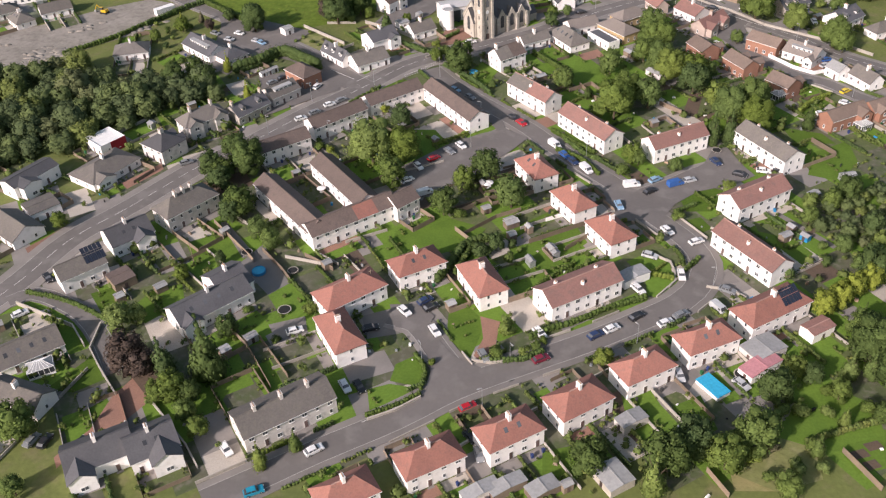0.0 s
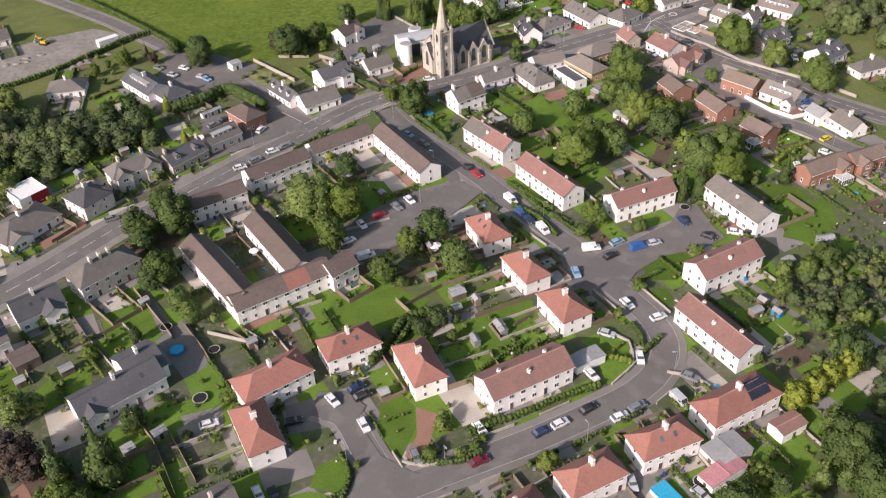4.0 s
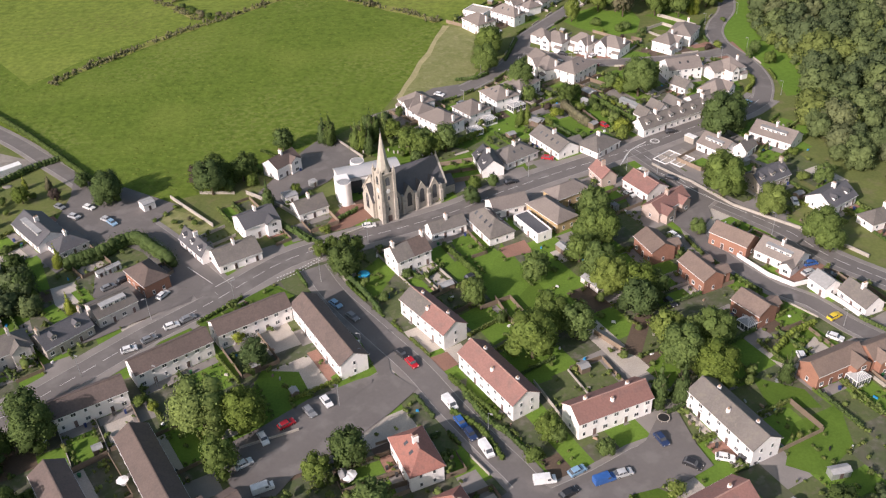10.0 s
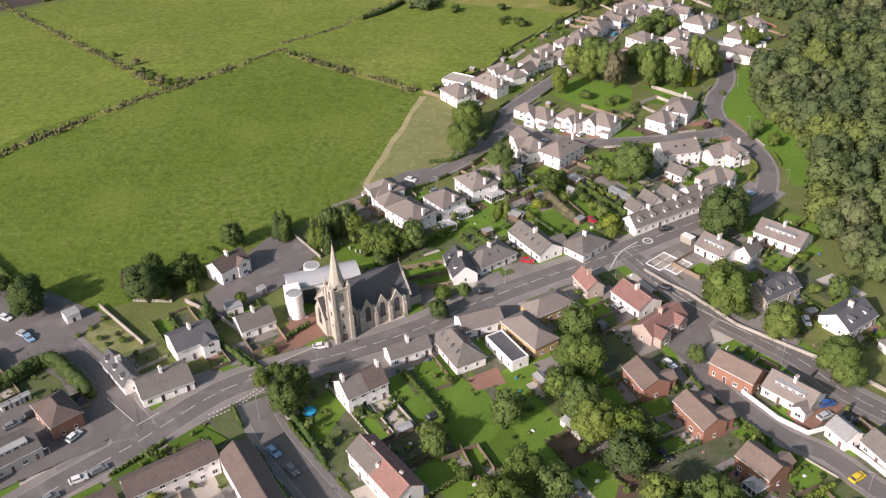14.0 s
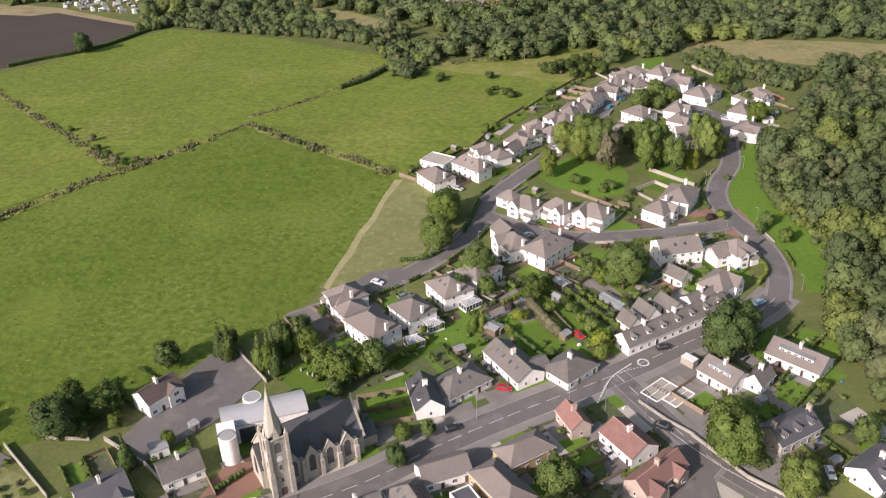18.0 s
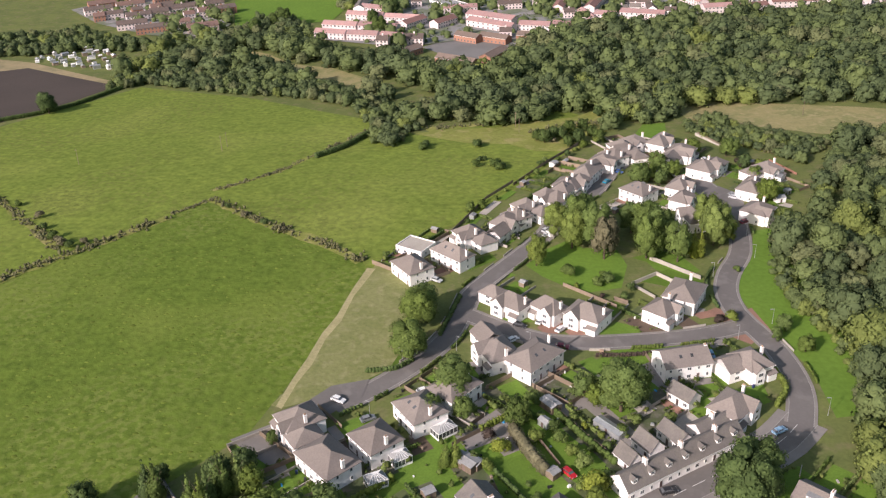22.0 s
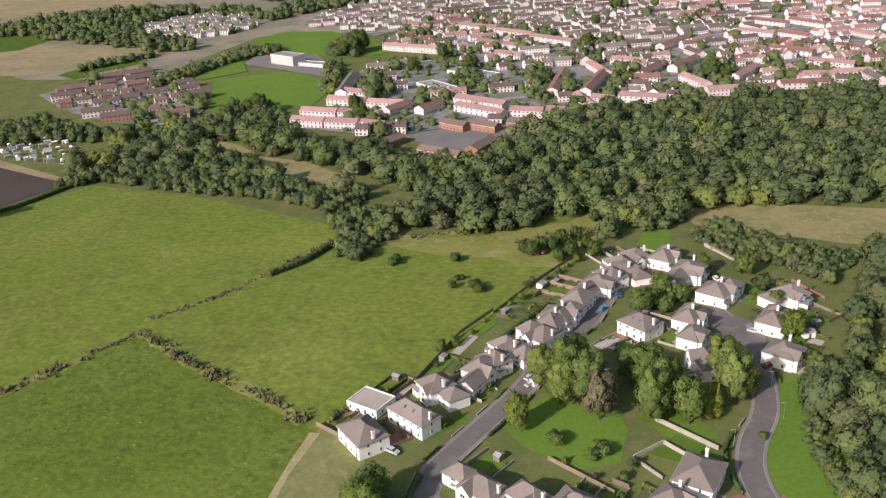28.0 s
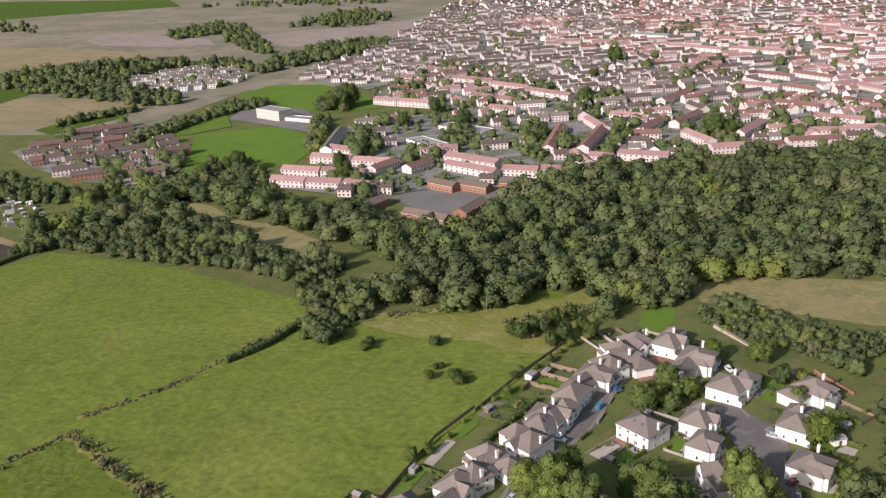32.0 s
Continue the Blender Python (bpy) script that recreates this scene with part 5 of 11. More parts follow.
def rubble(poly, n):
    """Heaps and lumps of earth on the cleared site, as one object."""
    rng = np.random.default_rng(8)
    v, f = ICO2
    vs, fs, m = [], [], 0
    for x, y in scatter(rng, poly, n, 3.0):
        if noise.noise((x / 18, y / 18, 1)) < 0.05:
            continue
        w, h = rng.uniform(0.6, 2.6), rng.uniform(0.08, 0.55)
        j = 1 + rng.uniform(-0.3, 0.3, len(v))
        vs.append(v * j[:, None] * (w, w * rng.uniform(0.5, 1), h) + (x, y, gz(x, y)))
        fs.append(f + m)
        m += len(v)
    ob = new("earth_heaps", tri_mesh("earth_heaps", np.concatenate(vs), np.concatenate(fs), M_DIRT))
    tagged(ob, "low heaps of bare earth and rubble", "earth", kind="stuff")


def excavator(x, y, rot):
    root = empty("excavator", x, y, rot, "small yellow tracked excavator standing on bare earth", "excavator")
    for s in (-1, 1):
        part("track", Build().box(-1.6, s * 1.0 - 0.25, 0.05, 1.6, s * 1.0 + 0.25, 0.75, M_RUBBER).mesh("track"), root)
    yellow = paint((0.6, 0.38, 0.03))
    part("body", Build().box(-1.5, -1.1, 0.8, 1.0, 1.1, 1.9, yellow).mesh("body"), root)
    part("cab", Build().box(-0.1, 0.1, 1.903, 1.2, 1.1, 2.9, M_GLASS).box(-0.15, 0.05, 2.903, 1.25, 1.15, 3.0, yellow).mesh("cab"), root)
    b = Build()
    slab([(1.0, -0.5, 1.6), (1.0, -0.1, 1.6), (3.4, -0.1, 3.6), (3.4, -0.5, 3.6)], 0.4, yellow, b)
    part("boom", b.mesh("boom"), root)
    b = Build()
    slab([(3.3, -0.45, 3.7), (3.3, -0.15, 3.7), (4.9, -0.15, 1.2), (4.9, -0.45, 1.2)], 0.3, yellow, b)
    part("arm", b.mesh("arm"), root)
    part("bucket", Build().box(4.3, -0.75, 0.3, 5.2, 0.15, 1.1, M_METAL).mesh("bucket"), root)


def allotments(poly, n):
    """Small huts, greenhouses and pale covers crowded on plots, as one object."""
    rng = np.random.default_rng(61)
    b = Build()
    for x, y in scatter(rng, poly, n, 6.5):
        w, d, h, a = rng.uniform(2, 5.5), rng.uniform(1.8, 3), rng.uniform(1.2, 2.6), 0.6 + rng.choice((0, 1.57)) + rng.uniform(-0.15, 0.15)
        c, s, z = math.cos(a), math.sin(a), gz(x, y)
        m = (M_PVC, M_METAL, M_FLATROOF, M_WOOD)[rng.integers(4)]
        vv, ff = gable_walls(w, d, h, h + 0.5, m)
        b.add([(x + p * c - q * s, y + p * s + q * c, z + r) for p, q, r in vv], ff, m)
        for k in (-1, 1):
            vv = [(-w / 2 - 0.1, k * (d / 2 + 0.15), h - 0.05), (w / 2 + 0.1, k * (d / 2 + 0.15), h - 0.05), (w / 2 + 0.1, 0, h + 0.56), (-w / 2 - 0.1, 0, h + 0.56)]
            b.add([(x + p * c - q * s, y + p * s + q * c, z + r) for p, q, r in vv], [(0, 1, 2, 3)], (M_PVC, M_FLATROOF, M_METAL)[rng.integers(3)])
    ob = new("allotment_huts", b.mesh("allotment_huts"))
    tagged(ob, "crowded pale huts and greenhouses on allotment plots", "huts", kind="stuff")


def on_hard(x, y):
    return any(a < x < c and b < y < e and inside(pts, x, y) for a, b, c, e, pts in HARD)


def near_road(x, y, room):
    return any((x - a) ** 2 + (y - b) ** 2 < (w + room) ** 2 for a, b, w in ROAD_LINES)


def blocked(x, y, skip):
    for k, (a, b, w, d, rot, _) in enumerate(FOOT):
        if k != skip and (x - a) ** 2 + (y - b) ** 2 < (0.5 * math.hypot(w, d) + 0.5) ** 2:
            c, s = math.cos(radians(rot)), math.sin(radians(rot))
            u, v = (x - a) * c + (y - b) * s, -(x - a) * s + (y - b) * c
            if abs(u) < w / 2 + 0.7 and abs(v) < d / 2 + 0.7:
                return True
    return False


def gardens(skip_at=()):
    """Plots before and behind each village house: a patch of lawn or paving, a path, a boundary, shrubs in the borders."""
    rng = np.random.default_rng(17)
    plots, bits = Build(), Build()
    for k, (x, y, w, d, rot, style) in enumerate(list(FOOT)):
        if y > 640 or w < 6:
            continue
        c, s = math.cos(radians(rot)), math.sin(radians(rot))
        halves = 2 if w > 11 else 1

        def at(u, v):
            return x + u * c - v * s, y + u * s + v * c
        for side in (-1, 1):
            for h in range(halves):
                u0, u1 = -w / 2 + h * w / halves + 0.4, -w / 2 + (h + 1) * w / halves - 0.4
                reach = 0.0
                for q in np.arange(0.6, 15.0, 1.2):
                    pu = [at(u, side * (d / 2 + q)) for u in (u0, (u0 + u1) / 2, u1)]
                    if any(near_road(*p, 2.2) or blocked(*p, k) or any(inside(g, *p) for g in PLOTS) for p in pu):
                        break
                    reach = q
                if reach < 3:
                    continue
                v0, v1 = side * (d / 2 + 0.3), side * (d / 2 + reach)
                PLOTS.append([at(u0 - 0.4, v0), at(u1 + 0.4, v0), at(u1 + 0.4, v1), at(u0 - 0.4, v1)])
                pick = rng.uniform()
                patio = side * (d / 2 + min(3.0, reach * 0.4))
                m = M_PAVE if pick < 0.55 else (M_MONO if pick < 0.7 else M_GRAVEL)
                lift = 0.02 + 0.0015 * (k % 4)
                quad = [at(u0, v0), at(u1, v0), at(u1, patio), at(u0, patio)][::-side]
                plots.add([(px, py, gz(px, py) + lift) for px, py in quad], [(0, 1, 2, 3)], m)
                lawn = M_LAWN if rng.uniform() < 0.5 else M_LAWNDULL if rng.uniform() < 0.45 else (M_GARDEN if rng.uniform() < 0.7 else M_GRAVEL)
                j = rng.uniform(0.3, 1.1, 4)
                quad = [at(u0 + j[0], patio + side * 0.1), at(u1 - j[1], patio + side * 0.1), at(u1 - j[2], v1 - side * j[3]), at(u0 + j[0], v1 - side * j[3])][::-side]
                plots.add([(px, py, gz(px, py) + lift + 0.008) for px, py in quad], [(0, 1, 2, 3)], lawn)
                # boundaries between the plots
                kind = rng.uniform()
                for u in (u0 - 0.3, u1 + 0.3) if h == 0 else (u1 + 0.3,):
                    if kind < 0.34:
                        fence([at(u, v0), at(u, v1)], rng.uniform(1.1, 1.8))
                    elif kind < 0.5:
                        wall_line([at(u, v0), at(u, v1)], rng.uniform(0.7, 1.1), 0.2)
                    else:
                        ends = [at(u, v0 + side * 0.5), at(u, (v0 + v1) / 2), at(u, v1)]
                        if not any(on_hard(*p) for p in ends):
                            hedge(ends, rng.uniform(0.7, 1.0), rng.uniform(1.0, 1.7), (None, M_LEAFDARK, M_SHRUB, M_LEAFLIGHT)[int(rng.integers(4))], "clipped hedge between two gardens")
                if kind < 0.4:
                    fence([at(u0, v1), at(u1, v1)], rng.uniform(1.0, 1.7))
                for q in range(int(rng.integers(5, 14))):
                    e = rng.uniform()
                    u = u0 + (0.1 if e < 0.4 else 0.9 if e < 0.8 else rng.uniform()) * (u1 - u0) + rng.uniform(-0.6, 0.6)
                    r = rng.uniform(0.5, 1.5) if rng.uniform() < 0.85 else rng.uniform(1.5, 2.6)
                    SHRUBS.append((*at(u, v0 + side * rng.uniform(1.0, reach)), r, r * rng.uniform(0.8, 1.7)))
                # small clutter on the patio: bins, tubs, benches
                for q in range(int(rng.integers(1, 4))):
                    px, py = at(rng.uniform(u0, u1), side * (d / 2 + rng.uniform(0.8, 2.6)))
                    what = rng.uniform()
                    if what < 0.38:
                        ob = new("wheelie_bin", BIN_ME[int(rng.integers(3))])
                        ob.matrix_basis = pose(px, py, gz(px, py) + 0.03, 0, 0, rng.uniform(0, 360))
                        tagged(ob, "plastic wheelie bin beside the house", "bin", "wheelie bins")
                    elif reach > 9 and what < 0.5:
                        sx, sy = at(rng.uniform(u0 + 1, u1 - 1), side * (d / 2 + reach - 1.6))
                        shed(sx, sy, rng.uniform(2.0, 3.2), rng.uniform(1.6, 2.4), rot + (0 if side < 0 else 180), rng.uniform(2.0, 2.5), M_WOOD if rng.uniform() < 0.7 else M_METAL, M_FLATROOF)
    for x, y in scatter(rng, VILLAGE, 1000, 2.2):
        if noise.noise((x / 10, y / 10, 9)) < 0.0 or on_hard(x, y) or near_road(x, y, 1.0) or blocked(x, y, -1):
            continue
        w, dd, hh, a = rng.uniform(0.3, 1.3), rng.uniform(0.25, 0.7), rng.uniform(0.2, 0.9), rng.uniform(0, 3.1)
        c, s = math.cos(a), math.sin(a)
        vv, ff = box_data(-w / 2, -dd / 2, -0.05, w / 2, dd / 2, hh)
        if rng.uniform() < 0.5:
            vv = vv[:4] + [(p * 0.7, q * 0.7, r) for p, q, r in vv[4:]]
        bits.add([(x + p * c - q * s, y + p * s + q * c, gz(x, y) + r) for p, q, r in vv], ff, (M_PVC, M_WALL, M_WOOD, M_BLUE, M_POT, M_PVC, M_METAL, M_RUBBER)[rng.integers(8)])
    ob = new("garden_clutter", bits.mesh("garden_clutter"))
    tagged(ob, "scattered pots, benches, toys and boxes in the gardens", "clutter", kind="stuff")
    ob = new("garden_plots", plots.mesh("garden_plots"))
    tagged(ob, "paved patios and small lawns round the houses", "garden", kind="stuff")
    # loose shrubs in the open ground of the village
    for x, y in scatter(rng, VILLAGE, 1800, 3.0):
        if noise.noise((x / 14, y / 14, 0)) > -0.05 and not near_road(x, y, 1.5) and not blocked(x, y, -1):
            r = rng.uniform(1.0, 2.5) if rng.uniform() < 0.86 else rng.uniform(2.5, 4.4)
            SHRUBS.append((x, y, r, r * rng.uniform(0.8, 1.5)))
    vs, fs, ns, n = [], [], [], 0
    tmpl = []
    for k in range(6):
        r = np.random.default_rng(300 + k)
        blobs = [(r.uniform(-0.25, 0.25), r.uniform(-0.25, 0.25), r.uniform(0.25, 0.6), r.uniform(0.24, 0.36)) for q in range(3 if k < 2 else 2)]
        tmpl.append(clumps(r, blobs, 130, 0.11, ICO0))
    for x, y, w, h in SHRUBS:
        if on_hard(x, y) or any(inside(q, x, y) for q in PLANTED):
            continue
        v, f, nn = tmpl[int(rng.integers(6))]
        vs.append(v * (w, w, h) + (x, y, gz(x, y)))
        ns.append(nn)
        fs.append(f + n)
        n += len(v)
    ob = new("garden_shrubs", tri_mesh("garden_shrubs", np.concatenate(vs), np.concatenate(fs), M_SHRUB, soft=np.concatenate(ns)))
    tagged(ob, "many mixed green shrubs and plants in the gardens", "shrubs", kind="stuff")


def bin_mesh(rgb):
    m = mat("bin_plastic", rgb, None, 0.6, 0.5, 3.0)
    return Build().add([(-0.24, -0.26, 0), (0.24, -0.26, 0), (0.24, 0.26, 0), (-0.24, 0.26, 0), (-0.3, -0.36, 1.0), (0.3, -0.36, 1.0), (0.3, 0.36, 1.08), (-0.3, 0.36, 1.08)], [(0, 3, 2, 1), (4, 5, 6, 7), (0, 1, 5, 4), (1, 2, 6, 5), (2, 3, 7, 6), (3, 0, 4, 7)], m).mesh("wheelie_bin")


BIN_ME = [bin_mesh((0.03, 0.05, 0.15)), bin_mesh((0.05, 0.05, 0.05)), bin_mesh((0.03, 0.14, 0.05))]
M_SHRUB = mat("shrub_foliage", (0.13, 0.17, 0.05), (0.095, 0.128, 0.04), 0.8, 0.12, 1.5, island=0.3, translucent=0.2, spec=0.08, stain=(0.18, 0.19, 0.055))


def frontages(pts, off, seed):
    """Low garden walls and hedges along a street, with gaps for the drives."""
    rng = np.random.default_rng(seed)
    line, side = smooth_line(pts, 2.0)
    for s in (1, -1):
        k = 0
        while k < len(line) - 4:
            n = int(rng.integers(3, 7))
            seg = [(line[q] + side[q] * s * off) for q in range(k, min(k + n, len(line)))]
            seg = [(p.x, p.y) for p in seg]
            k += n + int(rng.integers(1, 3))
            if any(blocked(*p, -1) or any((p[0] - a) ** 2 + (p[1] - b) ** 2 < (w + 0.1) ** 2 for a, b, w in ROAD_LINES) for p in seg):
                continue
            if rng.uniform() < 0.5:
                wall_line([seg[0], seg[-1]], rng.uniform(0.5, 0.9), 0.22)
            else:
                h = rng.uniform(0.8, 1.5)
                if len(seg) > 1 and not any(on_hard(*p) or any(inside(q, *p) for q in PLANTED) for p in seg):
                    hedge(seg, rng.uniform(0.9, 1.2), h, (None, M_LEAFDARK, M_SHRUB, M_LEAF)[int(rng.integers(4))], "clipped garden hedge along the street")


def tussocks(poly, n):
    """Coarse grass tufts over the pasture, too many to count, as one object."""
    rng = np.random.default_rng(77)
    v, f = ICO0
    vs, fs, ns, m = [], [], [], 0
    for x, y in scatter(rng, poly, n, 2.2):
        k = 0.5 + 0.5 * noise.noise((x / 22, y / 22, 3))
        if rng.uniform() > k * 1.5:
            continue
        w, h = rng.uniform(0.35, 1.1), rng.uniform(0.04, 0.14)
        j = 1 + rng.uniform(-0.3, 0.3, len(v))
        vs.append(v * j[:, None] * (w, w * rng.uniform(0.5, 1.0), h) + (x, y, gz(x, y)))
        ns.append(v * 0.45 + (0, 0, 1))
        fs.append(f + m)
        m += len(v)
    ob = new("grass_tussocks", tri_mesh("grass_tussocks", np.concatenate(vs), np.concatenate(fs), M_TUFT, soft=np.concatenate(ns)))
    tagged(ob, "coarse green grass tussocks across the pasture", "grass", kind="stuff")


M_TUFT = mat("tussock_grass", (0.135, 0.172, 0.032), (0.112, 0.15, 0.025), 0.95, 0.05, 0.8, island=0.2, spec=0.06)


# ---- the church ----
def road_marking(pts, width, dash=None):
    """White paint on the tarmac along a line, whole or in dashes of one length."""
    line, side = smooth_line(pts, 0.5)
    v, f = [], []
    for k in range(len(line) - 1):
        if dash and int(k * 0.5 / dash) % 2:
            continue
        n = len(v)
        for p, s in ((line[k], side[k]), (line[k + 1], side[k + 1])):
            for q in (p + s * width / 2, p - s * width / 2):
                v.append((q.x, q.y, gz(q.x, q.y) + 0.4))
        f.append((n, n + 1, n + 3, n + 2))
    ob = new("road_marking", mesh_from("road_marking", v, f, [M_LINE]))
    tagged(ob, "white painted line on the tarmac", "road marking", kind="structure")


def lancet(w, h):
    """A pointed window facing -y."""
    n = 6
    pts = [(-w / 2, 0), (w / 2, 0), (w / 2, h * 0.68)] + [(w / 2 * math.cos(k / n * math.pi / 2) ** 0.8, h * 0.68 + h * 0.32 * math.sin(k / n * math.pi / 2)) for k in range(1, n)] + [(0, h)]
    pts += [(-x, z) for x, z in reversed(pts[3:-1])] + [(-w / 2, h * 0.68)]
    b = Build()
    m = len(pts)
    grow = [(x * 1.28, z * 1.06 - 0.08) for x, z in pts]
    v = [(x, -0.06, z) for x, z in grow] + [(x, -0.06, z) for x, z in pts] + [(x, 0.0, z) for x, z in grow]
    f = [(k, (k + 1) % m, m + (k + 1) % m, m + k) for k in range(m)] + [(2 * m + k, 2 * m + (k + 1) % m, (k + 1) % m, k) for k in range(m)]
    b.add(v, f, M_STONETRIM)
    g = Build().add([(x, -0.02, z) for x, z in pts], [tuple(range(m))], M_GLASS)
    return b.mesh("window"), g.mesh("pane")


def church(x, y, rot):
    """Tower at the origin; the nave runs along +x behind it. The street side faces -y."""
    root = empty("church", x, y, rot, "old sandstone church with tall pointed spire and slate roof", "church")
    tw, th = 4.6, 17.6
    b = Build()
    b.box(-tw / 2, -tw / 2, -0.3, tw / 2, tw / 2, th, M_STONE)
    tower = part("tower", b.mesh("tower"), root)
    for sx in (-1, 1):
        for sy in (-1, 1):
            b = Build()
            b.box(sx * tw / 2 - 0.55, sy * tw / 2 - 0.55, -0.3, sx * tw / 2 + 0.55, sy * tw / 2 + 0.55, 8.0, M_STONE)
            b.box(sx * tw / 2 - 0.4, sy * tw / 2 - 0.4, 8.0, sx * tw / 2 + 0.4, sy * tw / 2 + 0.4, th + 0.6, M_STONE)
            b.tube(sx * tw / 2, sy * tw / 2, th + 0.6, th + 2.2, 0.42, 0.03, M_STONETRIM, 6)
            part("buttress", b.mesh("buttress"), tower)
    part("cornice", Build().box(-tw / 2 - 0.3, -tw / 2 - 0.3, th - 0.5, tw / 2 + 0.3, tw / 2 + 0.3, th, M_STONETRIM).mesh("cornice"), tower)
    b = Build().tube(0, 0, th, 30.5, tw * 0.49, 0.08, M_STONETRIM, 8)
    b.tube(0, 0, 30.5, 31.8, 0.05, 0.04, M_METAL, 6)
    spire = part("spire", b.mesh("spire"), tower, label="pale stone octagonal spire")
    for k in range(4):
        t = Matrix.Rotation(k * math.pi / 2, 4, "Z")
        me, pane = lancet(1.5, 3.0)
        for z, s in ((13.2, 1.0), (8.0, 0.5), (4.2, 0.4)):
            w = part("window", me, tower, t @ Matrix.Translation((0, -tw / 2 - 0.003, z)) @ Matrix.Diagonal((s, 1, s, 1)))
            part("pane", pane, w)
        part("clock_face", Build().tube(0, 0, 0, 0.08, 0.75, 0.75, M_PVC, 20).mesh("clock_face"), tower, t @ Matrix.Translation((0, -tw / 2 - 0.003, 11.2)) @ Matrix.Rotation(math.pi / 2, 4, "X"), "round white clock face")
        lv = Build()
        slab([(-0.8, -tw * 0.5, th), (0.8, -tw * 0.5, th), (0, -tw * 0.36, th + 3.2)], 0.3, M_STONETRIM, lv)
        part("lucarne", lv.mesh("lucarne"), tower, t)
    part("door", Build().box(-0.7, -tw / 2 - 0.08, 0, 0.7, -tw / 2 - 0.003, 2.4, M_DOOR).mesh("door"), tower, label="dark red pointed door")
    # nave
    L, d, e, r = 24.0, 12.0, 6.0, 13.0
    cx, cy = tw / 2 + L / 2 - 4.0, 3.6 + d / 2 - 3.0
    at = Matrix.Translation((cx, cy, 0))
    nave = part("nave", mesh_from("nave", *gable_walls(L, d, e, r, M_STONE), [M_STONE]), root, at)
    me, _, _, _ = roof_mesh("gable", L, d, e, r, M_SLATE, 0.3)
    part("nave_roof", me, nave)
    for s in (-1, 1):
        b = Build()
        slab([(s * L / 2 - 0.3, -d / 2 - 0.4, e - 0.2), (s * L / 2 + 0.3, -d / 2 - 0.4, e - 0.2), (s * L / 2 + 0.3, 0, r + 0.5), (s * L / 2 - 0.3, 0, r + 0.5)], 0.4, M_STONETRIM, b)
        slab([(s * L / 2 + 0.3, d / 2 + 0.4, e - 0.2), (s * L / 2 - 0.3, d / 2 + 0.4, e - 0.2), (s * L / 2 - 0.3, 0, r + 0.5), (s * L / 2 + 0.3, 0, r + 0.5)], 0.4, M_STONETRIM, b)
        part("coping", b.mesh("coping"), nave)
    part("finial", Build().tube(L / 2, 0, r + 0.4, r + 1.6, 0.15, 0.1, M_STONETRIM, 6).mesh("finial"), nave)
    # four gabled bays along the street side, and their buttresses
    me, pane = lancet(1.7, 5.0)
    for k in range(4):
        x0 = -L / 2 + 5.4 + k * 4.6
        y0 = -d / 2 - 0.9
        v = [(x0 - 1.7, y0, -0.3), (x0 + 1.7, y0, -0.3), (x0 + 1.7, y0, 6.2), (x0, y0, 9.2), (x0 - 1.7, y0, 6.2), (x0 - 1.7, 0, -0.3), (x0 + 1.7, 0, -0.3), (x0 + 1.7, 0, 6.2), (x0, 0, 9.2), (x0 - 1.7, 0, 6.2)]
        bay = part("bay", mesh_from("bay", v, [(0, 1, 2, 3, 4), (1, 6, 7, 2), (5, 0, 4, 9)], [M_STONE]), nave)
        rb = Build()
        slab([(x0 - 1.75, y0 + 0.4, 6.2), (x0, y0 + 0.4, 9.25), (x0, -1.0, 9.25), (x0 - 1.75, -1.0, 6.2)][::-1], 0.12, M_SLATE, rb)
        slab([(x0, y0 + 0.4, 9.25), (x0 + 1.75, y0 + 0.4, 6.2), (x0 + 1.75, -1.0, 6.2), (x0, -1.0, 9.25)][::-1], 0.12, M_SLATE, rb)
        part("bay_roof", rb.mesh("bay_roof"), bay)
        rb = Build()
        slab([(x0 - 1.9, y0 - 0.1, 6.1), (x0, y0 - 0.1, 9.5), (x0, y0 + 0.4, 9.5), (x0 - 1.9, y0 + 0.4, 6.1)][::-1], 0.3, M_STONETRIM, rb)
        slab([(x0, y0 - 0.1, 9.5), (x0 + 1.9, y0 - 0.1, 6.1), (x0 + 1.9, y0 + 0.4, 6.1), (x0, y0 + 0.4, 9.5)][::-1], 0.3, M_STONETRIM, rb)
        part("gable_coping", rb.mesh("gable_coping"), bay)
        w = part("window", me, bay, Matrix.Translation((x0, y0 - 0.003, 2.0)), "tall pointed window with stone surround")
        part("pane", pane, w)
        part("buttress", Build().box(x0 + 1.75, y0 - 0.9, -0.3, x0 + 2.75, -d / 2 + 0.5, 4.6, M_STONE).box(x0 + 1.85, y0 - 0.4, 4.6, x0 + 2.65, -d / 2 + 0.5, 6.4, M_STONETRIM).mesh("buttress"), nave)
    # west gable beside the tower, and a low porch at the far end
    v, f = gable_walls(6.0, 7.0, 6.0, 11.0, M_STONE)
    g = part("front_gable", mesh_from("front_gable", v, f, [M_STONE]), root, Matrix.Translation((-0.6, 5.6, 0)))
    me2, _, _, _ = roof_mesh("gable", 6.0, 7.0, 6.0, 11.0, M_SLATE, 0.2)
    part("gable_roof", me2, g)
    lw, lp = lancet(2.0, 5.5)
    w = part("window", lw, g, Matrix.Rotation(-math.pi / 2, 4, "Z") @ Matrix.Translation((0, -3.003, 2.5)))
    part("pane", lp, w)
    v, f = gable_walls(4.5, 5.0, 3.2, 5.6, M_STONE)
    pch = part("vestry", mesh_from("vestry", v, f, [M_STONE]), root, Matrix.Translation((cx + L / 2 + 2.0, cy - 2.0, 0)))
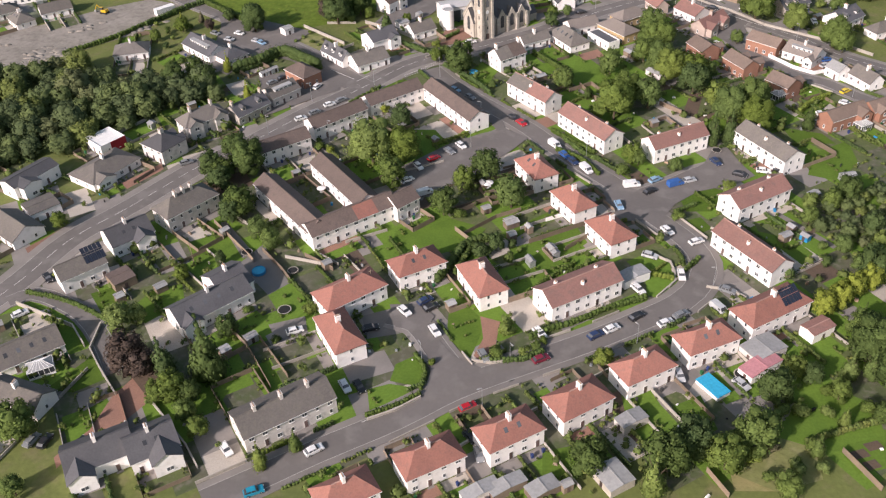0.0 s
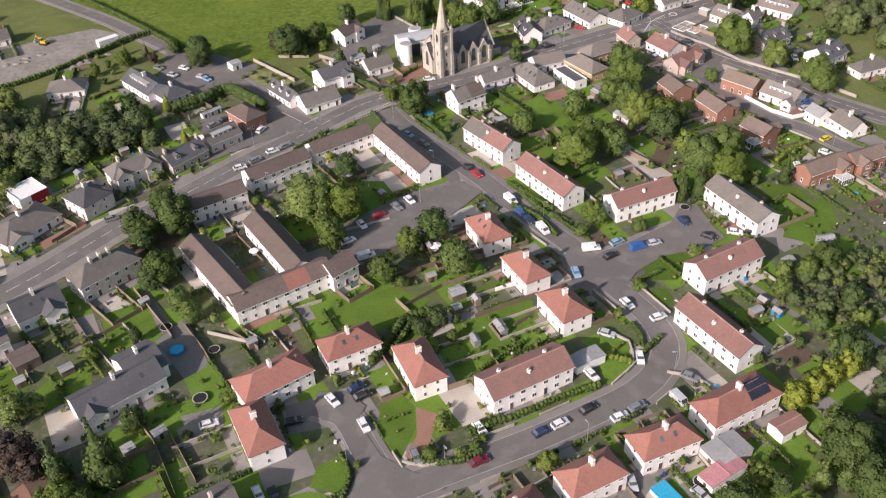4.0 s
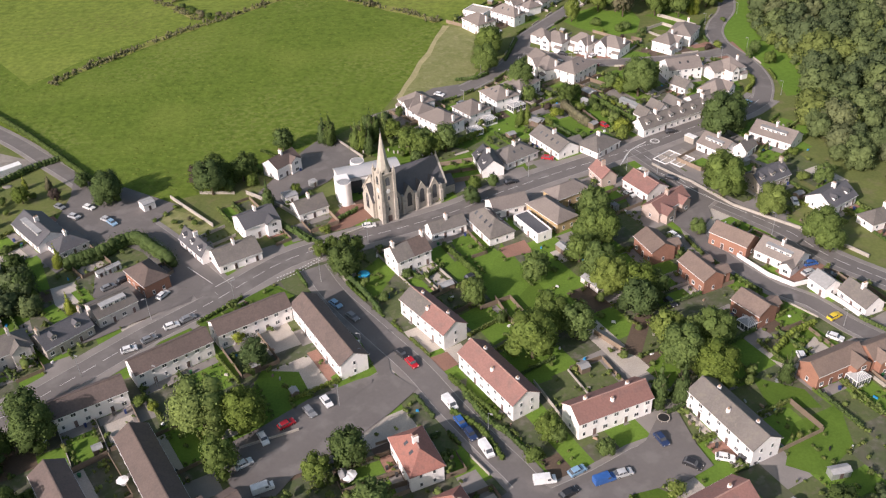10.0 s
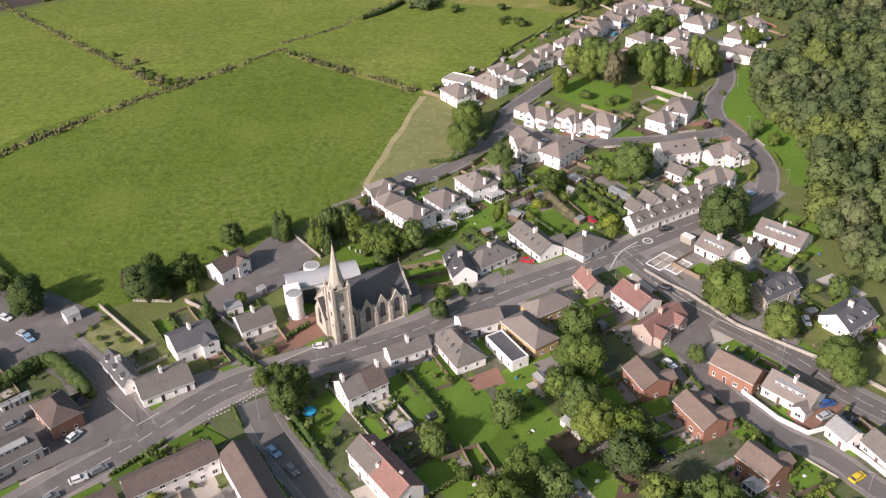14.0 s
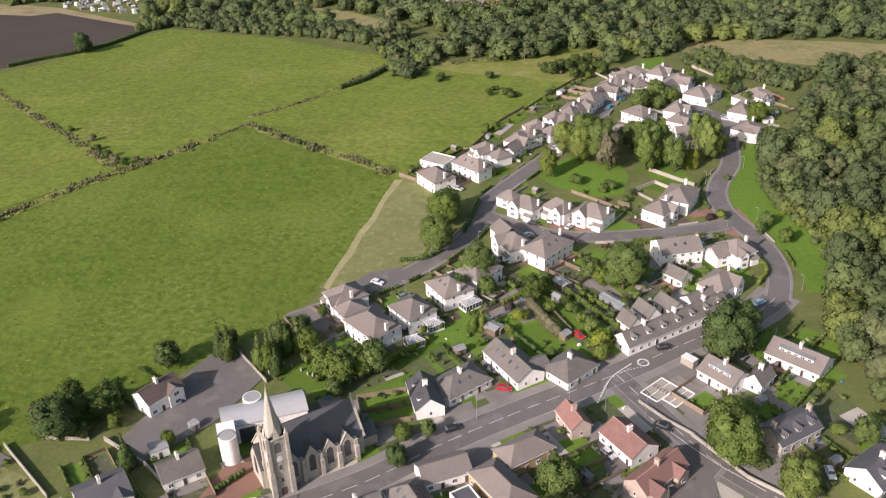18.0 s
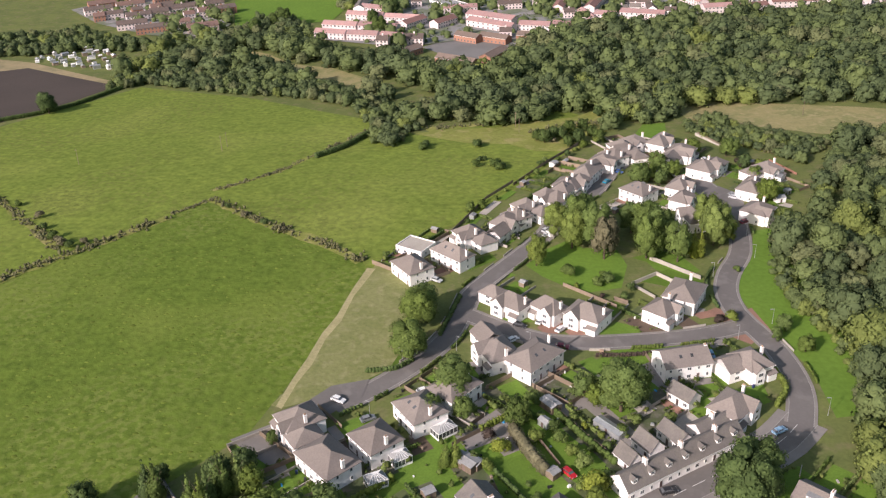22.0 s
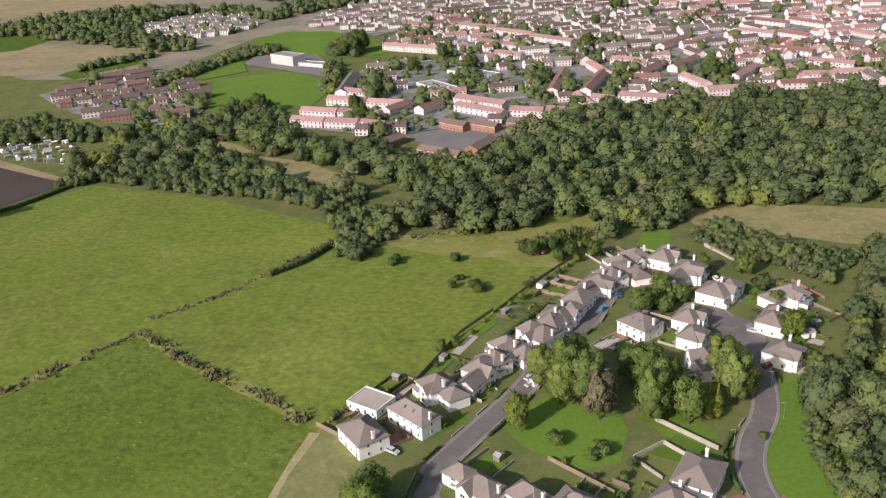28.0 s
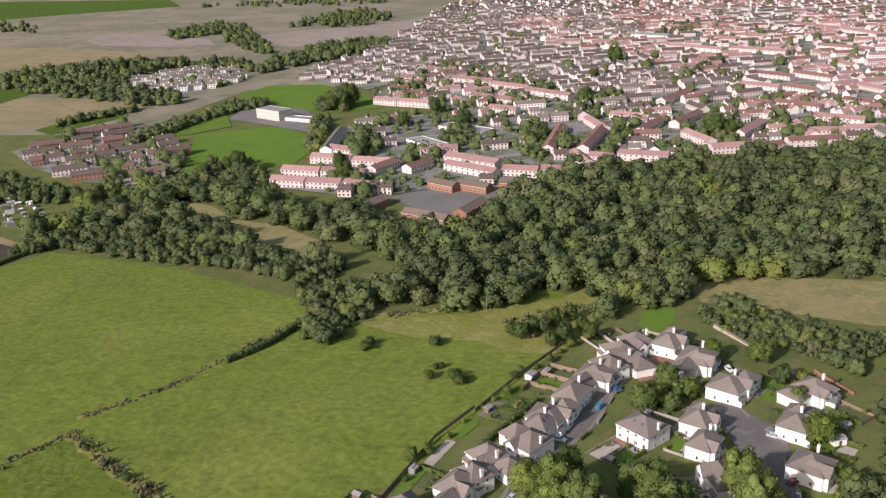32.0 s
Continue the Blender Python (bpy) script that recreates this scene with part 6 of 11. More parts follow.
    me2, _, _, _ = roof_mesh("gable", 4.5, 5.0, 3.2, 5.6, M_SLATE, 0.2)
    part("vestry_roof", me2, pch)


def church_hall(x, y, rot):
    root = empty("church_hall", x, y, rot, "white church hall with curved grey roof and round stair tower", "hall")
    w, d, e = 21.0, 8.0, 6.0
    part("outer_wall", Build().box(-w / 2, -d / 2, -0.3, w / 2, d / 2, e, M_WHITE).mesh("walls"), root)
    b = Build()
    n = 8
    arc = [(-d / 2 - 0.4 + (d + 0.8) * k / n, e + 0.05 + 1.3 * math.sin(math.pi * k / n)) for k in range(n + 1)]
    v = [(s * (w / 2 + 0.3), y0, z0) for s in (-1, 1) for y0, z0 in arc] + [(s * (w / 2 + 0.3), y0, z0 - 0.2) for s in (-1, 1) for y0, z0 in arc]
    m = n + 1
    b.add(v, [(k, m + k, m + k + 1, k + 1) for k in range(n)] + [(2 * m + k + 1, 3 * m + k + 1, 3 * m + k, 2 * m + k) for k in range(n)] + [tuple(range(m)) + tuple(range(3 * m - 1, 2 * m - 1, -1))] + [tuple(range(2 * m - 1, m - 1, -1)) + tuple(range(3 * m, 4 * m))], M_SHEET)
    part("roof", b.mesh("roof"), root, label="curved pale grey sheet roof")
    b = Build()
    b.tube(-w / 2 + 0.5, -d / 2 - 5.2, -0.3, 8.0, 2.2, 2.2, M_WHITE, 24).box(-w / 2 - 1.7, -d / 2 - 5.2, -0.3, -w / 2 + 2.7, -d / 2, 8.0, M_WHITE)
    part("stair_tower", b.mesh("stair_tower"), root, label="white rounded stair tower")
    part("tower_roof", Build().tube(-w / 2 + 0.5, -d / 2 - 5.2, 8.003, 8.1, 1.9, 1.9, M_FLATROOF, 24).mesh("tower_roof"), root)
    b = Build().tube(-2.2, d / 2 + 0.5, -0.3, 7.2, 2.4, 2.4, M_WHITE, 24).tube(-2.2, d / 2 + 0.5, 7.2, 7.3, 2.1, 2.1, M_FLATROOF, 24)
    part("rear_drum", b.mesh("rear_drum"), root)
    part("entrance", Build().box(-w / 2 + 3.6, -d / 2 - 0.08, 0, -w / 2 + 7.6, -d / 2 - 0.003, 4.6, M_GLASS).mesh("entrance"), root, label="dark glazed entrance")
    for k in range(3):
        window(root, Matrix.Translation((-w / 2 + 9.8 + k * 1.8, -d / 2 - 0.003, 3.2)), 1.2, 1.4, M_PVC)


def round_pool(x, y, r):
    root = empty("paddling_pool", x, y, 0, "round blue garden pool on the grass", "pool", "garden pools")
    part("rim", Build().tube(0, 0, 0, 0.8, r, r, M_BLUE, 20, cap=False).tube(0, 0, 0.78, 0.8, r, r * 0.9, M_BLUE, 20, cap=False).mesh("rim"), root)
    part("water", Build().tube(0, 0, 0.3, 0.7, r * 0.95, r * 0.95, M_WATER, 20).mesh("water"), root)


def trampoline(x, y, r):
    root = empty("trampoline", x, y, 0, "round black trampoline on steel legs", "trampoline")
    part("mat", Build().tube(0, 0, 0.78, 0.82, r * 0.85, r * 0.85, M_RUBBER, 20).mesh("mat"), root)
    b = Build()
    for k in range(20):
        a, c = 2 * math.pi * k / 20, 2 * math.pi * (k + 1) / 20
        b.add([(q * math.cos(t), q * math.sin(t), 0.8) for q, t in ((r, a), (r, c), (r * 0.86, c), (r * 0.86, a))], [(0, 1, 2, 3)], M_GRAVEL)
    part("pad", b.mesh("pad"), root)
    for k in range(6):
        a = k * math.pi / 3
        part("leg", Build().tube(r * 0.95 * math.cos(a), r * 0.95 * math.sin(a), 0, 0.8, 0.04, 0.04, M_METAL, 6).mesh("leg"), root)


def pool(x, y, w, d, rot):
    root = empty("swimming_pool", x, y, rot, "rectangular garden pool under a bright blue cover", "pool")
    part("wall", Build().box(-w / 2, -d / 2, 0, w / 2, d / 2, 1.1, M_PVC).mesh("wall"), root)
    part("cover", Build().box(-w / 2 - 0.1, -d / 2 - 0.1, 1.103, w / 2 + 0.1, d / 2 + 0.1, 1.2, M_WATER).mesh("cover"), root)


def patio_table(x, y):
    root = empty("patio_umbrella", x, y, 0, "white garden parasol over a patio table", "parasol")
    part("pole", Build().tube(0, 0, 0, 2.3, 0.03, 0.03, M_METAL, 6).mesh("pole"), root)
    part("canopy", Build().tube(0, 0, 2.1, 2.6, 1.4, 0.05, M_PVC, 8, cap=False).mesh("canopy"), root)
    part("table_top", Build().tube(0, 0, 0.7, 0.75, 0.6, 0.6, M_PVC, 12).mesh("table_top"), root)


def framed_bed(x, y, w, d, rot):
    """A low bed in a white kerb, divided across, with pale gravel and small plants."""
    root = empty("framed_bed", x, y, rot, "gravel display bed framed by white kerbs", "bed", "framed beds", 0.06)
    part("gravel", Build().box(-w / 2, -d / 2, -0.05, w / 2, d / 2, 0.08, M_GRAVEL).mesh("gravel"), root)
    for g in (-1, 1):
        part("kerb", Build().box(-w / 2, g * d / 2 - 0.14, -0.05, w / 2, g * d / 2 + 0.14, 0.3, M_WHITE).mesh("kerb"), root)
        part("kerb", Build().box(g * w / 2 - 0.14, -d / 2 + 0.14, -0.05, g * w / 2 + 0.14, d / 2 - 0.14, 0.3, M_WHITE).mesh("kerb"), root)
    part("kerb", Build().box(-0.1, -d / 2 + 0.14, -0.05, 0.1, d / 2 - 0.14, 0.26, M_WHITE).mesh("kerb"), root)
    for k in range(5):
        part("slab", Build().box(-w / 2 + 0.5 + k * (w - 1.4) / 4, -0.5, 0.083, -w / 2 + 0.9 + k * (w - 1.4) / 4, 0.6, 0.5, M_WALL).mesh("slab"), root)


def container(x, y, w, d, h, rot, m, label):
    root = empty("container", x, y, rot, label, "container", lift=0.05)
    body = Build().box(-w / 2, -d / 2, 0, w / 2, d / 2, h, m)
    for k in range(int(w / 0.6)):
        xx = -w / 2 + 0.3 + k * 0.6
        body.box(xx - 0.1, -d / 2 - 0.04, 0.1, xx + 0.1, -d / 2 - 0.003, h - 0.1, m)
    part("body", body.mesh("body"), root)
    part("lid", Build().box(-w / 2 - 0.05, -d / 2 - 0.05, h + 0.003, w / 2 + 0.05, d / 2 + 0.05, h + 0.1, M_PVC).mesh("lid"), root)
    part("door", Build().box(w / 2 + 0.003, -d / 2 + 0.1, 0.1, w / 2 + 0.06, d / 2 - 0.1, h - 0.1, M_METAL).mesh("door"), root)


def gravestone(x, y, rot):
    ob = new("gravestone", Build().box(-0.4, -0.1, -0.1, 0.4, 0.1, 0.9, M_STONETRIM).box(-0.3, -0.1, 0.9, 0.3, 0.1, 1.1, M_STONETRIM).mesh("gravestone"))
    ob.matrix_basis = pose(x, y, gz(x, y), 0, 0, rot)
    tagged(ob, "small pale gravestone in the churchyard grass", "gravestone", "gravestones")



# ---- ground, roads ----
ground_sheet()
sheet("field", [(-150.0, 417.5), (-108.0, 381.3), (-71.1, 341.2), (-57.8, 346.2), (-41.4, 352.6), (-27.9, 369.7), (-8.5, 386.1), (10.1, 407.3), (18.1, 430.6), (25.3, 454.8), (36.4, 492.2), (43.6, 508.7), (78.2, 541.8), (111.4, 595.7), (148.0, 657.4), (131.2, 688.7), (51.0, 648.8), (22.7, 680.6), (-7.7, 702.0), (-48.7, 732.5), (-127.2, 768.3), (-180.4, 686.4), (-273.3, 600.2), (-364.9, 423.2), (-294.5, 503.0)], M_FIELD, 0.030, "wide green pasture with tussocks", "field")
sheet("field", [(-141.9, 446.3), (-126.4, 474.3), (-88.1, 509.0), (-77.5, 522.2), (-58.2, 538.4), (-48.5, 550.9), (-36.3, 566.4), (-17.1, 547.5), (1.1, 531.4), (17.5, 519.0), (33.6, 503.1), (36.8, 493.2), (43.6, 508.7), (78.2, 541.8), (111.4, 595.7), (148.0, 657.4), (131.2, 688.7), (51.0, 648.8), (22.7, 680.6), (-7.7, 702.0), (-48.7, 732.5), (-127.2, 768.3), (-180.4, 686.4), (-273.3, 600.2)], M_PASTURE, 0.070, "drier olive-green pasture beyond the field hedges, paled as if sunlit", "field")
sheet("ploughed_field", [(-395.9, 883.0), (-244.3, 829.4), (-227.7, 837.0), (-142.7, 777.2), (-159.0, 737.9), (-184.1, 694.5), (-262.2, 622.6)], M_PLOUGH, 0.121, "dark brown freshly ploughed field", "field")
sheet("stubble_field", [(-401.2, 891.7), (-256.9, 857.9), (-226.9, 844.9), (-138.9, 776.8), (-140.7, 771.3), (-225.0, 830.3), (-241.4, 822.8), (-385.4, 865.7)], M_STRAW, 0.124, "strip of pale golden stubble", "field")
sheet("rough_grass", [(38.3, 500.1), (52.7, 489.2), (54.8, 459.0), (46.4, 434.9), (30.6, 422.2), (16.9, 417.5), (14.0, 418.9), (19.9, 431.2), (27.8, 460.7)], M_BANK, 0.127, "pale dry rough grass on a bank", "grass")
sheet("rough_grass", [(190.5, 693.7), (220.9, 696.9), (258.8, 686.1), (287.5, 678.3), (316.6, 666.4), (293.1, 623.0), (249.8, 632.7), (214.9, 652.5), (192.1, 662.9)], M_DRY, 0.130, "dry tan grass at the edge of the woods", "grass")
sheet("rough_grass", [(-21.0, 789.5), (8.0, 773.7), (30.0, 748.0), (22.7, 727.4), (-1.2, 746.2), (-28.0, 772.2)], M_DRY, 0.133, "dry tan grass in a clearing", "grass")
sheet("rough_grass", [(50.0, 669.2), (79.2, 650.6), (100.4, 664.1), (133.2, 673.1), (155.4, 692.9), (148.3, 667.4), (119.7, 646.7), (89.1, 642.3), (58.8, 648.8)], M_ROUGH, 0.136, "rank olive grass at the foot of the pasture", "grass")
sheet("long_grass", [(35.6, 498.0), (38.7, 497.3), (32.4, 477.9), (29.7, 462.6), (25.9, 452.6), (23.2, 438.3), (19.9, 428.9), (17.3, 417.1), (15.5, 418.4), (18.5, 431.9), (21.1, 441.1), (24.2, 455.3), (27.9, 465.8), (31.2, 481.4)], M_HAY, 0.139, "strip of long pale grass along the field edge", "grass")
sheet("rough_grass", [(-90.2, 839.9), (-83.2, 868.2), (-60.8, 852.2), (-39.8, 821.3), (-9.6, 805.5), (17.9, 772.3), (30.6, 739.3), (16.3, 734.9), (-8.6, 760.0), (-35.6, 785.0), (-55.8, 801.2), (-73.8, 805.6)], M_DRY, 0.142, "tan grass of a long clearing in the woods", "grass")
sheet("rough_grass", [(48.3, 652.3), (72.1, 657.1), (100.5, 658.8), (130.3, 670.2), (153.0, 659.9), (140.0, 632.0), (126.0, 616.0), (108.0, 618.0), (96.0, 630.0), (76.0, 633.0), (60.0, 643.0)], M_ROUGH, 0.145, "tan and olive rank grass at the valley edge", "grass")
sheet("bare_earth", [(-260.0, 372.0), (-205.0, 360.0), (-173.2, 362.0), (-162.2, 369.0), (-147.6, 379.0), (-131.7, 386.0), (-112.7, 377.0), (-118.1, 366.5), (-125.7, 350.8), (-141.8, 338.6), (-153.2, 329.2), (-159.8, 316.5), (-173.0, 306.0), (-215.0, 288.0)], M_DIRT, 0.016, "bare earth and rubble of a building site", "earth")
sheet("field", [(-1187.1, 1514.9), (-515.4, 1277.0), (-303.6, 1085.5), (-183.8, 1067.5), (-159.7, 1157.6), (-123.4, 1268.9), (-47.1, 1238.2), (-7.1, 1315.9), (24.8, 1433.0), (96.5, 1631.6), (158.6, 1923.7), (419.4, 2880.1), (-119.9, 4366.1), (-22877.7, 22974.8)], M_MOOR, 0.150, "tan moorland in the distance", "field")
sheet("field", [(-565.7, 1102.6), (-412.5, 1101.8), (-312.5, 1104.5), (-268.4, 1120.7), (-238.9, 1184.4), (-189.0, 1184.1), (-257.0, 1236.6), (-394.7, 1280.6), (-584.8, 1289.4)], M_STRAW, 0.300, "pale golden field in the distance", "field")
sheet("field", [(-907.5, 1547.4), (-480.8, 1464.8), (-450.2, 1494.5), (-393.1, 1540.1), (-294.1, 1568.8), (-438.4, 1662.1), (-604.6, 1729.9), (-1261.8, 2008.6)], M_STRAW, 0.300, "golden stubble field far off", "field")
sheet("field", [(-687.6, 1261.2), (-421.9, 1215.7), (-374.1, 1236.5), (-359.9, 1314.3), (-412.3, 1360.7), (-572.1, 1373.5)], M_LAWN, 0.450, "green pasture far away", "field")
sheet("field", [(-1475.8, 2460.3), (-821.5, 2194.0), (-680.6, 2281.9), (-498.4, 2367.0), (-584.2, 2577.8), (-1062.2, 2709.3), (-1889.9, 3045.3)], M_LAWN, 0.300, "green field towards the skyline", "field")
sheet("field", [(-279.9, 1099.5), (-261.9, 1143.9), (-233.9, 1170.1), (-212.2, 1145.8), (-239.0, 1111.4), (-256.0, 1078.4)], M_LAWN, 0.450, "green paddock by the far road", "field")
sheet("cleared_ground", [(-485.6, 1765.0), (-490.6, 1854.1), (-406.7, 1829.9), (-280.5, 1736.2), (-254.2, 1663.4), (-319.1, 1655.7), (-434.6, 1698.3)], M_EARTHPALE, 0.450, "bare pinkish cleared ground on the moor", "earth")
sheet("cleared_ground", [(-221.1, 1747.5), (-124.8, 1824.2), (-32.0, 1827.8), (59.1, 1977.6), (123.6, 2127.8), (164.1, 2044.1), (61.8, 1782.9), (-33.8, 1629.4), (-94.8, 1597.4), (-163.9, 1627.3)], M_EARTHPALE, 0.300, "bare cleared ground below the plantation", "earth")
sheet("field", [(-125.9, 1058.9), (-70.3, 1080.5), (-52.7, 1077.8), (-28.5, 1044.3), (-18.5, 989.6), (-25.4, 950.3), (-56.7, 941.8), (-53.0, 905.0), (-96.9, 910.2)], M_PLAY, 0.300, "bright green playing field by the town", "field")
sheet("field", [(-130.2, 1244.3), (-103.5, 1292.2), (-47.6, 1288.1), (0.2, 1229.2), (28.0, 1151.9), (-7.1, 1131.9), (-34.3, 1141.6), (-90.0, 1186.3)], M_PLAY, 0.300, "bright green park in the town", "field")
sheet("field", [(-173.6, 1066.0), (-149.1, 1118.4), (-120.7, 1151.0), (-101.3, 1087.6), (-133.4, 1060.0)], M_LAWN, 0.450, "rough grass beside the school", "field")
sheet("car_park", [(-110.9, 1119.4), (-107.6, 1164.6), (-46.7, 1154.2), (-26.1, 1098.6), (-28.2, 1052.5), (-66.1, 1084.3)], M_YARD, 0.600, "grey tarmac yard of the school", "yard")
sheet("field", [(116.0, 1099.0), (170.6, 1097.1), (179.2, 1065.5), (154.1, 1026.9), (119.2, 1059.6)], M_PLAY, 0.300, "green lawns among the flats", "field")
sheet("field", [(116.8, 1007.0), (143.4, 1006.9), (146.4, 966.7), (119.4, 970.5)], M_PLAY, 0.150, "green verge below the flat-roofed works", "field")
sheet("car_park", [(49.5, 859.2), (74.2, 882.7), (103.9, 885.9), (117.1, 857.4), (105.0, 821.1), (88.3, 805.3), (68.2, 829.2)], M_YARD, 0.150, "worn tarmac car park of the brick flats", "car park")
road([(-132.2, 166.2), (-119.2, 185.2), (-109.8, 205.9), (-96.8, 221.4), (-81.5, 241.2), (-72.0, 250.0), (-63.1, 259.3), (-48.6, 274.9), (-32.6, 290.0), (-14.5, 308.7), (4.0, 317.9), (20.2, 324.4), (37.3, 332.9), (52.4, 343.3), (73.1, 355.0), (100.0, 368.9), (120.0, 380.8), (140.1, 392.0), (150.0, 398.5), (158.4, 407.0)], 8.0, "grey tarmac main road with broken centre line", 2.6, (4, 2), None)
road([(101.0, 369.7), (108.3, 354.5), (117.8, 336.4), (127.1, 325.4), (137.1, 313.4), (144.1, 300.4), (155.1, 288.4), (170.9, 273.3)], 6.0, "grey tarmac side road with white centre line", 1.8, (4, 2), None)
road([(-53.2, 113.2), (-43.6, 118.4), (-31.4, 125.2), (-14.7, 133.6), (-2.0, 141.4), (11.2, 147.3), (29.3, 154.7), (44.1, 161.8), (55.9, 168.4), (62.7, 175.8), (65.3, 183.8), (63.8, 192.0), (59.3, 200.7), (54.5, 208.7), (49.3, 220.7), (41.7, 232.0), (33.6, 244.3), (25.0, 258.7), (12.8, 275.4), (1.4, 291.2), (-5.6, 304.6)], 6.4, "grey residential street with parked cars", 1.7, None, None)
road([(-1.2, 147.0), (-5.8, 155.8), (-10.2, 164.1), (-17.0, 167.6)], 6.0, "short grey cul-de-sac", 1.2, None, None)
road([(18.2, 255.6), (7.7, 246.8), (-2.5, 237.5), (-9.5, 227.5), (-12.8, 219.5)], 5.5, "grey lane into the parking court", 1.0, None, None)
road([(52.4, 214.6), (65.2, 220.7), (78.8, 228.3), (84.5, 224.1)], 6.2, "grey spur street", 1.4, None, None)
road([(-264.8, 499.6), (-146.8, 409.4), (-108.4, 375.9), (-72.1, 341.3), (-52.4, 321.5), (-39.5, 306.2), (-29.7, 294.5)], 5.0, "narrow tarmac road along the field", 1.4, None, None)
road([(-117.8, 179.4), (-112.1, 182.4), (-103.3, 178.4), (-95.5, 172.4), (-88.6, 163.6), (-81.7, 151.5)], 4.5, "dark tarmac lane past garden walls", 0.6, None, None)
road([(31.7, 417.2), (42.2, 425.1), (54.1, 437.2), (63.5, 450.6), (68.3, 463.7), (72.4, 477.9), (79.8, 489.3), (88.6, 501.6), (100.7, 519.6), (107.9, 534.7), (115.3, 548.4), (126.9, 563.1), (136.3, 582.7), (145.2, 597.0)], 6.0, "grey estate road", 1.0, None, None)
road([(69.6, 465.3), (79.8, 457.0), (93.2, 448.5), (106.9, 446.3), (126.1, 446.9), (144.0, 449.3), (158.6, 454.1)], 6.0, "grey estate road between white houses", 1.0, None, None)
road([(157.0, 404.6), (160.4, 413.0), (162.6, 421.6), (163.1, 431.1), (162.2, 441.4), (159.6, 451.1), (156.9, 462.0), (157.6, 475.0), (162.1, 487.3), (170.6, 502.6), (176.3, 524.9), (178.3, 547.0), (176.7, 560.0), (174.0, 574.2)], 6.4, "grey loop road beside the green", 0.8, None, None)
road([(118.1, 334.5), (110.0, 324.3), (110.2, 310.8), (116.1, 297.9), (124.0, 285.8), (131.5, 279.9), (138.4, 269.1), (148.6, 257.6)], 5.0, "grey street between brick houses", 1.2, None, None)
road([(30.9, 868.0), (51.8, 885.5), (85.4, 923.7), (123.4, 966.5), (136.1, 1029.7), (167.5, 1067.4), (193.8, 1123.1), (255.7, 1181.0), (345.3, 1209.9)], 6.0, "grey street of the far town", 1.2, None, None)
road([(-239.8, 1274.5), (-168.2, 1305.0), (-152.1, 1345.9), (-111.1, 1410.2), (-55.1, 1526.2)], 6.0, "grey road towards the far town", 1.0, None, None)
road([(-232.2, 989.0), (-189.9, 958.8), (-152.4, 924.0), (-131.0, 907.4), (-120.3, 923.0), (-115.9, 949.4), (-121.7, 1000.3)], 6.0, "grey street of the brown estate", 1.0, None, None)

# ---- lawns and yards ----
sheet("lawn", [(-2.1, 169.9), (1.5, 171.9), (5.3, 166.3), (5.6, 160.1), (2.5, 151.5), (-1.7, 157.5), (-2.7, 162.6)], M_LAWN, 0.045, "mown green garden lawn", "lawn")
sheet("lawn", [(-21.7, 142.8), (-16.3, 144.3), (-9.8, 142.5), (-10.4, 139.6), (-20.3, 134.5), (-21.8, 138.5)], M_LAWN, 0.045, "mown green garden lawn", "lawn")
sheet("lawn", [(-15.1, 150.6), (-10.5, 153.2), (-8.5, 148.4), (-9.5, 143.0), (-16.3, 145.2)], M_LAWN, 0.051, "mown green garden lawn", "lawn")
sheet("lawn", [(49.5, 178.9), (54.8, 183.3), (56.7, 179.6), (55.0, 174.0), (49.9, 169.9), (48.4, 173.3)], M_LAWN, 0.045, "mown green garden lawn", "lawn")
sheet("lawn", [(65.6, 184.9), (70.5, 186.6), (73.0, 182.0), (67.8, 178.9), (64.9, 179.1)], M_LAWN, 0.045, "mown green garden lawn", "lawn")
sheet("lawn", [(-16.6, 203.4), (-5.3, 209.4), (4.1, 201.9), (2.2, 193.0), (-10.1, 192.6), (-15.6, 195.5)], M_LAWN, 0.045, "mown green garden lawn", "lawn")
sheet("lawn", [(14.6, 193.4), (24.2, 196.6), (29.0, 185.0), (22.3, 178.4), (17.6, 183.4)], M_LAWN, 0.045, "mown green garden lawn", "lawn")
sheet("lawn", [(24.5, 199.2), (34.3, 202.4), (36.3, 194.4), (29.4, 188.6), (25.3, 192.6)], M_LAWN, 0.051, "mown green garden lawn", "lawn")
sheet("lawn", [(-97.0, 146.9), (-90.4, 155.8), (-89.2, 158.7), (-83.2, 149.8), (-90.0, 145.6)], M_LAWN, 0.045, "mown green garden lawn", "lawn")
sheet("lawn", [(-90.5, 135.4), (-81.4, 143.4), (-79.5, 139.0), (-85.1, 134.3), (-89.3, 133.7)], M_LAWN, 0.045, "mown green garden lawn", "lawn")
sheet("lawn", [(-75.7, 202.2), (-68.3, 205.7), (-62.9, 193.6), (-71.1, 191.7)], M_LAWN, 0.045, "mown green garden lawn", "lawn")
sheet("lawn", [(-70.2, 208.6), (-66.3, 209.7), (-59.4, 195.9), (-62.9, 193.6)], M_LAWN, 0.051, "mown green garden lawn", "lawn")
sheet("lawn", [(-96.7, 181.4), (-89.3, 184.5), (-85.6, 176.2), (-91.4, 173.3)], M_LAWN, 0.045, "mown green garden lawn", "lawn")
sheet("lawn", [(-59.2, 146.6), (-54.5, 153.8), (-49.8, 149.8), (-47.8, 146.0), (-53.9, 142.8), (-55.5, 137.7)], M_LAWN, 0.045, "mown green garden lawn", "lawn")
sheet("lawn", [(-14.4, 260.3), (-4.9, 259.4), (0.4, 248.1), (-9.6, 240.4), (-17.7, 246.2)], M_LAWN, 0.045, "mown green garden lawn", "lawn")
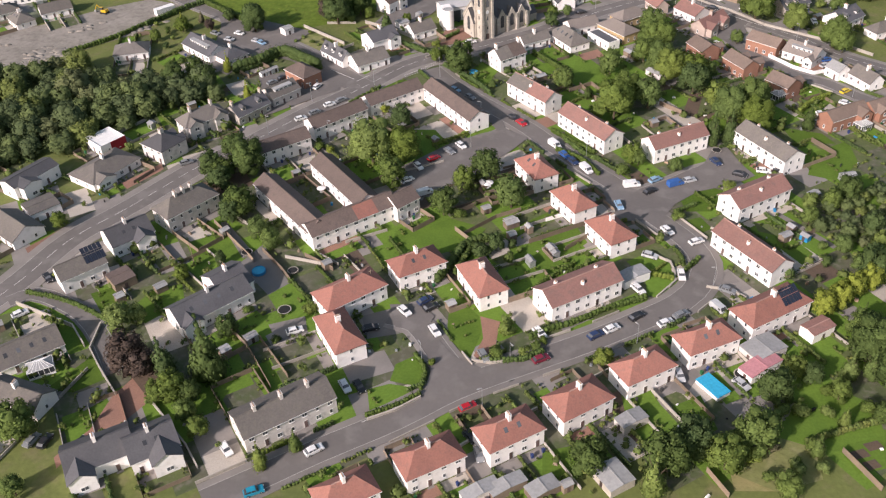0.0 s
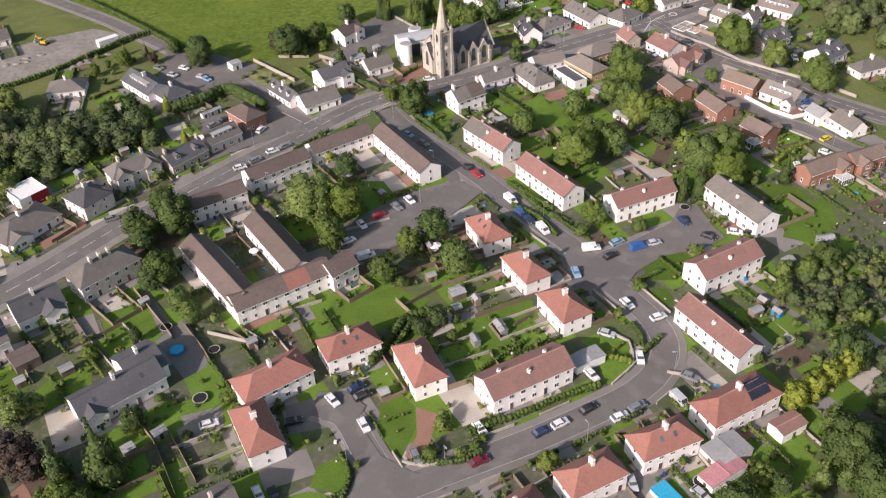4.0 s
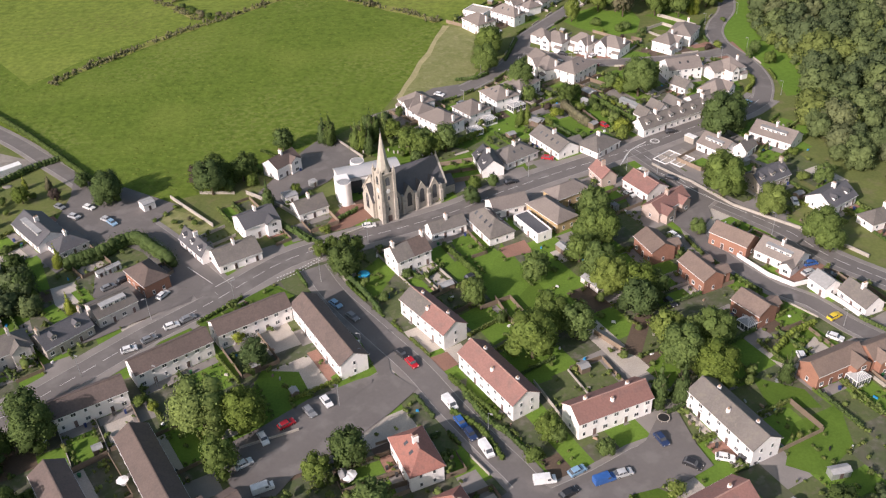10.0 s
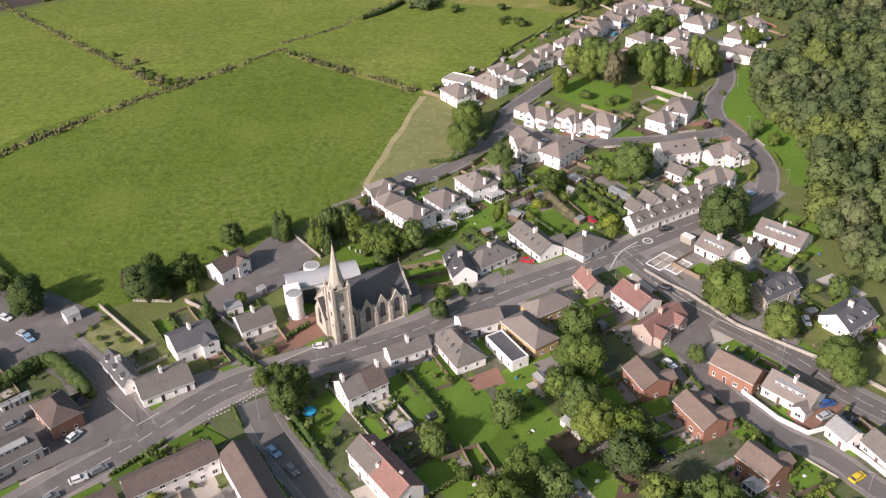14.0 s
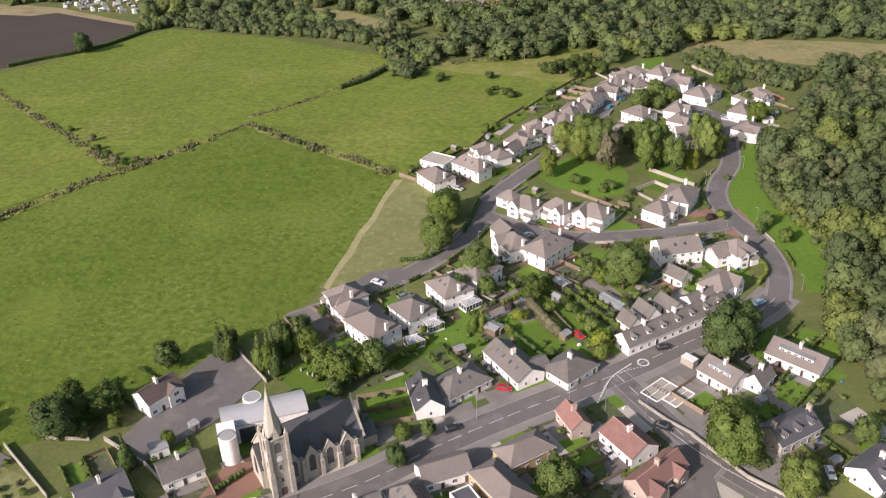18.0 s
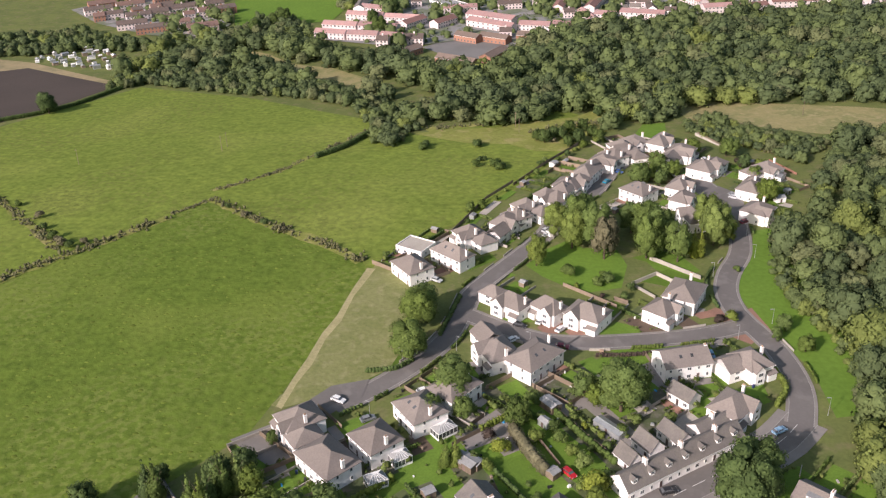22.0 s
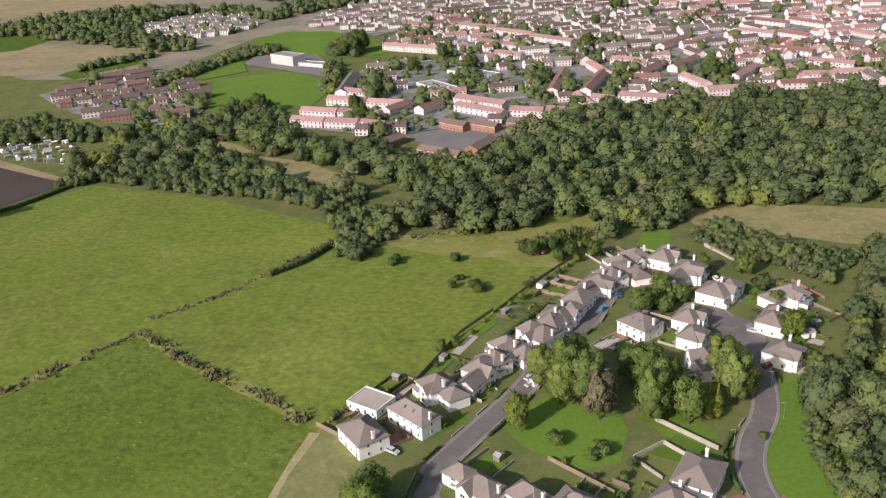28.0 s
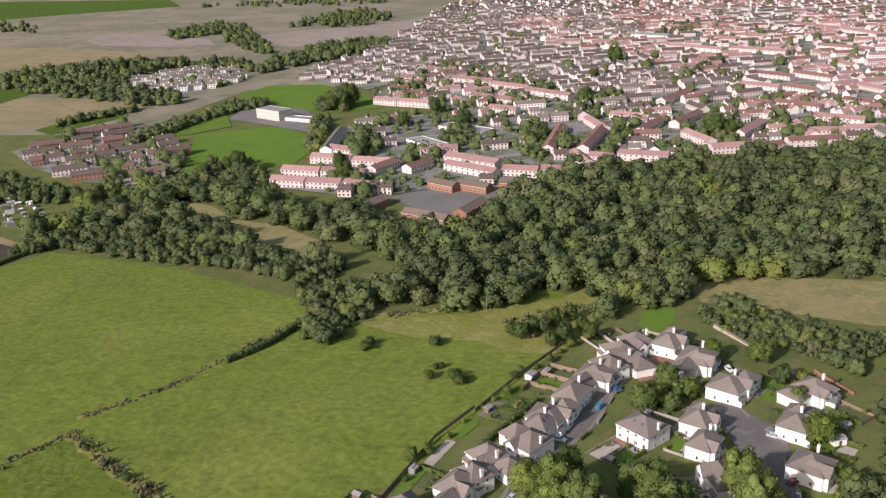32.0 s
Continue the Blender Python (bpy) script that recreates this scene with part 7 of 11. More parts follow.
sheet("lawn", [(-10.5, 245.6), (-17.6, 239.4), (-24.9, 243.3), (-28.9, 250.6), (-19.8, 253.4)], M_LAWN, 0.051, "mown green garden lawn", "lawn")
sheet("lawn", [(3.4, 256.9), (10.3, 263.8), (15.3, 259.5), (14.4, 254.1), (7.8, 249.3)], M_LAWN, 0.045, "mown green garden lawn", "lawn")
sheet("lawn", [(-21.1, 294.3), (-15.0, 296.4), (-11.8, 293.4), (-16.5, 290.3)], M_LAWN, 0.045, "mown green garden lawn", "lawn")
sheet("lawn", [(37.7, 255.7), (36.6, 246.8), (41.9, 239.5), (45.2, 243.7)], M_LAWN, 0.045, "mown green garden lawn", "lawn")
sheet("lawn", [(65.7, 215.6), (74.9, 219.4), (80.6, 215.9), (73.3, 206.5), (66.2, 207.0)], M_LAWN, 0.045, "mown green garden lawn", "lawn")
sheet("lawn", [(61.9, 201.8), (69.5, 204.0), (71.3, 198.5), (63.2, 193.8)], M_LAWN, 0.045, "mown green garden lawn", "lawn")
sheet("lawn", [(82.7, 200.3), (95.1, 204.8), (96.5, 199.3), (88.4, 193.3)], M_LAWN, 0.045, "mown green garden lawn", "lawn")
sheet("lawn", [(112.0, 235.4), (124.5, 241.1), (123.0, 228.0), (113.1, 219.4), (106.0, 223.0)], M_LAWN, 0.045, "mown green garden lawn", "lawn")
sheet("lawn", [(87.7, 201.3), (91.4, 193.1), (94.8, 185.4), (90.4, 180.9), (86.8, 188.4)], M_LAWN, 0.051, "mown green garden lawn", "lawn")
sheet("lawn", [(16.6, 122.9), (22.7, 124.1), (26.6, 118.0), (20.3, 114.0), (16.0, 117.0)], M_LAWN, 0.045, "mown green garden lawn", "lawn")
sheet("lawn", [(35.8, 137.9), (42.4, 139.3), (46.1, 127.6), (38.1, 123.3), (35.6, 129.7)], M_LAWN, 0.045, "mown green garden lawn", "lawn")
sheet("lawn", [(46.3, 134.0), (53.2, 137.0), (54.5, 127.1), (47.4, 122.9)], M_LAWN, 0.045, "mown green garden lawn", "lawn")
sheet("lawn", [(71.9, 132.7), (83.3, 137.1), (91.1, 131.6), (87.4, 122.4), (77.1, 119.9), (68.9, 123.3)], M_LAWN, 0.045, "mown green garden lawn", "lawn")
sheet("lawn", [(77.6, 121.4), (89.5, 125.3), (85.4, 115.1), (79.5, 114.0)], M_LAWN, 0.051, "mown green garden lawn", "lawn")
sheet("lawn", [(69.0, 127.8), (73.6, 134.7), (83.5, 138.3), (89.5, 131.4), (88.8, 123.7), (78.6, 121.3)], M_LAWN, 0.063, "mown green garden lawn", "lawn")
hedge([(50.0, 121.5), (57.0, 124.0), (64.0, 127.5), (70.0, 131.0)], 2.4, 2.6, None, "overgrown green garden hedge between plots")
sheet("rough_grass", [(54.1, 116.6), (63.3, 120.6), (69.2, 117.3), (62.5, 110.6), (53.7, 111.1)], M_DRY, 0.051, "dry pale grass", "grass")
sheet("lawn", [(12.4, 200.1), (32.0, 212.7), (34.5, 208.5), (23.2, 203.3), (15.0, 196.3)], M_LAWN, 0.057, "mown green garden lawn", "lawn")
sheet("lawn", [(2.1, 292.9), (13.3, 308.5), (18.6, 300.5), (13.9, 289.3), (5.8, 287.1)], M_LAWN, 0.045, "mown green garden lawn", "lawn")
sheet("lawn", [(43.4, 290.0), (50.2, 313.8), (58.7, 294.7), (55.4, 278.4), (47.7, 281.5)], M_LAWN, 0.045, "mown green garden lawn", "lawn")
sheet("lawn", [(32.3, 302.5), (41.1, 308.0), (48.8, 295.4), (41.6, 287.4)], M_LAWN, 0.051, "mown green garden lawn", "lawn")
sheet("lawn", [(39.5, 276.8), (50.9, 281.3), (54.1, 273.3), (45.0, 266.5)], M_LAWN, 0.051, "mown green garden lawn", "lawn")
sheet("lawn", [(82.1, 254.9), (94.0, 268.2), (95.2, 261.0), (86.4, 248.1)], M_LAWN, 0.045, "mown green garden lawn", "lawn")
sheet("lawn", [(107.2, 251.2), (118.3, 246.2), (120.3, 239.9), (108.1, 240.6)], M_LAWN, 0.051, "mown green garden lawn", "lawn")
sheet("lawn", [(113.5, 257.5), (126.1, 268.6), (128.2, 266.0), (117.0, 255.0)], M_LAWN, 0.045, "mown green garden lawn", "lawn")
sheet("lawn", [(108.3, 210.1), (116.7, 212.8), (123.0, 207.7), (117.2, 201.9)], M_LAWN, 0.045, "mown green garden lawn", "lawn")
sheet("lawn", [(36.0, 311.6), (45.1, 317.4), (49.7, 307.4), (42.5, 301.8)], M_LAWN, 0.057, "mown green garden lawn", "lawn")
sheet("lawn", [(33.6, 323.6), (41.7, 327.1), (44.5, 312.9), (36.8, 310.9)], M_LAWN, 0.051, "mown green garden lawn", "lawn")
sheet("lawn", [(-94.9, 283.1), (-89.4, 288.0), (-85.3, 290.5), (-82.6, 284.9), (-88.8, 277.5)], M_LAWN, 0.045, "mown green garden lawn", "lawn")
sheet("lawn", [(38.0, 369.6), (48.6, 375.3), (49.6, 357.9), (41.1, 346.5)], M_LAWN, 0.045, "mown green garden lawn", "lawn")
sheet("lawn", [(52.7, 359.7), (61.2, 365.4), (62.6, 358.9), (54.2, 353.4)], M_LAWN, 0.045, "mown green garden lawn", "lawn")
sheet("lawn", [(72.3, 373.2), (81.8, 374.6), (81.6, 365.7), (75.3, 364.1)], M_LAWN, 0.045, "mown green garden lawn", "lawn")
sheet("lawn", [(20.6, 396.9), (31.3, 399.6), (35.3, 386.5), (26.9, 382.4)], M_LAWN, 0.045, "mown green garden lawn", "lawn")
sheet("lawn", [(34.6, 377.1), (49.0, 389.0), (53.0, 384.9), (41.6, 374.4)], M_LAWN, 0.051, "mown green garden lawn", "lawn")
sheet("lawn", [(30.3, 364.6), (41.8, 370.8), (46.6, 359.5), (35.7, 351.7)], M_LAWN, 0.051, "mown green garden lawn", "lawn")
sheet("lawn", [(73.2, 391.8), (85.0, 396.7), (88.9, 375.8), (78.0, 373.9)], M_LAWN, 0.051, "mown green garden lawn", "lawn")
sheet("lawn", [(6.6, 374.7), (17.9, 381.5), (25.4, 369.3), (14.1, 365.3)], M_LAWN, 0.045, "mown green garden lawn", "lawn")
sheet("lawn", [(38.3, 435.1), (42.0, 442.3), (48.0, 443.5), (51.6, 438.8), (46.8, 431.8), (41.2, 429.3)], M_LAWN, 0.045, "mown green garden lawn", "lawn")
sheet("lawn", [(31.1, 422.9), (37.4, 425.4), (36.3, 418.8), (32.4, 418.2)], M_LAWN, 0.045, "mown green garden lawn", "lawn")
sheet("lawn", [(74.7, 463.3), (87.4, 462.7), (91.6, 459.1), (83.4, 457.8)], M_PLAY, 0.045, "bright mown grass verge", "lawn")
sheet("lawn", [(71.4, 474.3), (69.7, 481.9), (72.8, 487.7), (74.3, 477.8), (74.9, 468.6)], M_LAWN, 0.045, "mown green garden lawn", "lawn")
sheet("lawn", [(70.2, 500.4), (80.7, 506.5), (82.5, 501.9), (72.0, 493.9)], M_LAWN, 0.045, "mown green garden lawn", "lawn")
sheet("lawn", [(92.3, 497.0), (101.8, 509.9), (126.6, 508.4), (128.2, 494.9), (123.3, 479.1), (109.4, 476.0), (97.4, 488.4)], M_PLAY, 0.045, "bright mown grass verge", "lawn")
sheet("lawn", [(135.0, 498.9), (148.1, 502.5), (152.8, 489.4), (146.9, 485.6), (137.4, 491.1)], M_PLAY, 0.045, "bright mown grass verge", "lawn")
sheet("lawn", [(111.2, 451.5), (117.6, 457.8), (124.0, 454.1), (124.5, 447.7), (113.8, 446.6)], M_LAWN, 0.045, "mown green garden lawn", "lawn")
sheet("lawn", [(161.3, 484.8), (167.6, 492.7), (174.9, 503.2), (181.0, 520.0), (200.0, 526.0), (193.0, 505.0), (187.0, 486.0), (188.0, 466.0), (190.0, 446.0), (190.0, 424.0), (183.0, 409.0), (167.5, 407.1), (169.1, 427.8), (165.5, 445.7), (160.6, 469.6)], M_PLAY, 0.045, "bright mown grass verge", "lawn")
sheet("lawn", [(144.3, 420.7), (153.0, 423.0), (152.8, 417.7), (146.6, 412.9)], M_PLAY, 0.045, "bright mown grass verge", "lawn")
sheet("lawn", [(74.1, 489.3), (82.3, 494.4), (88.6, 490.0), (77.3, 483.9)], M_LAWN, 0.051, "mown green garden lawn", "lawn")
sheet("lawn", [(99.9, 508.3), (111.3, 517.4), (120.0, 495.3), (110.4, 484.8), (102.1, 496.2)], M_PLAY, 0.051, "bright mown grass verge", "lawn")
sheet("lawn", [(129.2, 483.9), (141.9, 491.3), (152.3, 482.7), (145.7, 475.5)], M_LAWN, 0.051, "mown green garden lawn", "lawn")
sheet("lawn", [(130.9, 500.5), (142.1, 505.9), (150.6, 499.4), (139.4, 494.2)], M_LAWN, 0.051, "mown green garden lawn", "lawn")
sheet("lawn", [(152.5, 597.9), (161.7, 609.0), (161.3, 597.2), (154.6, 592.1)], M_LAWN, 0.045, "mown green garden lawn", "lawn")
sheet("lawn", [(193.4, 550.1), (202.6, 553.8), (201.3, 545.3), (192.4, 541.8)], M_LAWN, 0.045, "mown green garden lawn", "lawn")
sheet("lawn", [(159.0, 632.7), (171.8, 640.3), (174.0, 631.5), (163.1, 621.5)], M_LAWN, 0.045, "mown green garden lawn", "lawn")
sheet("lawn", [(187.5, 559.7), (200.4, 566.1), (203.0, 555.4), (192.2, 549.4)], M_LAWN, 0.051, "mown green garden lawn", "lawn")
sheet("lawn", [(-44.5, 271.4), (-43.2, 273.2), (-36.4, 278.4), (-35.0, 276.4)], M_LAWN, 0.3, "mown grass verge before the terrace", "lawn")
sheet("lawn", [(-35.0, 280.0), (-24.1, 289.0), (-22.4, 287.2), (-33.0, 278.2)], M_LAWN, 0.3, "mown grass verge before the terrace", "lawn")
sheet("lawn", [(-24.1, 290.1), (-17.4, 296.4), (-9.6, 291.0), (-12.0, 288.4), (-19.6, 286.0)], M_LAWN, 0.31, "mown grass corner before the terrace", "lawn")
sheet("driveway", [(-88.2, 126.5), (-82.6, 134.1), (-80.3, 144.2), (-77.1, 149.4), (-71.2, 142.0), (-76.0, 135.4), (-84.4, 127.9), (-86.6, 123.4)], M_MONO, 0.051, "red block paved driveway", "driveway")
sheet("driveway", [(5.6, 166.2), (10.4, 163.9), (8.4, 154.0), (4.8, 150.4), (3.3, 152.4), (5.9, 158.1)], M_MONO, 0.051, "red block paved driveway", "driveway")
sheet("driveway", [(-103.0, 234.8), (-93.1, 245.5), (-91.4, 242.0), (-100.3, 231.4)], M_MONO, 0.045, "red block paved driveway", "driveway")
sheet("driveway", [(-121.7, 202.8), (-114.1, 211.7), (-110.9, 209.6), (-118.1, 197.4)], M_MONO, 0.045, "red block paved driveway", "driveway")
sheet("driveway", [(-4.0, 328.0), (-0.0, 338.5), (6.5, 339.8), (11.6, 332.1), (3.6, 325.7), (-1.8, 323.7)], M_MONO, 0.045, "red block paved driveway", "driveway")
sheet("driveway", [(49.1, 310.6), (57.3, 314.8), (59.3, 308.3), (51.3, 305.7)], M_MONO, 0.051, "red block paved driveway", "driveway")
sheet("driveway", [(90.2, 229.9), (97.3, 231.4), (99.9, 226.6), (92.3, 225.2)], M_MONO, 0.045, "red block paved driveway", "driveway")
sheet("driveway", [(28.3, 262.8), (32.8, 264.9), (35.7, 260.0), (31.1, 256.9)], M_MONO, 0.045, "red block paved driveway", "driveway")
sheet("driveway", [(126.6, 294.2), (137.2, 300.9), (142.2, 296.1), (129.1, 286.9)], M_MONO, 0.045, "red block paved driveway", "driveway")
sheet("driveway", [(151.2, 456.1), (162.6, 464.1), (164.5, 450.5), (156.0, 443.0), (150.6, 448.0)], M_MONO, 0.051, "red block paved driveway", "driveway")
sheet("driveway", [(59.0, 494.6), (66.1, 500.7), (69.1, 496.2), (62.0, 490.3)], M_MONO, 0.045, "red block paved driveway", "driveway")
sheet("driveway", [(92.2, 455.7), (99.9, 460.4), (101.1, 455.3), (94.4, 451.7)], M_MONO, 0.045, "red block paved driveway", "driveway")
sheet("driveway", [(148.4, 600.6), (161.3, 611.7), (164.7, 603.2), (151.3, 588.9)], M_MONO, 0.051, "red block paved driveway", "driveway")
sheet("driveway", [(142.8, 461.6), (155.4, 464.5), (156.2, 461.0), (144.6, 458.1)], M_MONO, 0.045, "red block paved driveway", "driveway")
sheet("yard", [(-47.4, 166.3), (-38.5, 168.9), (-37.1, 162.6), (-44.4, 160.0)], M_PAVE, 0.045, "grey paved yard", "yard")
sheet("yard", [(-31.7, 128.4), (-24.5, 131.2), (-21.9, 128.7), (-30.0, 123.7)], M_PAVE, 0.045, "grey paved yard", "yard")
sheet("yard", [(-25.8, 141.3), (-21.4, 142.8), (-20.3, 134.2), (-22.8, 133.5)], M_PAVE, 0.051, "grey paved yard", "yard")
sheet("yard", [(22.0, 138.7), (24.8, 140.3), (27.5, 132.5), (23.6, 131.1)], M_PAVE, 0.045, "grey paved yard", "yard")
sheet("yard", [(64.6, 177.9), (71.0, 179.8), (72.6, 175.1), (65.2, 174.5)], M_PAVE, 0.051, "grey paved yard", "yard")
sheet("yard", [(-24.1, 168.1), (-15.7, 170.8), (-14.0, 161.2), (-22.3, 159.7)], M_PAVE, 0.045, "grey paved yard", "yard")
sheet("yard", [(-67.7, 211.2), (-66.2, 211.9), (-55.4, 195.7), (-58.3, 193.8)], M_PAVE, 0.057, "grey paved yard", "yard")
sheet("yard", [(-28.6, 152.3), (-18.0, 155.5), (-15.1, 148.7), (-25.4, 144.8)], M_PAVE, 0.045, "grey paved yard", "yard")
sheet("yard", [(46.8, 139.1), (51.9, 147.7), (54.9, 143.9), (50.1, 137.2)], M_PAVE, 0.045, "grey paved yard", "yard")
sheet("yard", [(-7.2, 318.2), (3.0, 325.3), (5.1, 321.3), (-3.5, 314.2)], M_PAVE, 0.051, "grey paved yard", "yard")
sheet("yard", [(-18.1, 326.5), (-10.6, 330.1), (-7.6, 320.7), (-13.5, 318.5)], M_PAVE, 0.045, "grey paved yard", "yard")
sheet("yard", [(5.4, 404.5), (15.8, 410.9), (24.2, 396.7), (17.3, 393.9)], M_PAVE, 0.051, "grey paved yard", "yard")
sheet("yard", [(52.4, 357.2), (61.0, 360.0), (62.3, 354.7), (55.2, 352.0)], M_PAVE, 0.051, "grey paved yard", "yard")
sheet("yard", [(64.0, 363.1), (71.5, 366.1), (74.0, 360.5), (66.6, 357.6)], M_PAVE, 0.057, "grey paved yard", "yard")
sheet("lawn", [(-86.0, 172.0), (-80.0, 182.0), (-72.9, 184.0), (-70.6, 176.5), (-78.9, 168.7)], M_LAWN, 0.045, "mown green garden lawn", "lawn")
sheet("yard", [(-59.1, 191.4), (-53.5, 200.1), (-44.0, 182.3), (-49.1, 177.8)], M_YARD, 0.045, "dark tarmac garden yard", "yard")
sheet("car_park", [(-17.5, 236.1), (-11.3, 240.5), (-1.4, 249.0), (9.9, 255.2), (18.0, 258.2), (25.3, 251.4), (19.2, 243.8), (12.5, 236.9), (8.6, 228.2), (3.4, 227.4), (-1.8, 225.3), (-5.3, 219.5), (-13.7, 219.6), (-18.1, 226.6)], M_ROAD, 0.257, "grey tarmac parking area", "car park")
sheet("car_park", [(-17.2, 171.9), (-10.0, 171.5), (-5.7, 166.9), (-8.5, 160.9), (-15.5, 163.4)], M_ROAD, 0.251, "grey tarmac parking area", "car park")
sheet("car_park", [(-29.0, 348.5), (-16.4, 379.0), (-8.9, 390.9), (3.9, 372.6), (-6.0, 354.5), (-13.2, 347.2), (-23.5, 336.7)], M_ROAD, 0.251, "grey tarmac parking area", "car park")
sheet("car_park", [(-70.6, 287.8), (-59.1, 291.3), (-50.9, 297.2), (-39.1, 296.6), (-38.8, 290.3), (-48.4, 284.8), (-60.4, 275.8), (-64.8, 273.3)], M_ROAD, 0.245, "grey tarmac parking area", "car park")
sheet("car_park", [(-85.0, 353.1), (-76.0, 356.3), (-54.2, 342.9), (-60.4, 332.4), (-72.8, 329.9)], M_ROAD, 0.245, "grey tarmac parking area", "car park")
sheet("car_park", [(103.4, 336.0), (116.3, 341.1), (116.7, 329.6), (107.4, 324.7), (101.6, 327.7)], M_ROAD, 0.245, "grey tarmac parking area", "car park")
sheet("car_park", [(22.1, 417.8), (30.2, 427.2), (41.0, 430.0), (39.5, 421.7), (31.2, 414.2), (24.8, 408.5)], M_ROAD, 0.257, "grey tarmac parking area", "car park")
sheet("car_park", [(91.3, 342.6), (98.6, 345.2), (101.8, 336.1), (92.5, 331.0)], M_ROAD, 0.251, "grey tarmac parking area", "car park")
sheet("car_park", [(-48.5, 316.3), (-37.1, 307.5), (-31.5, 295.2), (-37.5, 291.4), (-45.5, 302.1)], M_ROAD, 0.251, "grey tarmac parking area", "car park")
sheet("car_park", [(180.2, 565.6), (186.7, 555.5), (184.4, 540.7), (177.5, 540.1), (174.5, 552.1)], M_ROAD, 0.245, "grey tarmac parking area", "car park")
sheet("car_park", [(-8.7, 140.3), (-6.9, 147.4), (-8.2, 156.9), (-5.1, 158.7), (-1.8, 152.7), (4.7, 148.2), (8.6, 146.5), (-2.0, 140.9), (-5.9, 138.1)], M_ROAD, 0.257, "grey tarmac parking area", "car park")
sheet("car_park", [(49.7, 222.8), (56.2, 217.2), (64.8, 222.6), (66.1, 217.1), (57.7, 208.4), (58.2, 199.4), (54.5, 204.2), (50.8, 214.7)], M_ROAD, 0.251, "grey tarmac parking area", "car park")
sheet("car_park", [(8.8, 273.7), (17.8, 263.1), (19.0, 253.7), (9.5, 246.7), (4.9, 247.1), (15.5, 256.9)], M_ROAD, 0.251, "grey tarmac parking area", "car park")
sheet("car_park", [(47.5, 220.6), (55.6, 218.5), (68.1, 224.8), (77.3, 231.6), (81.6, 239.1), (86.6, 239.8), (88.3, 230.0), (90.5, 223.6), (83.8, 219.6), (71.7, 216.5), (63.8, 210.7), (58.4, 203.0), (45.3, 203.6), (42.7, 216.6)], M_ROAD, 0.257, "grey tarmac parking area", "car park")
sheet("car_park", [(101.5, 326.8), (111.2, 336.9), (117.1, 334.5), (116.6, 323.8), (108.5, 311.0), (104.4, 319.6)], M_ROAD, 0.257, "grey tarmac parking area", "car park")
sheet("yard", [(14.8, 315.1), (29.2, 324.8), (48.0, 333.9), (64.0, 343.9), (67.4, 340.5), (51.2, 326.5), (32.5, 314.4), (18.6, 303.5)], M_PAVE, 0.069, "grey paved yard", "yard")
sheet("yard", [(104.9, 375.7), (124.5, 379.4), (127.5, 365.5), (113.9, 356.5), (104.8, 363.2)], M_PAVE, 0.051, "grey paved yard", "yard")
sheet("garden_bed", [(77.6, 262.1), (83.4, 276.5), (88.2, 276.7), (81.7, 259.9)], M_SOIL, 0.063, "bare brown garden soil", "garden")
sheet("lawn", [(53.0, 286.6), (58.7, 294.7), (61.8, 286.0), (56.9, 278.3)], M_LAWN, 0.057, "mown green garden lawn", "lawn")
sheet("car_park", [(-96.8, 367.4), (-84.2, 358.4), (-58.0, 324.4), (-42.8, 303.8), (-40.7, 288.7), (-48.6, 289.6), (-48.4, 302.0), (-59.0, 315.7), (-73.8, 325.4), (-72.8, 334.6), (-92.4, 349.1)], M_ROAD, 0.257, "grey tarmac parking area", "car park")
sheet("car_park", [(-70.3, 304.2), (-54.5, 308.5), (-46.0, 298.8), (-44.1, 288.9), (-52.3, 288.9), (-67.7, 293.9)], M_ROAD, 0.263, "grey tarmac parking area", "car park")
sheet("car_park", [(-91.9, 316.4), (-93.0, 350.9), (-84.2, 346.8), (-71.3, 334.5), (-70.4, 322.8), (-77.8, 316.9), (-82.4, 306.2)], M_ROAD, 0.251, "grey tarmac parking area", "car park")
sheet("rough_grass", [(-62.8, 330.8), (-57.4, 341.3), (-45.8, 335.3), (-39.4, 327.7), (-47.8, 324.9), (-58.0, 324.4)], M_BANK, 0.051, "rank weeds on an empty plot", "grass")
sheet("lawn", [(160.1, 640.7), (167.1, 656.6), (179.1, 659.2), (176.5, 643.3), (164.6, 633.5)], M_PLAY, 0.051, "bright mown grass verge", "lawn")
sheet("driveway", [(150.8, 594.8), (155.7, 608.2), (163.3, 612.3), (167.1, 604.5), (157.6, 591.6)], M_MONO, 0.057, "red block paved driveway", "driveway")
sheet("car_park", [(168.3, 564.5), (176.0, 570.7), (180.1, 555.1), (178.5, 541.4), (170.4, 541.9)], M_ROAD, 0.251, "grey tarmac parking area", "car park")
sheet("lawn", [(149.7, 600.3), (153.4, 611.3), (157.9, 608.1), (151.8, 594.7)], M_PLAY, 0.063, "bright mown grass verge", "lawn")
sheet("bare_earth", [(106.6, 359.0), (117.8, 368.5), (123.2, 361.3), (112.5, 353.7)], M_DIRT, 0.057, "bare disturbed earth", "earth")

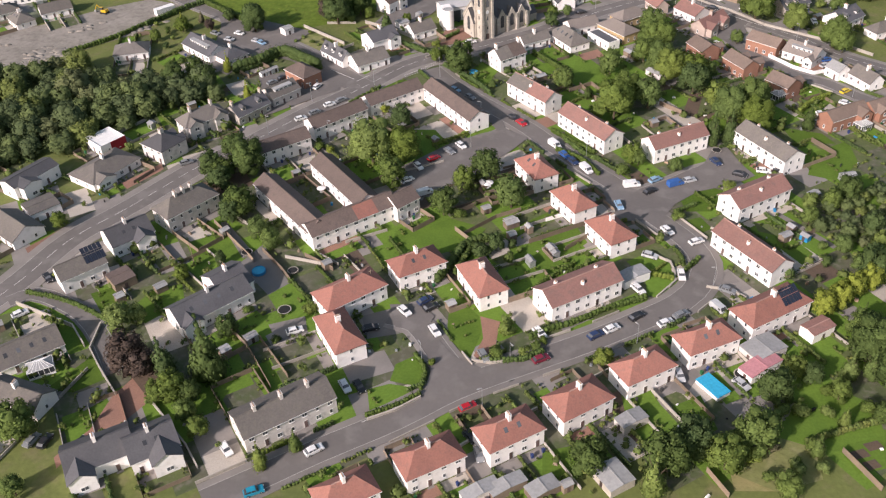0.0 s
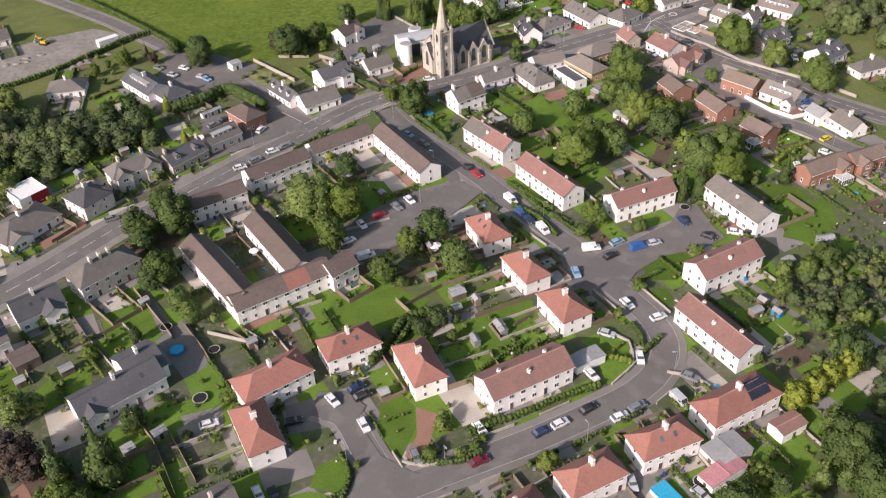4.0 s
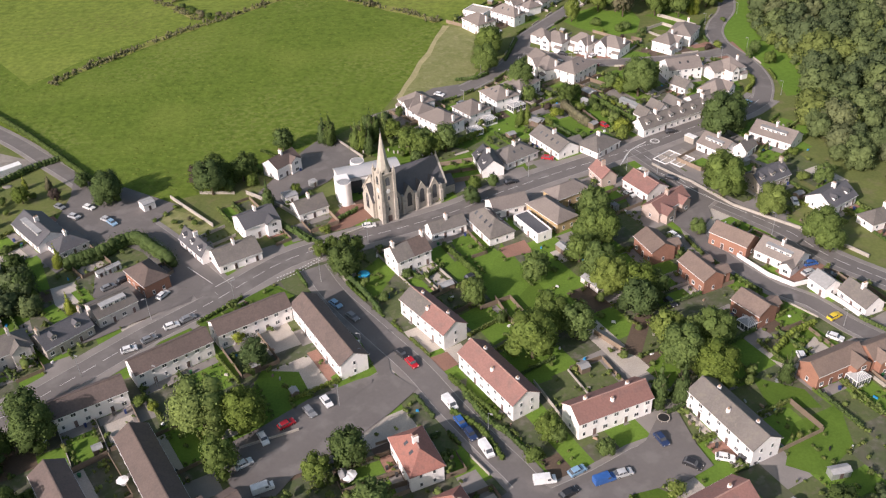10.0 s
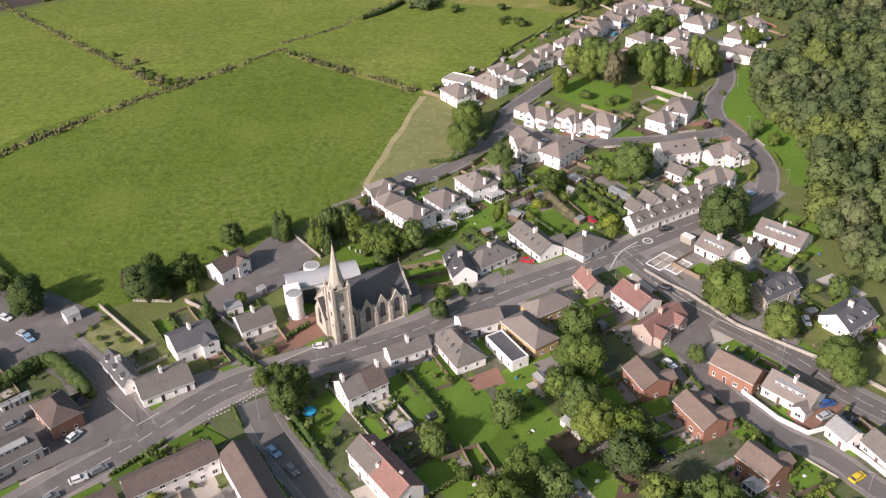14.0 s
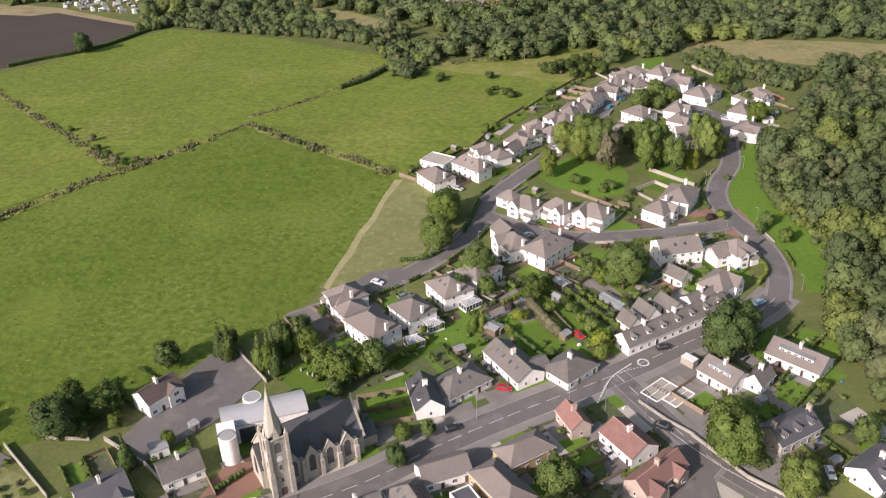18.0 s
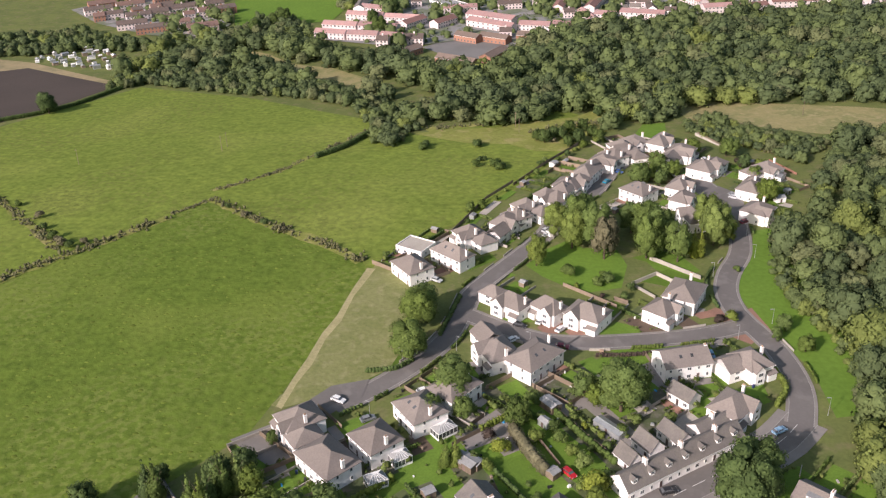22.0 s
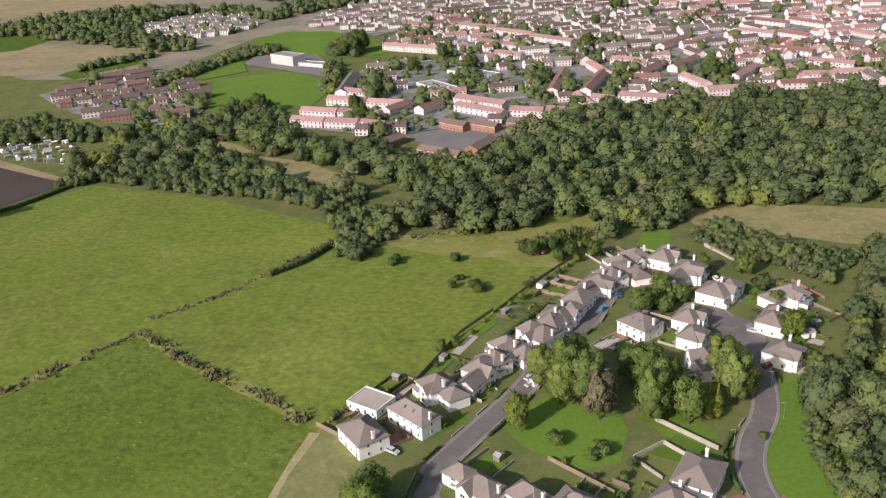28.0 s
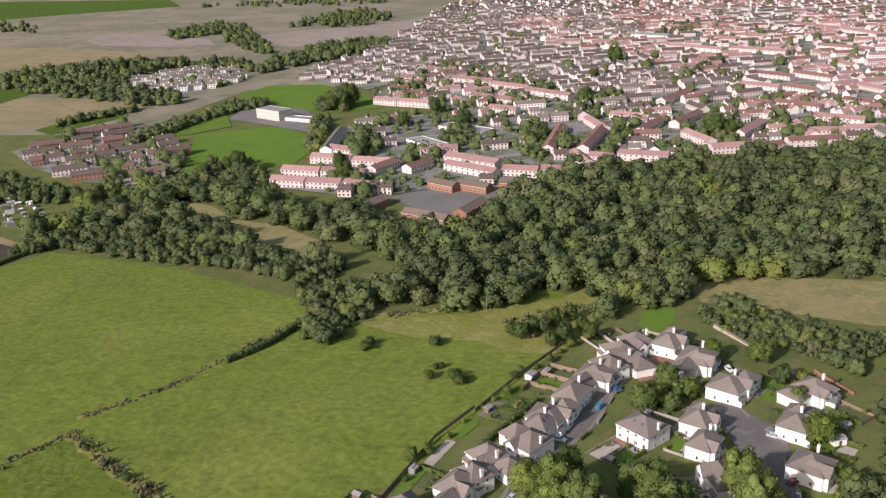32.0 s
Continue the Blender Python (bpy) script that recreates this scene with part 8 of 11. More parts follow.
# ---- houses ----
house("semi", -23.8, 111.3, 12.0, 7.2, 27, group="red-roofed semis")
house("semi", -7.2, 119.2, 13.1, 7.3, 26, group="red-roofed semis")
house("semi", 9.6, 125.5, 13.1, 7.5, 27, group="red-roofed semis")
house("semi", 25.3, 133.4, 13.1, 7.9, 29, group="red-roofed semis")
house("semi", 41.0, 142.4, 12.9, 7.2, 26, group="red-roofed semis")
house("semi", 57.3, 150.7, 13.6, 7.2, 22, group="red-roofed semis")
house("semisolar", 75.2, 160.7, 18.7, 7.8, 28)
house("semi", -27.1, 173.3, 16.8, 8.6, 34, group="red-roofed semis")
house("semi", -10.2, 183.4, 13.3, 7.9, 26, group="red-roofed semis")
house("semi", 6.6, 175.8, 14.1, 7.8, -68, group="red-roofed semis")
house("semi", -28.4, 158.0, 14.4, 7.5, -64, group="red-roofed semis")
house("semi", 25.4, 226.7, 12.6, 7.8, -67, group="red-roofed semis")
house("semi", 34.2, 209.2, 12.4, 7.2, -64, group="red-roofed semis")
house("semi", 42.3, 194.0, 12.2, 8.1, -65, group="red-roofed semis")
house("block", 30.3, 171.1, 20.9, 8.7, 27, group="white blocks")
house("blockdark", 97.1, 234.3, 21.5, 7.9, -64)
house("block", 85.2, 208.2, 19.3, 8.3, 28, group="white blocks")
house("block", 77.2, 183.4, 21.0, 7.4, -61, group="white blocks")
house("block", 69.7, 239.9, 19.7, 7.4, 23, group="white blocks")
house("block", 45.0, 251.0, 22.7, 7.7, -58, group="white blocks")
house("blockhalf", 29.4, 275.6, 19.5, 7.4, -54)
house("flatgrey", -39.1, 134.6, 21.5, 9.0, 31)
house("quadgrey", -77.9, 216.0, 17.1, 8.6, 45)
house("cottage", -91.9, 203.7, 12.1, 9.8, 37, wings=[(2.6, 5.2, 2.6)])
house("cottage_solar", -100.2, 187.8, 12.5, 6.2, 38)
house("bung", -109.4, 241.2, 18.1, 12.0, 55, wings=[(-5.0, 6.4, 1.6)])
house("villastone", -92.6, 251.4, 10.2, 9.7, -38, roof=M_SLATE, wall=M_GREYWALL, wings=[(-2.4, 3.4, -0.9), (2.4, 3.4, -0.9)])
house("villastone", -83.2, 267.1, 15.5, 7.8, 38, wall=M_GREYWALL, label="pale grey villa with two front gables and slate roof", wings=[(-4.6, 4.6, 1.4), (4.6, 4.6, 1.4)])
house("stonedorm", -69.5, 275.4, 13.6, 8.2, 47)
house("shop", -59.7, 286.7, 11.5, 8.7, 41)
house("bung", -123.7, 328.4, 13.1, 9.9, 10)
house("bungwhite", -126.6, 210.4, 14.7, 9.8, -40)
house("modern", -131.0, 236.1, 15.9, 7.5, 55, roof=M_SLATE, wings=[(-3.6, 6.0, 2.8)])
house("shed", -113.8, 257.8, 9.5, 9.2, -42)
house("brickvilla", -52.8, 299.2, 11.7, 7.7, -47)
house("bung", -82.8, 319.6, 9.5, 8.4, 44, roof=M_SLATE, label="white house wing with dark hipped slate roof")
house("bungdorm", -94.2, 327.6, 19.0, 9.6, -46, roof=M_SLATE, wall=M_WHITE, label="large white house with slate roof and long dormer")
house("longwhite", -29.7, 310.7, 13.3, 9.7, 31)
house("whitedorm", -41.6, 315.0, 14.2, 5.0, -50)
house("whitehouse", -25.7, 326.9, 11.5, 9.4, 34, wings=[(3.2, 4.6, 1.8)])
house("whitehouse", -22.4, 363.2, 10.8, 7.4, 50, roof=M_BROWNTILE, wings=[(2.6, 4.6, 0.9)])
house("longwhite", -10.1, 335.7, 10.0, 7.9, 30)
house("whitehalf", 22.2, 305.1, 11.3, 7.9, 32)
house("lowgrey", 33.6, 320.7, 11.7, 5.2, 25)
house("lowhip", 47.0, 320.8, 15.4, 8.6, -63, skylights=4, solar=7)
house("flatwhite", 60.2, 319.6, 13.0, 5.2, -61, roof=M_SLATE, label="white flat-roofed extension with dark roofing")
house("ochre", 66.9, 325.9, 15.0, 8.0, -57)
house("lowgrey", 53.4, 332.6, 12.0, 7.4, 20, roof=M_ESTATE, stacks=0)
house("ochre", 73.0, 337.6, 13.0, 7.4, 31)
house("redlow", 98.9, 340.4, 11.7, 8.5, -59, label="low roughcast building with faded red tiled roof", roof=M_ROSETILE)
house("redlow", 103.0, 328.7, 15.1, 6.6, 40, wall=M_TANWALL, roof=M_ROSETILE, label="low tan building with faded red roof and front gables", wings=[(-4.4, 4.4, 2.4), (4.0, 4.0, 1.6)])
house("redlow", 86.5, 348.7, 8.4, 5.5, -69, wall=M_TANWALL, label="small tan outbuilding with faded red tiled roof", roof=M_ROSETILE)
house("brick", 94.4, 305.0, 9.6, 7.6, -69, wings=[(2.4, 3.6, -2.2)])
house("brick", 104.4, 291.2, 11.4, 6.7, -66, wings=[(3.2, 4.0, -2.6), (-2.6, 3.4, -1.4)])
house("brick", 118.1, 306.9, 12.2, 6.7, -47)
house("bungdorm", 129.8, 299.2, 12.5, 8.2, -48, wings=[(4.6, 3.4, 1.8)], label="cream house with tan roof and wide dormer")
house("brick", 114.2, 274.6, 9.3, 6.9, -57, wings=[(2.4, 3.6, -2.0)])
house("greywhite", 136.6, 284.6, 6.1, 5.2, -65)
house("longwhite", 144.0, 277.9, 9.9, 6.2, -68)
house("brick", 126.3, 251.8, 15.2, 6.2, 25, wings=[(4.6, 4.6, 2.2)])
house("brick", 140.1, 255.9, 12.1, 6.0, 23, wings=[(-3.2, 4.2, 1.8)])
house("bungdorm", 129.3, 365.6, 10.9, 8.7, -51)
house("bungdorm", 151.6, 371.8, 15.4, 9.4, -44, roof=M_ESTATE)
house("longwhite", 138.0, 363.2, 7.3, 5.0, 45)
house("stonedorm", 138.7, 342.6, 13.8, 8.1, 29)
house("whitedorm", 154.8, 328.4, 12.7, 9.5, 35)
house("bung", 166.2, 317.0, 13.3, 6.4, 21)
house("bung", -191.5, 374.5, 12.0, 9.0, 35)
house("bung", -180.5, 364.5, 11.0, 8.0, -50)
house("bungwhite", -169.0, 374.0, 13.0, 8.0, 30)
house("longwhite", 114.6, 395.8, 7.0, 4.8, -60, stacks=0)
house("lowgrey", 122.2, 399.2, 8.0, 5.0, -60, stacks=0)
house("longwhite", 108.6, 391.0, 6.0, 4.2, -60, stacks=0)
house("terrwhite", 121.0, 389.8, 38.6, 6.7, 30, stacks=3)
house("estatex", 25.6, 405.4, 15.2, 10.9, -58, group="estate houses")
house("estate", 33.3, 391.1, 14.2, 10.3, -49, group="estate houses")
house("estate", 44.9, 398.5, 10.8, 10.0, -53, group="estate houses")
house("estate", 56.2, 410.4, 11.6, 10.5, -59, group="estate houses")
house("estate", 65.5, 419.7, 12.3, 9.7, 46, group="estate houses")
house("estatex", 77.0, 441.0, 19.3, 9.9, -65, group="estate houses")
house("estate", 89.0, 433.8, 15.1, 10.5, 45, group="estate houses")
house("estatex", 82.4, 467.6, 18.6, 8.1, -42, group="estate houses")
house("estatex", 96.6, 461.6, 10.4, 7.0, -47, group="estate houses")
house("estatex", 108.4, 457.3, 11.9, 9.7, -37, group="estate houses")
house("estatex", 132.0, 458.3, 9.0, 8.7, 46, group="estate houses")
house("estate", 141.6, 468.3, 13.5, 10.5, 59, group="estate houses")
house("estatewide", 131.6, 430.6, 14.2, 9.8, 11)
house("estatex", 148.4, 427.8, 13.4, 10.0, 24, group="estate houses")
house("estatex", 139.7, 408.5, 11.5, 8.9, 46, group="estate houses")
house("lowgrey", 128.6, 416.0, 7.7, 5.0, -52, stacks=0)
house("lowgrey", 132.2, 402.2, 10.9, 6.2, 29)
house("estate", 52.2, 491.3, 12.7, 9.8, -57, group="estate houses")
house("estate", 66.4, 500.1, 14.9, 7.6, -46, group="estate houses")
house("terraceflat", 52.9, 511.0, 11.5, 9.6, -34, roof=M_GRAVEL)
house("estatex", 74.6, 513.9, 15.6, 9.6, -59, group="estate houses")
house("estatex", 85.2, 523.4, 18.0, 8.5, 54, group="estate houses")
house("estatex", 98.2, 537.9, 15.6, 8.8, -55, group="estate houses")
house("estatex", 107.3, 549.2, 14.9, 11.0, -47, group="estate houses")
house("estatex", 117.7, 565.2, 16.0, 11.0, 60, group="estate houses")
house("estatex", 133.6, 587.5, 15.9, 11.0, 57, group="estate houses")
house("estatex", 148.8, 604.0, 21.1, 10.4, -72, group="estate houses")
house("estatex", 151.8, 615.2, 16.4, 10.4, 26, group="estate houses")
house("estatex", 168.1, 617.4, 17.4, 9.3, 53, group="estate houses")
house("estatex", 170.5, 597.1, 21.2, 11.0, 57, group="estate houses")
house("estatex", 179.4, 581.3, 18.3, 11.0, 51, group="estate houses")
house("estatex", 201.0, 573.1, 15.8, 10.4, 33, group="estate houses")
house("estatex", 191.5, 555.2, 16.5, 8.9, 52, group="estate houses")
house("estatex", 185.4, 530.6, 10.8, 10.1, 49, group="estate houses")
house("estatex", 163.0, 559.0, 15.0, 8.7, 54, group="estate houses")
house("estatex", 159.5, 543.7, 9.8, 7.4, 52, group="estate houses")
house("estate", 143.9, 553.5, 11.9, 10.5, -50, group="estate houses")
house("estatex", 158.9, 525.5, 12.4, 7.0, -82, group="estate houses")
house("whitedorm", 49.0, 359.9, 12.3, 7.5, -77)
house("bung", 58.2, 365.7, 14.2, 9.6, 36)
house("longwhite", 73.2, 373.2, 17.0, 8.7, -60, skylights=4, wings=[(4.5, 5.5, -3.0)])
house("bung", 88.4, 370.6, 12.2, 9.9, 41)
house("terr", -29.3, 205.9, 26.9, 7.5, 32, patch=(0.03,0.27))
house("terr", -15.0, 212.9, 8.1, 7.0, 40)
house("terr", -46.5, 213.0, 32.0, 7.5, -54)
house("terr", -32.2, 224.1, 28.9, 7.5, -57)
house("terr", -53.9, 248.2, 17.3, 7.0, 31)
house("terr", -37.8, 263.8, 20.6, 7.0, 36)
house("terr", -19.5, 277.6, 20.9, 7.0, 33)
house("terr", 2.0, 270.3, 29.8, 7.5, -59)
house("cottage", -77.2, 125.1, 14.0, 9.0, 26, wings=[(-4.4, 5.4, 2.6)])
house("cottage", -66.6, 127.2, 10.4, 9.4, 28, wings=[(1.8, 6.2, 3.0)])
house("cottage", -62.7, 172.4, 20.1, 9.0, 39, wings=[(-7.2, 5.0, 1.6)], skylights=4)
house("cottage", -59.6, 180.6, 9.0, 11.0, 41)
house("lowgrey", -100.8, 143.2, 14.9, 7.0, -23)
house("bungwhite", -105.1, 158.6, 16.3, 9.0, 34, skylights=4)
house("terr", -19.5, 894.7, 25.4, 9.0, -20, roof=M_FARTILE,wall=M_PINKWALL)
house("terr", 5.4, 886.8, 24.1, 9.0, -17, roof=M_FARTILE,wall=M_PINKWALL)
house("terr", 27.6, 879.1, 18.1, 9.0, -25, roof=M_FARTILE,wall=M_PINKWALL)
house("terr", -14.6, 919.6, 28.7, 9.0, -19, roof=M_FARTILE,wall=M_PINKWALL)
house("terr", 15.6, 910.7, 32.3, 9.0, -20, roof=M_FARTILE,wall=M_PINKWALL)
house("terr", 2.7, 951.2, 31.6, 9.0, -19, roof=M_FARTILE,wall=M_PINKWALL)
house("terr", 33.5, 937.6, 29.7, 9.0, -20, roof=M_FARTILE,wall=M_PINKWALL)
house("terr", 8.7, 975.3, 25.6, 9.0, -32, roof=M_FARTILE,wall=M_PINKWALL)
house("terr", 104.7, 933.8, 43.9, 12.0, -37, roof=M_FARTILE,wall=M_PINKWALL)
house("terr", 102.8, 910.0, 42.7, 9.0, -40, roof=M_FARTILE,wall=M_PINKWALL)
house("terr", 135.6, 901.7, 23.9, 10.0, -18, roof=M_FARTILE,wall=M_PINKWALL)
house("terr", 162.1, 896.8, 27.0, 10.0, -23, roof=M_FARTILE,wall=M_PINKWALL)
house("brick", 83.8, 873.7, 20.5, 9.0, -39)
house("brick", 103.2, 868.6, 23.1, 9.0, -35)
house("brick", 134.0, 868.5, 29.6, 9.0, -21)
house("brick", 73.9, 803.9, 29.7, 9.0, -35)
house("brick", 41.7, 837.9, 17.7, 9.0, 52)
house("brick", 99.6, 819.1, 26.8, 9.0, 59)
house("terr", 65.8, 923.1, 23.4, 9.0, 49, roof=M_ROSETILE,wall=M_PINKWALL)
house("terr", 41.5, 924.5, 25.9, 9.0, 53, roof=M_ROSETILE,wall=M_PINKWALL)
house("terr", 223.8, 930.6, 35.0, 10.0, -21, roof=M_FARTILE,wall=M_PINKWALL)
house("terr", 194.5, 928.8, 17.2, 10.0, -29, roof=M_FARTILE,wall=M_PINKWALL)
house("terr", 288.4, 945.1, 28.2, 10.0, 6, roof=M_FARTILE,wall=M_PINKWALL)
house("terr", 314.0, 943.7, 26.8, 10.0, 18, roof=M_ROSETILE,wall=M_PINKWALL)
house("terr", 352.3, 956.5, 37.9, 10.0, 2, roof=M_ROSETILE,wall=M_PINKWALL)
house("terr", 374.3, 982.4, 24.1, 10.0, -9, roof=M_FARTILE,wall=M_PINKWALL)
house("terr", 402.8, 987.5, 28.6, 10.0, -1, roof=M_FARTILE,wall=M_PINKWALL)
house("terr", 388.0, 1080.8, 41.1, 10.0, -46, roof=M_ROSETILE,wall=M_PINKWALL)
house("terr", 399.7, 1024.2, 38.8, 10.0, -35, roof=M_FARTILE,wall=M_PINKWALL)
house("terr", 114.4, 1262.5, 51.1, 10.0, -35, roof=M_FARTILE,wall=M_PINKWALL)
house("terr", 151.0, 1218.1, 46.9, 10.0, -44, roof=M_FARTILE,wall=M_PINKWALL)
house("terr", 184.2, 1174.8, 57.4, 10.0, -48, roof=M_FARTILE,wall=M_PINKWALL)
house("terr", 30.2, 1165.0, 25.4, 10.0, -29, roof=M_FARTILE,wall=M_PINKWALL)
house("terr", 57.7, 1150.4, 35.1, 10.0, -28, roof=M_FARTILE,wall=M_PINKWALL)
house("terr", 130.7, 1159.0, 51.7, 10.0, -43, roof=M_FARTILE,wall=M_PINKWALL)
house("terr", 137.4, 1106.3, 29.1, 10.0, -35, roof=M_FARTILE,wall=M_PINKWALL)
house("terr", 394.9, 1438.5, 74.8, 12.0, -46, roof=M_FARTILE,wall=M_PINKWALL)
house("terr", 459.5, 1399.6, 69.5, 12.0, -42, roof=M_FARTILE,wall=M_PINKWALL)
house("terr", 560.2, 1395.3, 65.5, 12.0, -50, roof=M_FARTILE,wall=M_PINKWALL)
house("terr", 417.9, 1229.7, 43.1, 10.0, -51, roof=M_ROSETILE,wall=M_PINKWALL)
house("terr", 454.9, 1218.0, 45.4, 10.0, -59, roof=M_ROSETILE,wall=M_PINKWALL)
house("terr", 386.2, 1173.0, 38.4, 10.0, -44, roof=M_FARTILE,wall=M_PINKWALL)
house("terr", 417.6, 1152.7, 32.6, 10.0, -56, roof=M_ROSETILE,wall=M_PINKWALL)
house("terr", 355.3, 1096.8, 31.0, 10.0, -39, roof=M_ROSETILE,wall=M_PINKWALL)
house("terr", 442.4, 1086.0, 26.2, 10.0, -45, roof=M_ROSETILE,wall=M_PINKWALL)
house("terr", 275.1, 977.8, 36.1, 9.0, -74, roof=M_FARTILE,wall=M_PINKWALL)
house("terr", 296.0, 1137.8, 55.8, 9.0, 51, roof=M_ROSETILE,wall=M_PINKWALL)
house("terr", 322.6, 1146.9, 40.6, 9.0, 45, roof=M_FARTILE,wall=M_PINKWALL)
house("terr", 282.8, 1043.6, 49.3, 9.0, 53, roof=M_ROSETILE,wall=M_PINKWALL)
house("terr", 246.8, 1019.2, 44.3, 9.0, 57, roof=M_ROSETILE,wall=M_PINKWALL)
house("terr", 208.2, 1033.4, 44.4, 9.0, -80, roof=M_FARTILE,wall=M_PINKWALL)
house("terr", 197.1, 985.1, 69.7, 9.0, 69, roof=M_ROSETILE,wall=M_PINKWALL)
house("terr", 169.1, 991.8, 75.0, 9.0, 75, roof=M_ROSETILE,wall=M_PINKWALL)
house("terr", 179.9, 927.7, 32.5, 9.0, -81, roof=M_FARTILE,wall=M_PINKWALL)
house("terr", 236.5, 1061.8, 25.5, 9.0, -30, roof=M_FARTILE,wall=M_PINKWALL)
house("terr", 320.6, 1000.0, 45.0, 9.0, 52, roof=M_FARTILE,wall=M_PINKWALL)
house("terr", 360.3, 991.2, 44.7, 9.0, -94, roof=M_FARTILE,wall=M_PINKWALL)
house("terr", -2.6, 1008.5, 68.4, 9.0, 86, roof=M_GREYTILE,wall=M_WHITE)
house("terr", 366.6, 1571.9, 59.7, 14.0, -40, roof=M_FLATROOF,wall=M_WHITE)
house("terr", 605.7, 1605.5, 100.8, 16.0, -70, roof=M_FARTILE,wall=M_PINKWALL)
house("terr", 639.8, 1528.2, 85.5, 16.0, -74, roof=M_FARTILE,wall=M_PINKWALL)
house("flatwhite", 72.5, 993.7, 40.6, 16.0, -54)
house("flatwhite", 102.0, 1040.9, 45.8, 16.0, -41)
house("school", -68.6, 1116.7, 30.0, 16.0, -38, wall=M_GREYWALL, label="grey three-storey flat-roofed school building")
house("flatwhite", -42.3, 1102.4, 27.4, 12.0, -29)
house("estate", 125.5, 576, 11.5, 9, 57, group="estate houses")
house("estate", 141.2, 596.5, 11, 9, -60, group="estate houses")
house("estate", 113, 556.5, 9, 8, 60, group="estate houses")
house("estate", 91.8, 530.5, 9, 8, -55, group="estate houses")

# ---- gardens and sheds ----
VILLAGE = [(-120.0, 157.5), (-95.4, 134.8), (-71.5, 112.7), (-14.0, 110.1), (19.6, 108.6), (53.3, 109.7), (96.9, 107.7), (149.4, 204.9), (176.9, 255.8), (152.2, 277.1), (144.9, 334.1), (170.7, 321.2), (161.5, 383.5), (136.4, 399.1), (158.2, 434.0), (145.0, 459.8), (121.3, 468.0), (98.7, 436.7), (73.5, 437.8), (55.0, 438.7), (40.3, 407.5), (17.0, 397.1), (-11.4, 328.6), (-52.4, 321.5), (-101.4, 342.9), (-114.3, 234.0), (-145.5, 246.3)]
frontages([(-53.2, 113.2), (-43.6, 118.4), (-31.4, 125.2), (-14.7, 133.6), (-2.0, 141.4), (11.2, 147.3), (29.3, 154.7), (44.1, 161.8), (55.9, 168.4), (62.7, 175.8), (65.3, 183.8), (63.8, 192.0), (59.3, 200.7), (54.5, 208.7), (49.3, 220.7), (41.7, 232.0), (33.6, 244.3), (25.0, 258.7), (12.8, 275.4), (1.4, 291.2), (-5.6, 304.6)], 5.35, 2)
frontages([(-1.2, 147.0), (-5.8, 155.8), (-10.2, 164.1), (-17.0, 167.6)], 4.65, 3)
frontages([(31.7, 417.2), (42.2, 425.1), (54.1, 437.2), (63.5, 450.6), (68.3, 463.7), (72.4, 477.9), (79.8, 489.3), (88.6, 501.6), (100.7, 519.6), (107.9, 534.7), (115.3, 548.4), (126.9, 563.1), (136.3, 582.7), (145.2, 597.0)], 4.45, 8)
frontages([(69.6, 465.3), (79.8, 457.0), (93.2, 448.5), (106.9, 446.3), (126.1, 446.9), (144.0, 449.3), (158.6, 454.1)], 4.45, 9)
frontages([(145.5, 386.9), (153.2, 401.8), (160.7, 413.6), (163.7, 425.3), (162.7, 437.9), (160.0, 450.1), (156.2, 467.3), (157.6, 481.9), (166.4, 494.9), (173.1, 505.6), (176.3, 524.9), (178.3, 547.0), (176.7, 560.0), (174.0, 574.2)], 4.60, 10)
frontages([(118.1, 334.5), (110.0, 324.3), (110.2, 310.8), (116.1, 297.9), (124.0, 285.8), (131.5, 279.9), (138.4, 269.1), (148.6, 257.6)], 4.15, 11)
patchwork(VILLAGE, 28, 5)
HARD.append((51.3, 133.8, 61.3, 143.8, [(51.8, 134.3), (60.8, 134.3), (60.8, 143.3), (51.8, 143.3)]))
PLOTS.extend(PLANTED)
gardens()
tussocks([(-150.0, 417.5), (-108.0, 381.3), (-71.1, 341.2), (-57.8, 346.2), (-41.4, 352.6), (-27.9, 369.7), (-8.5, 386.1), (10.1, 407.3), (18.1, 430.6), (25.3, 454.8), (36.4, 492.2), (43.6, 508.7), (78.2, 541.8), (111.4, 595.7), (51.0, 648.8), (22.7, 680.6), (-48.7, 732.5), (-127.2, 768.3), (-180.4, 686.4), (-194.3, 652.1), (-188.0, 451.0)], 6500)
shed(36.3, 129.4, 3.4, 6.5, -62, 2.6, M_GREYWALL)
shed(68.2, 143.8, 4, 10, -58, 2.6, M_CREAM, M_PINK)
shed(30.0, 114.7, 6.5, 6, -62, 2.5, M_WALL)
shed(15.5, 112.6, 3.5, 6.5, -62, 2.4)
shed(8.4, 113.6, 3, 8, -62, 2.4)
shed(3.0, 112.5, 3, 8, -62, 2.4, M_GREYWALL)
shed(84.9, 155.0, 7, 4.2, 28, 3.2, M_CREAM, M_ROSETILE)
shed(70.4, 149.2, 6, 9, -62, 2.8, M_GREYWALL)
shed(16.1, 203.5, 4, 2.5, 25, 2.2)
shed(9.4, 210.9, 2.5, 2, 25)
shed(45.5, 177.7, 4, 8, -62, 2.8, M_WHITE)
shed(-89.2, 185.4, 6, 6, 40, 3.0, M_WOOD, M_BROWNTILE)
shed(103.3, 211.0, 3, 2.4, 30)
shed(116.3, 219.8, 4.5, 2.2, 10, 2.2, M_METAL)
shed(-64.3, 342.2, 4, 4, 40, 3, M_CREAM)
shed(-122.6, 220.7, 9, 8, 40, 3.4, M_WHITE, M_GREYTILE)
shed(58.5, 381.3, 3, 2.5, 30, 2.4)
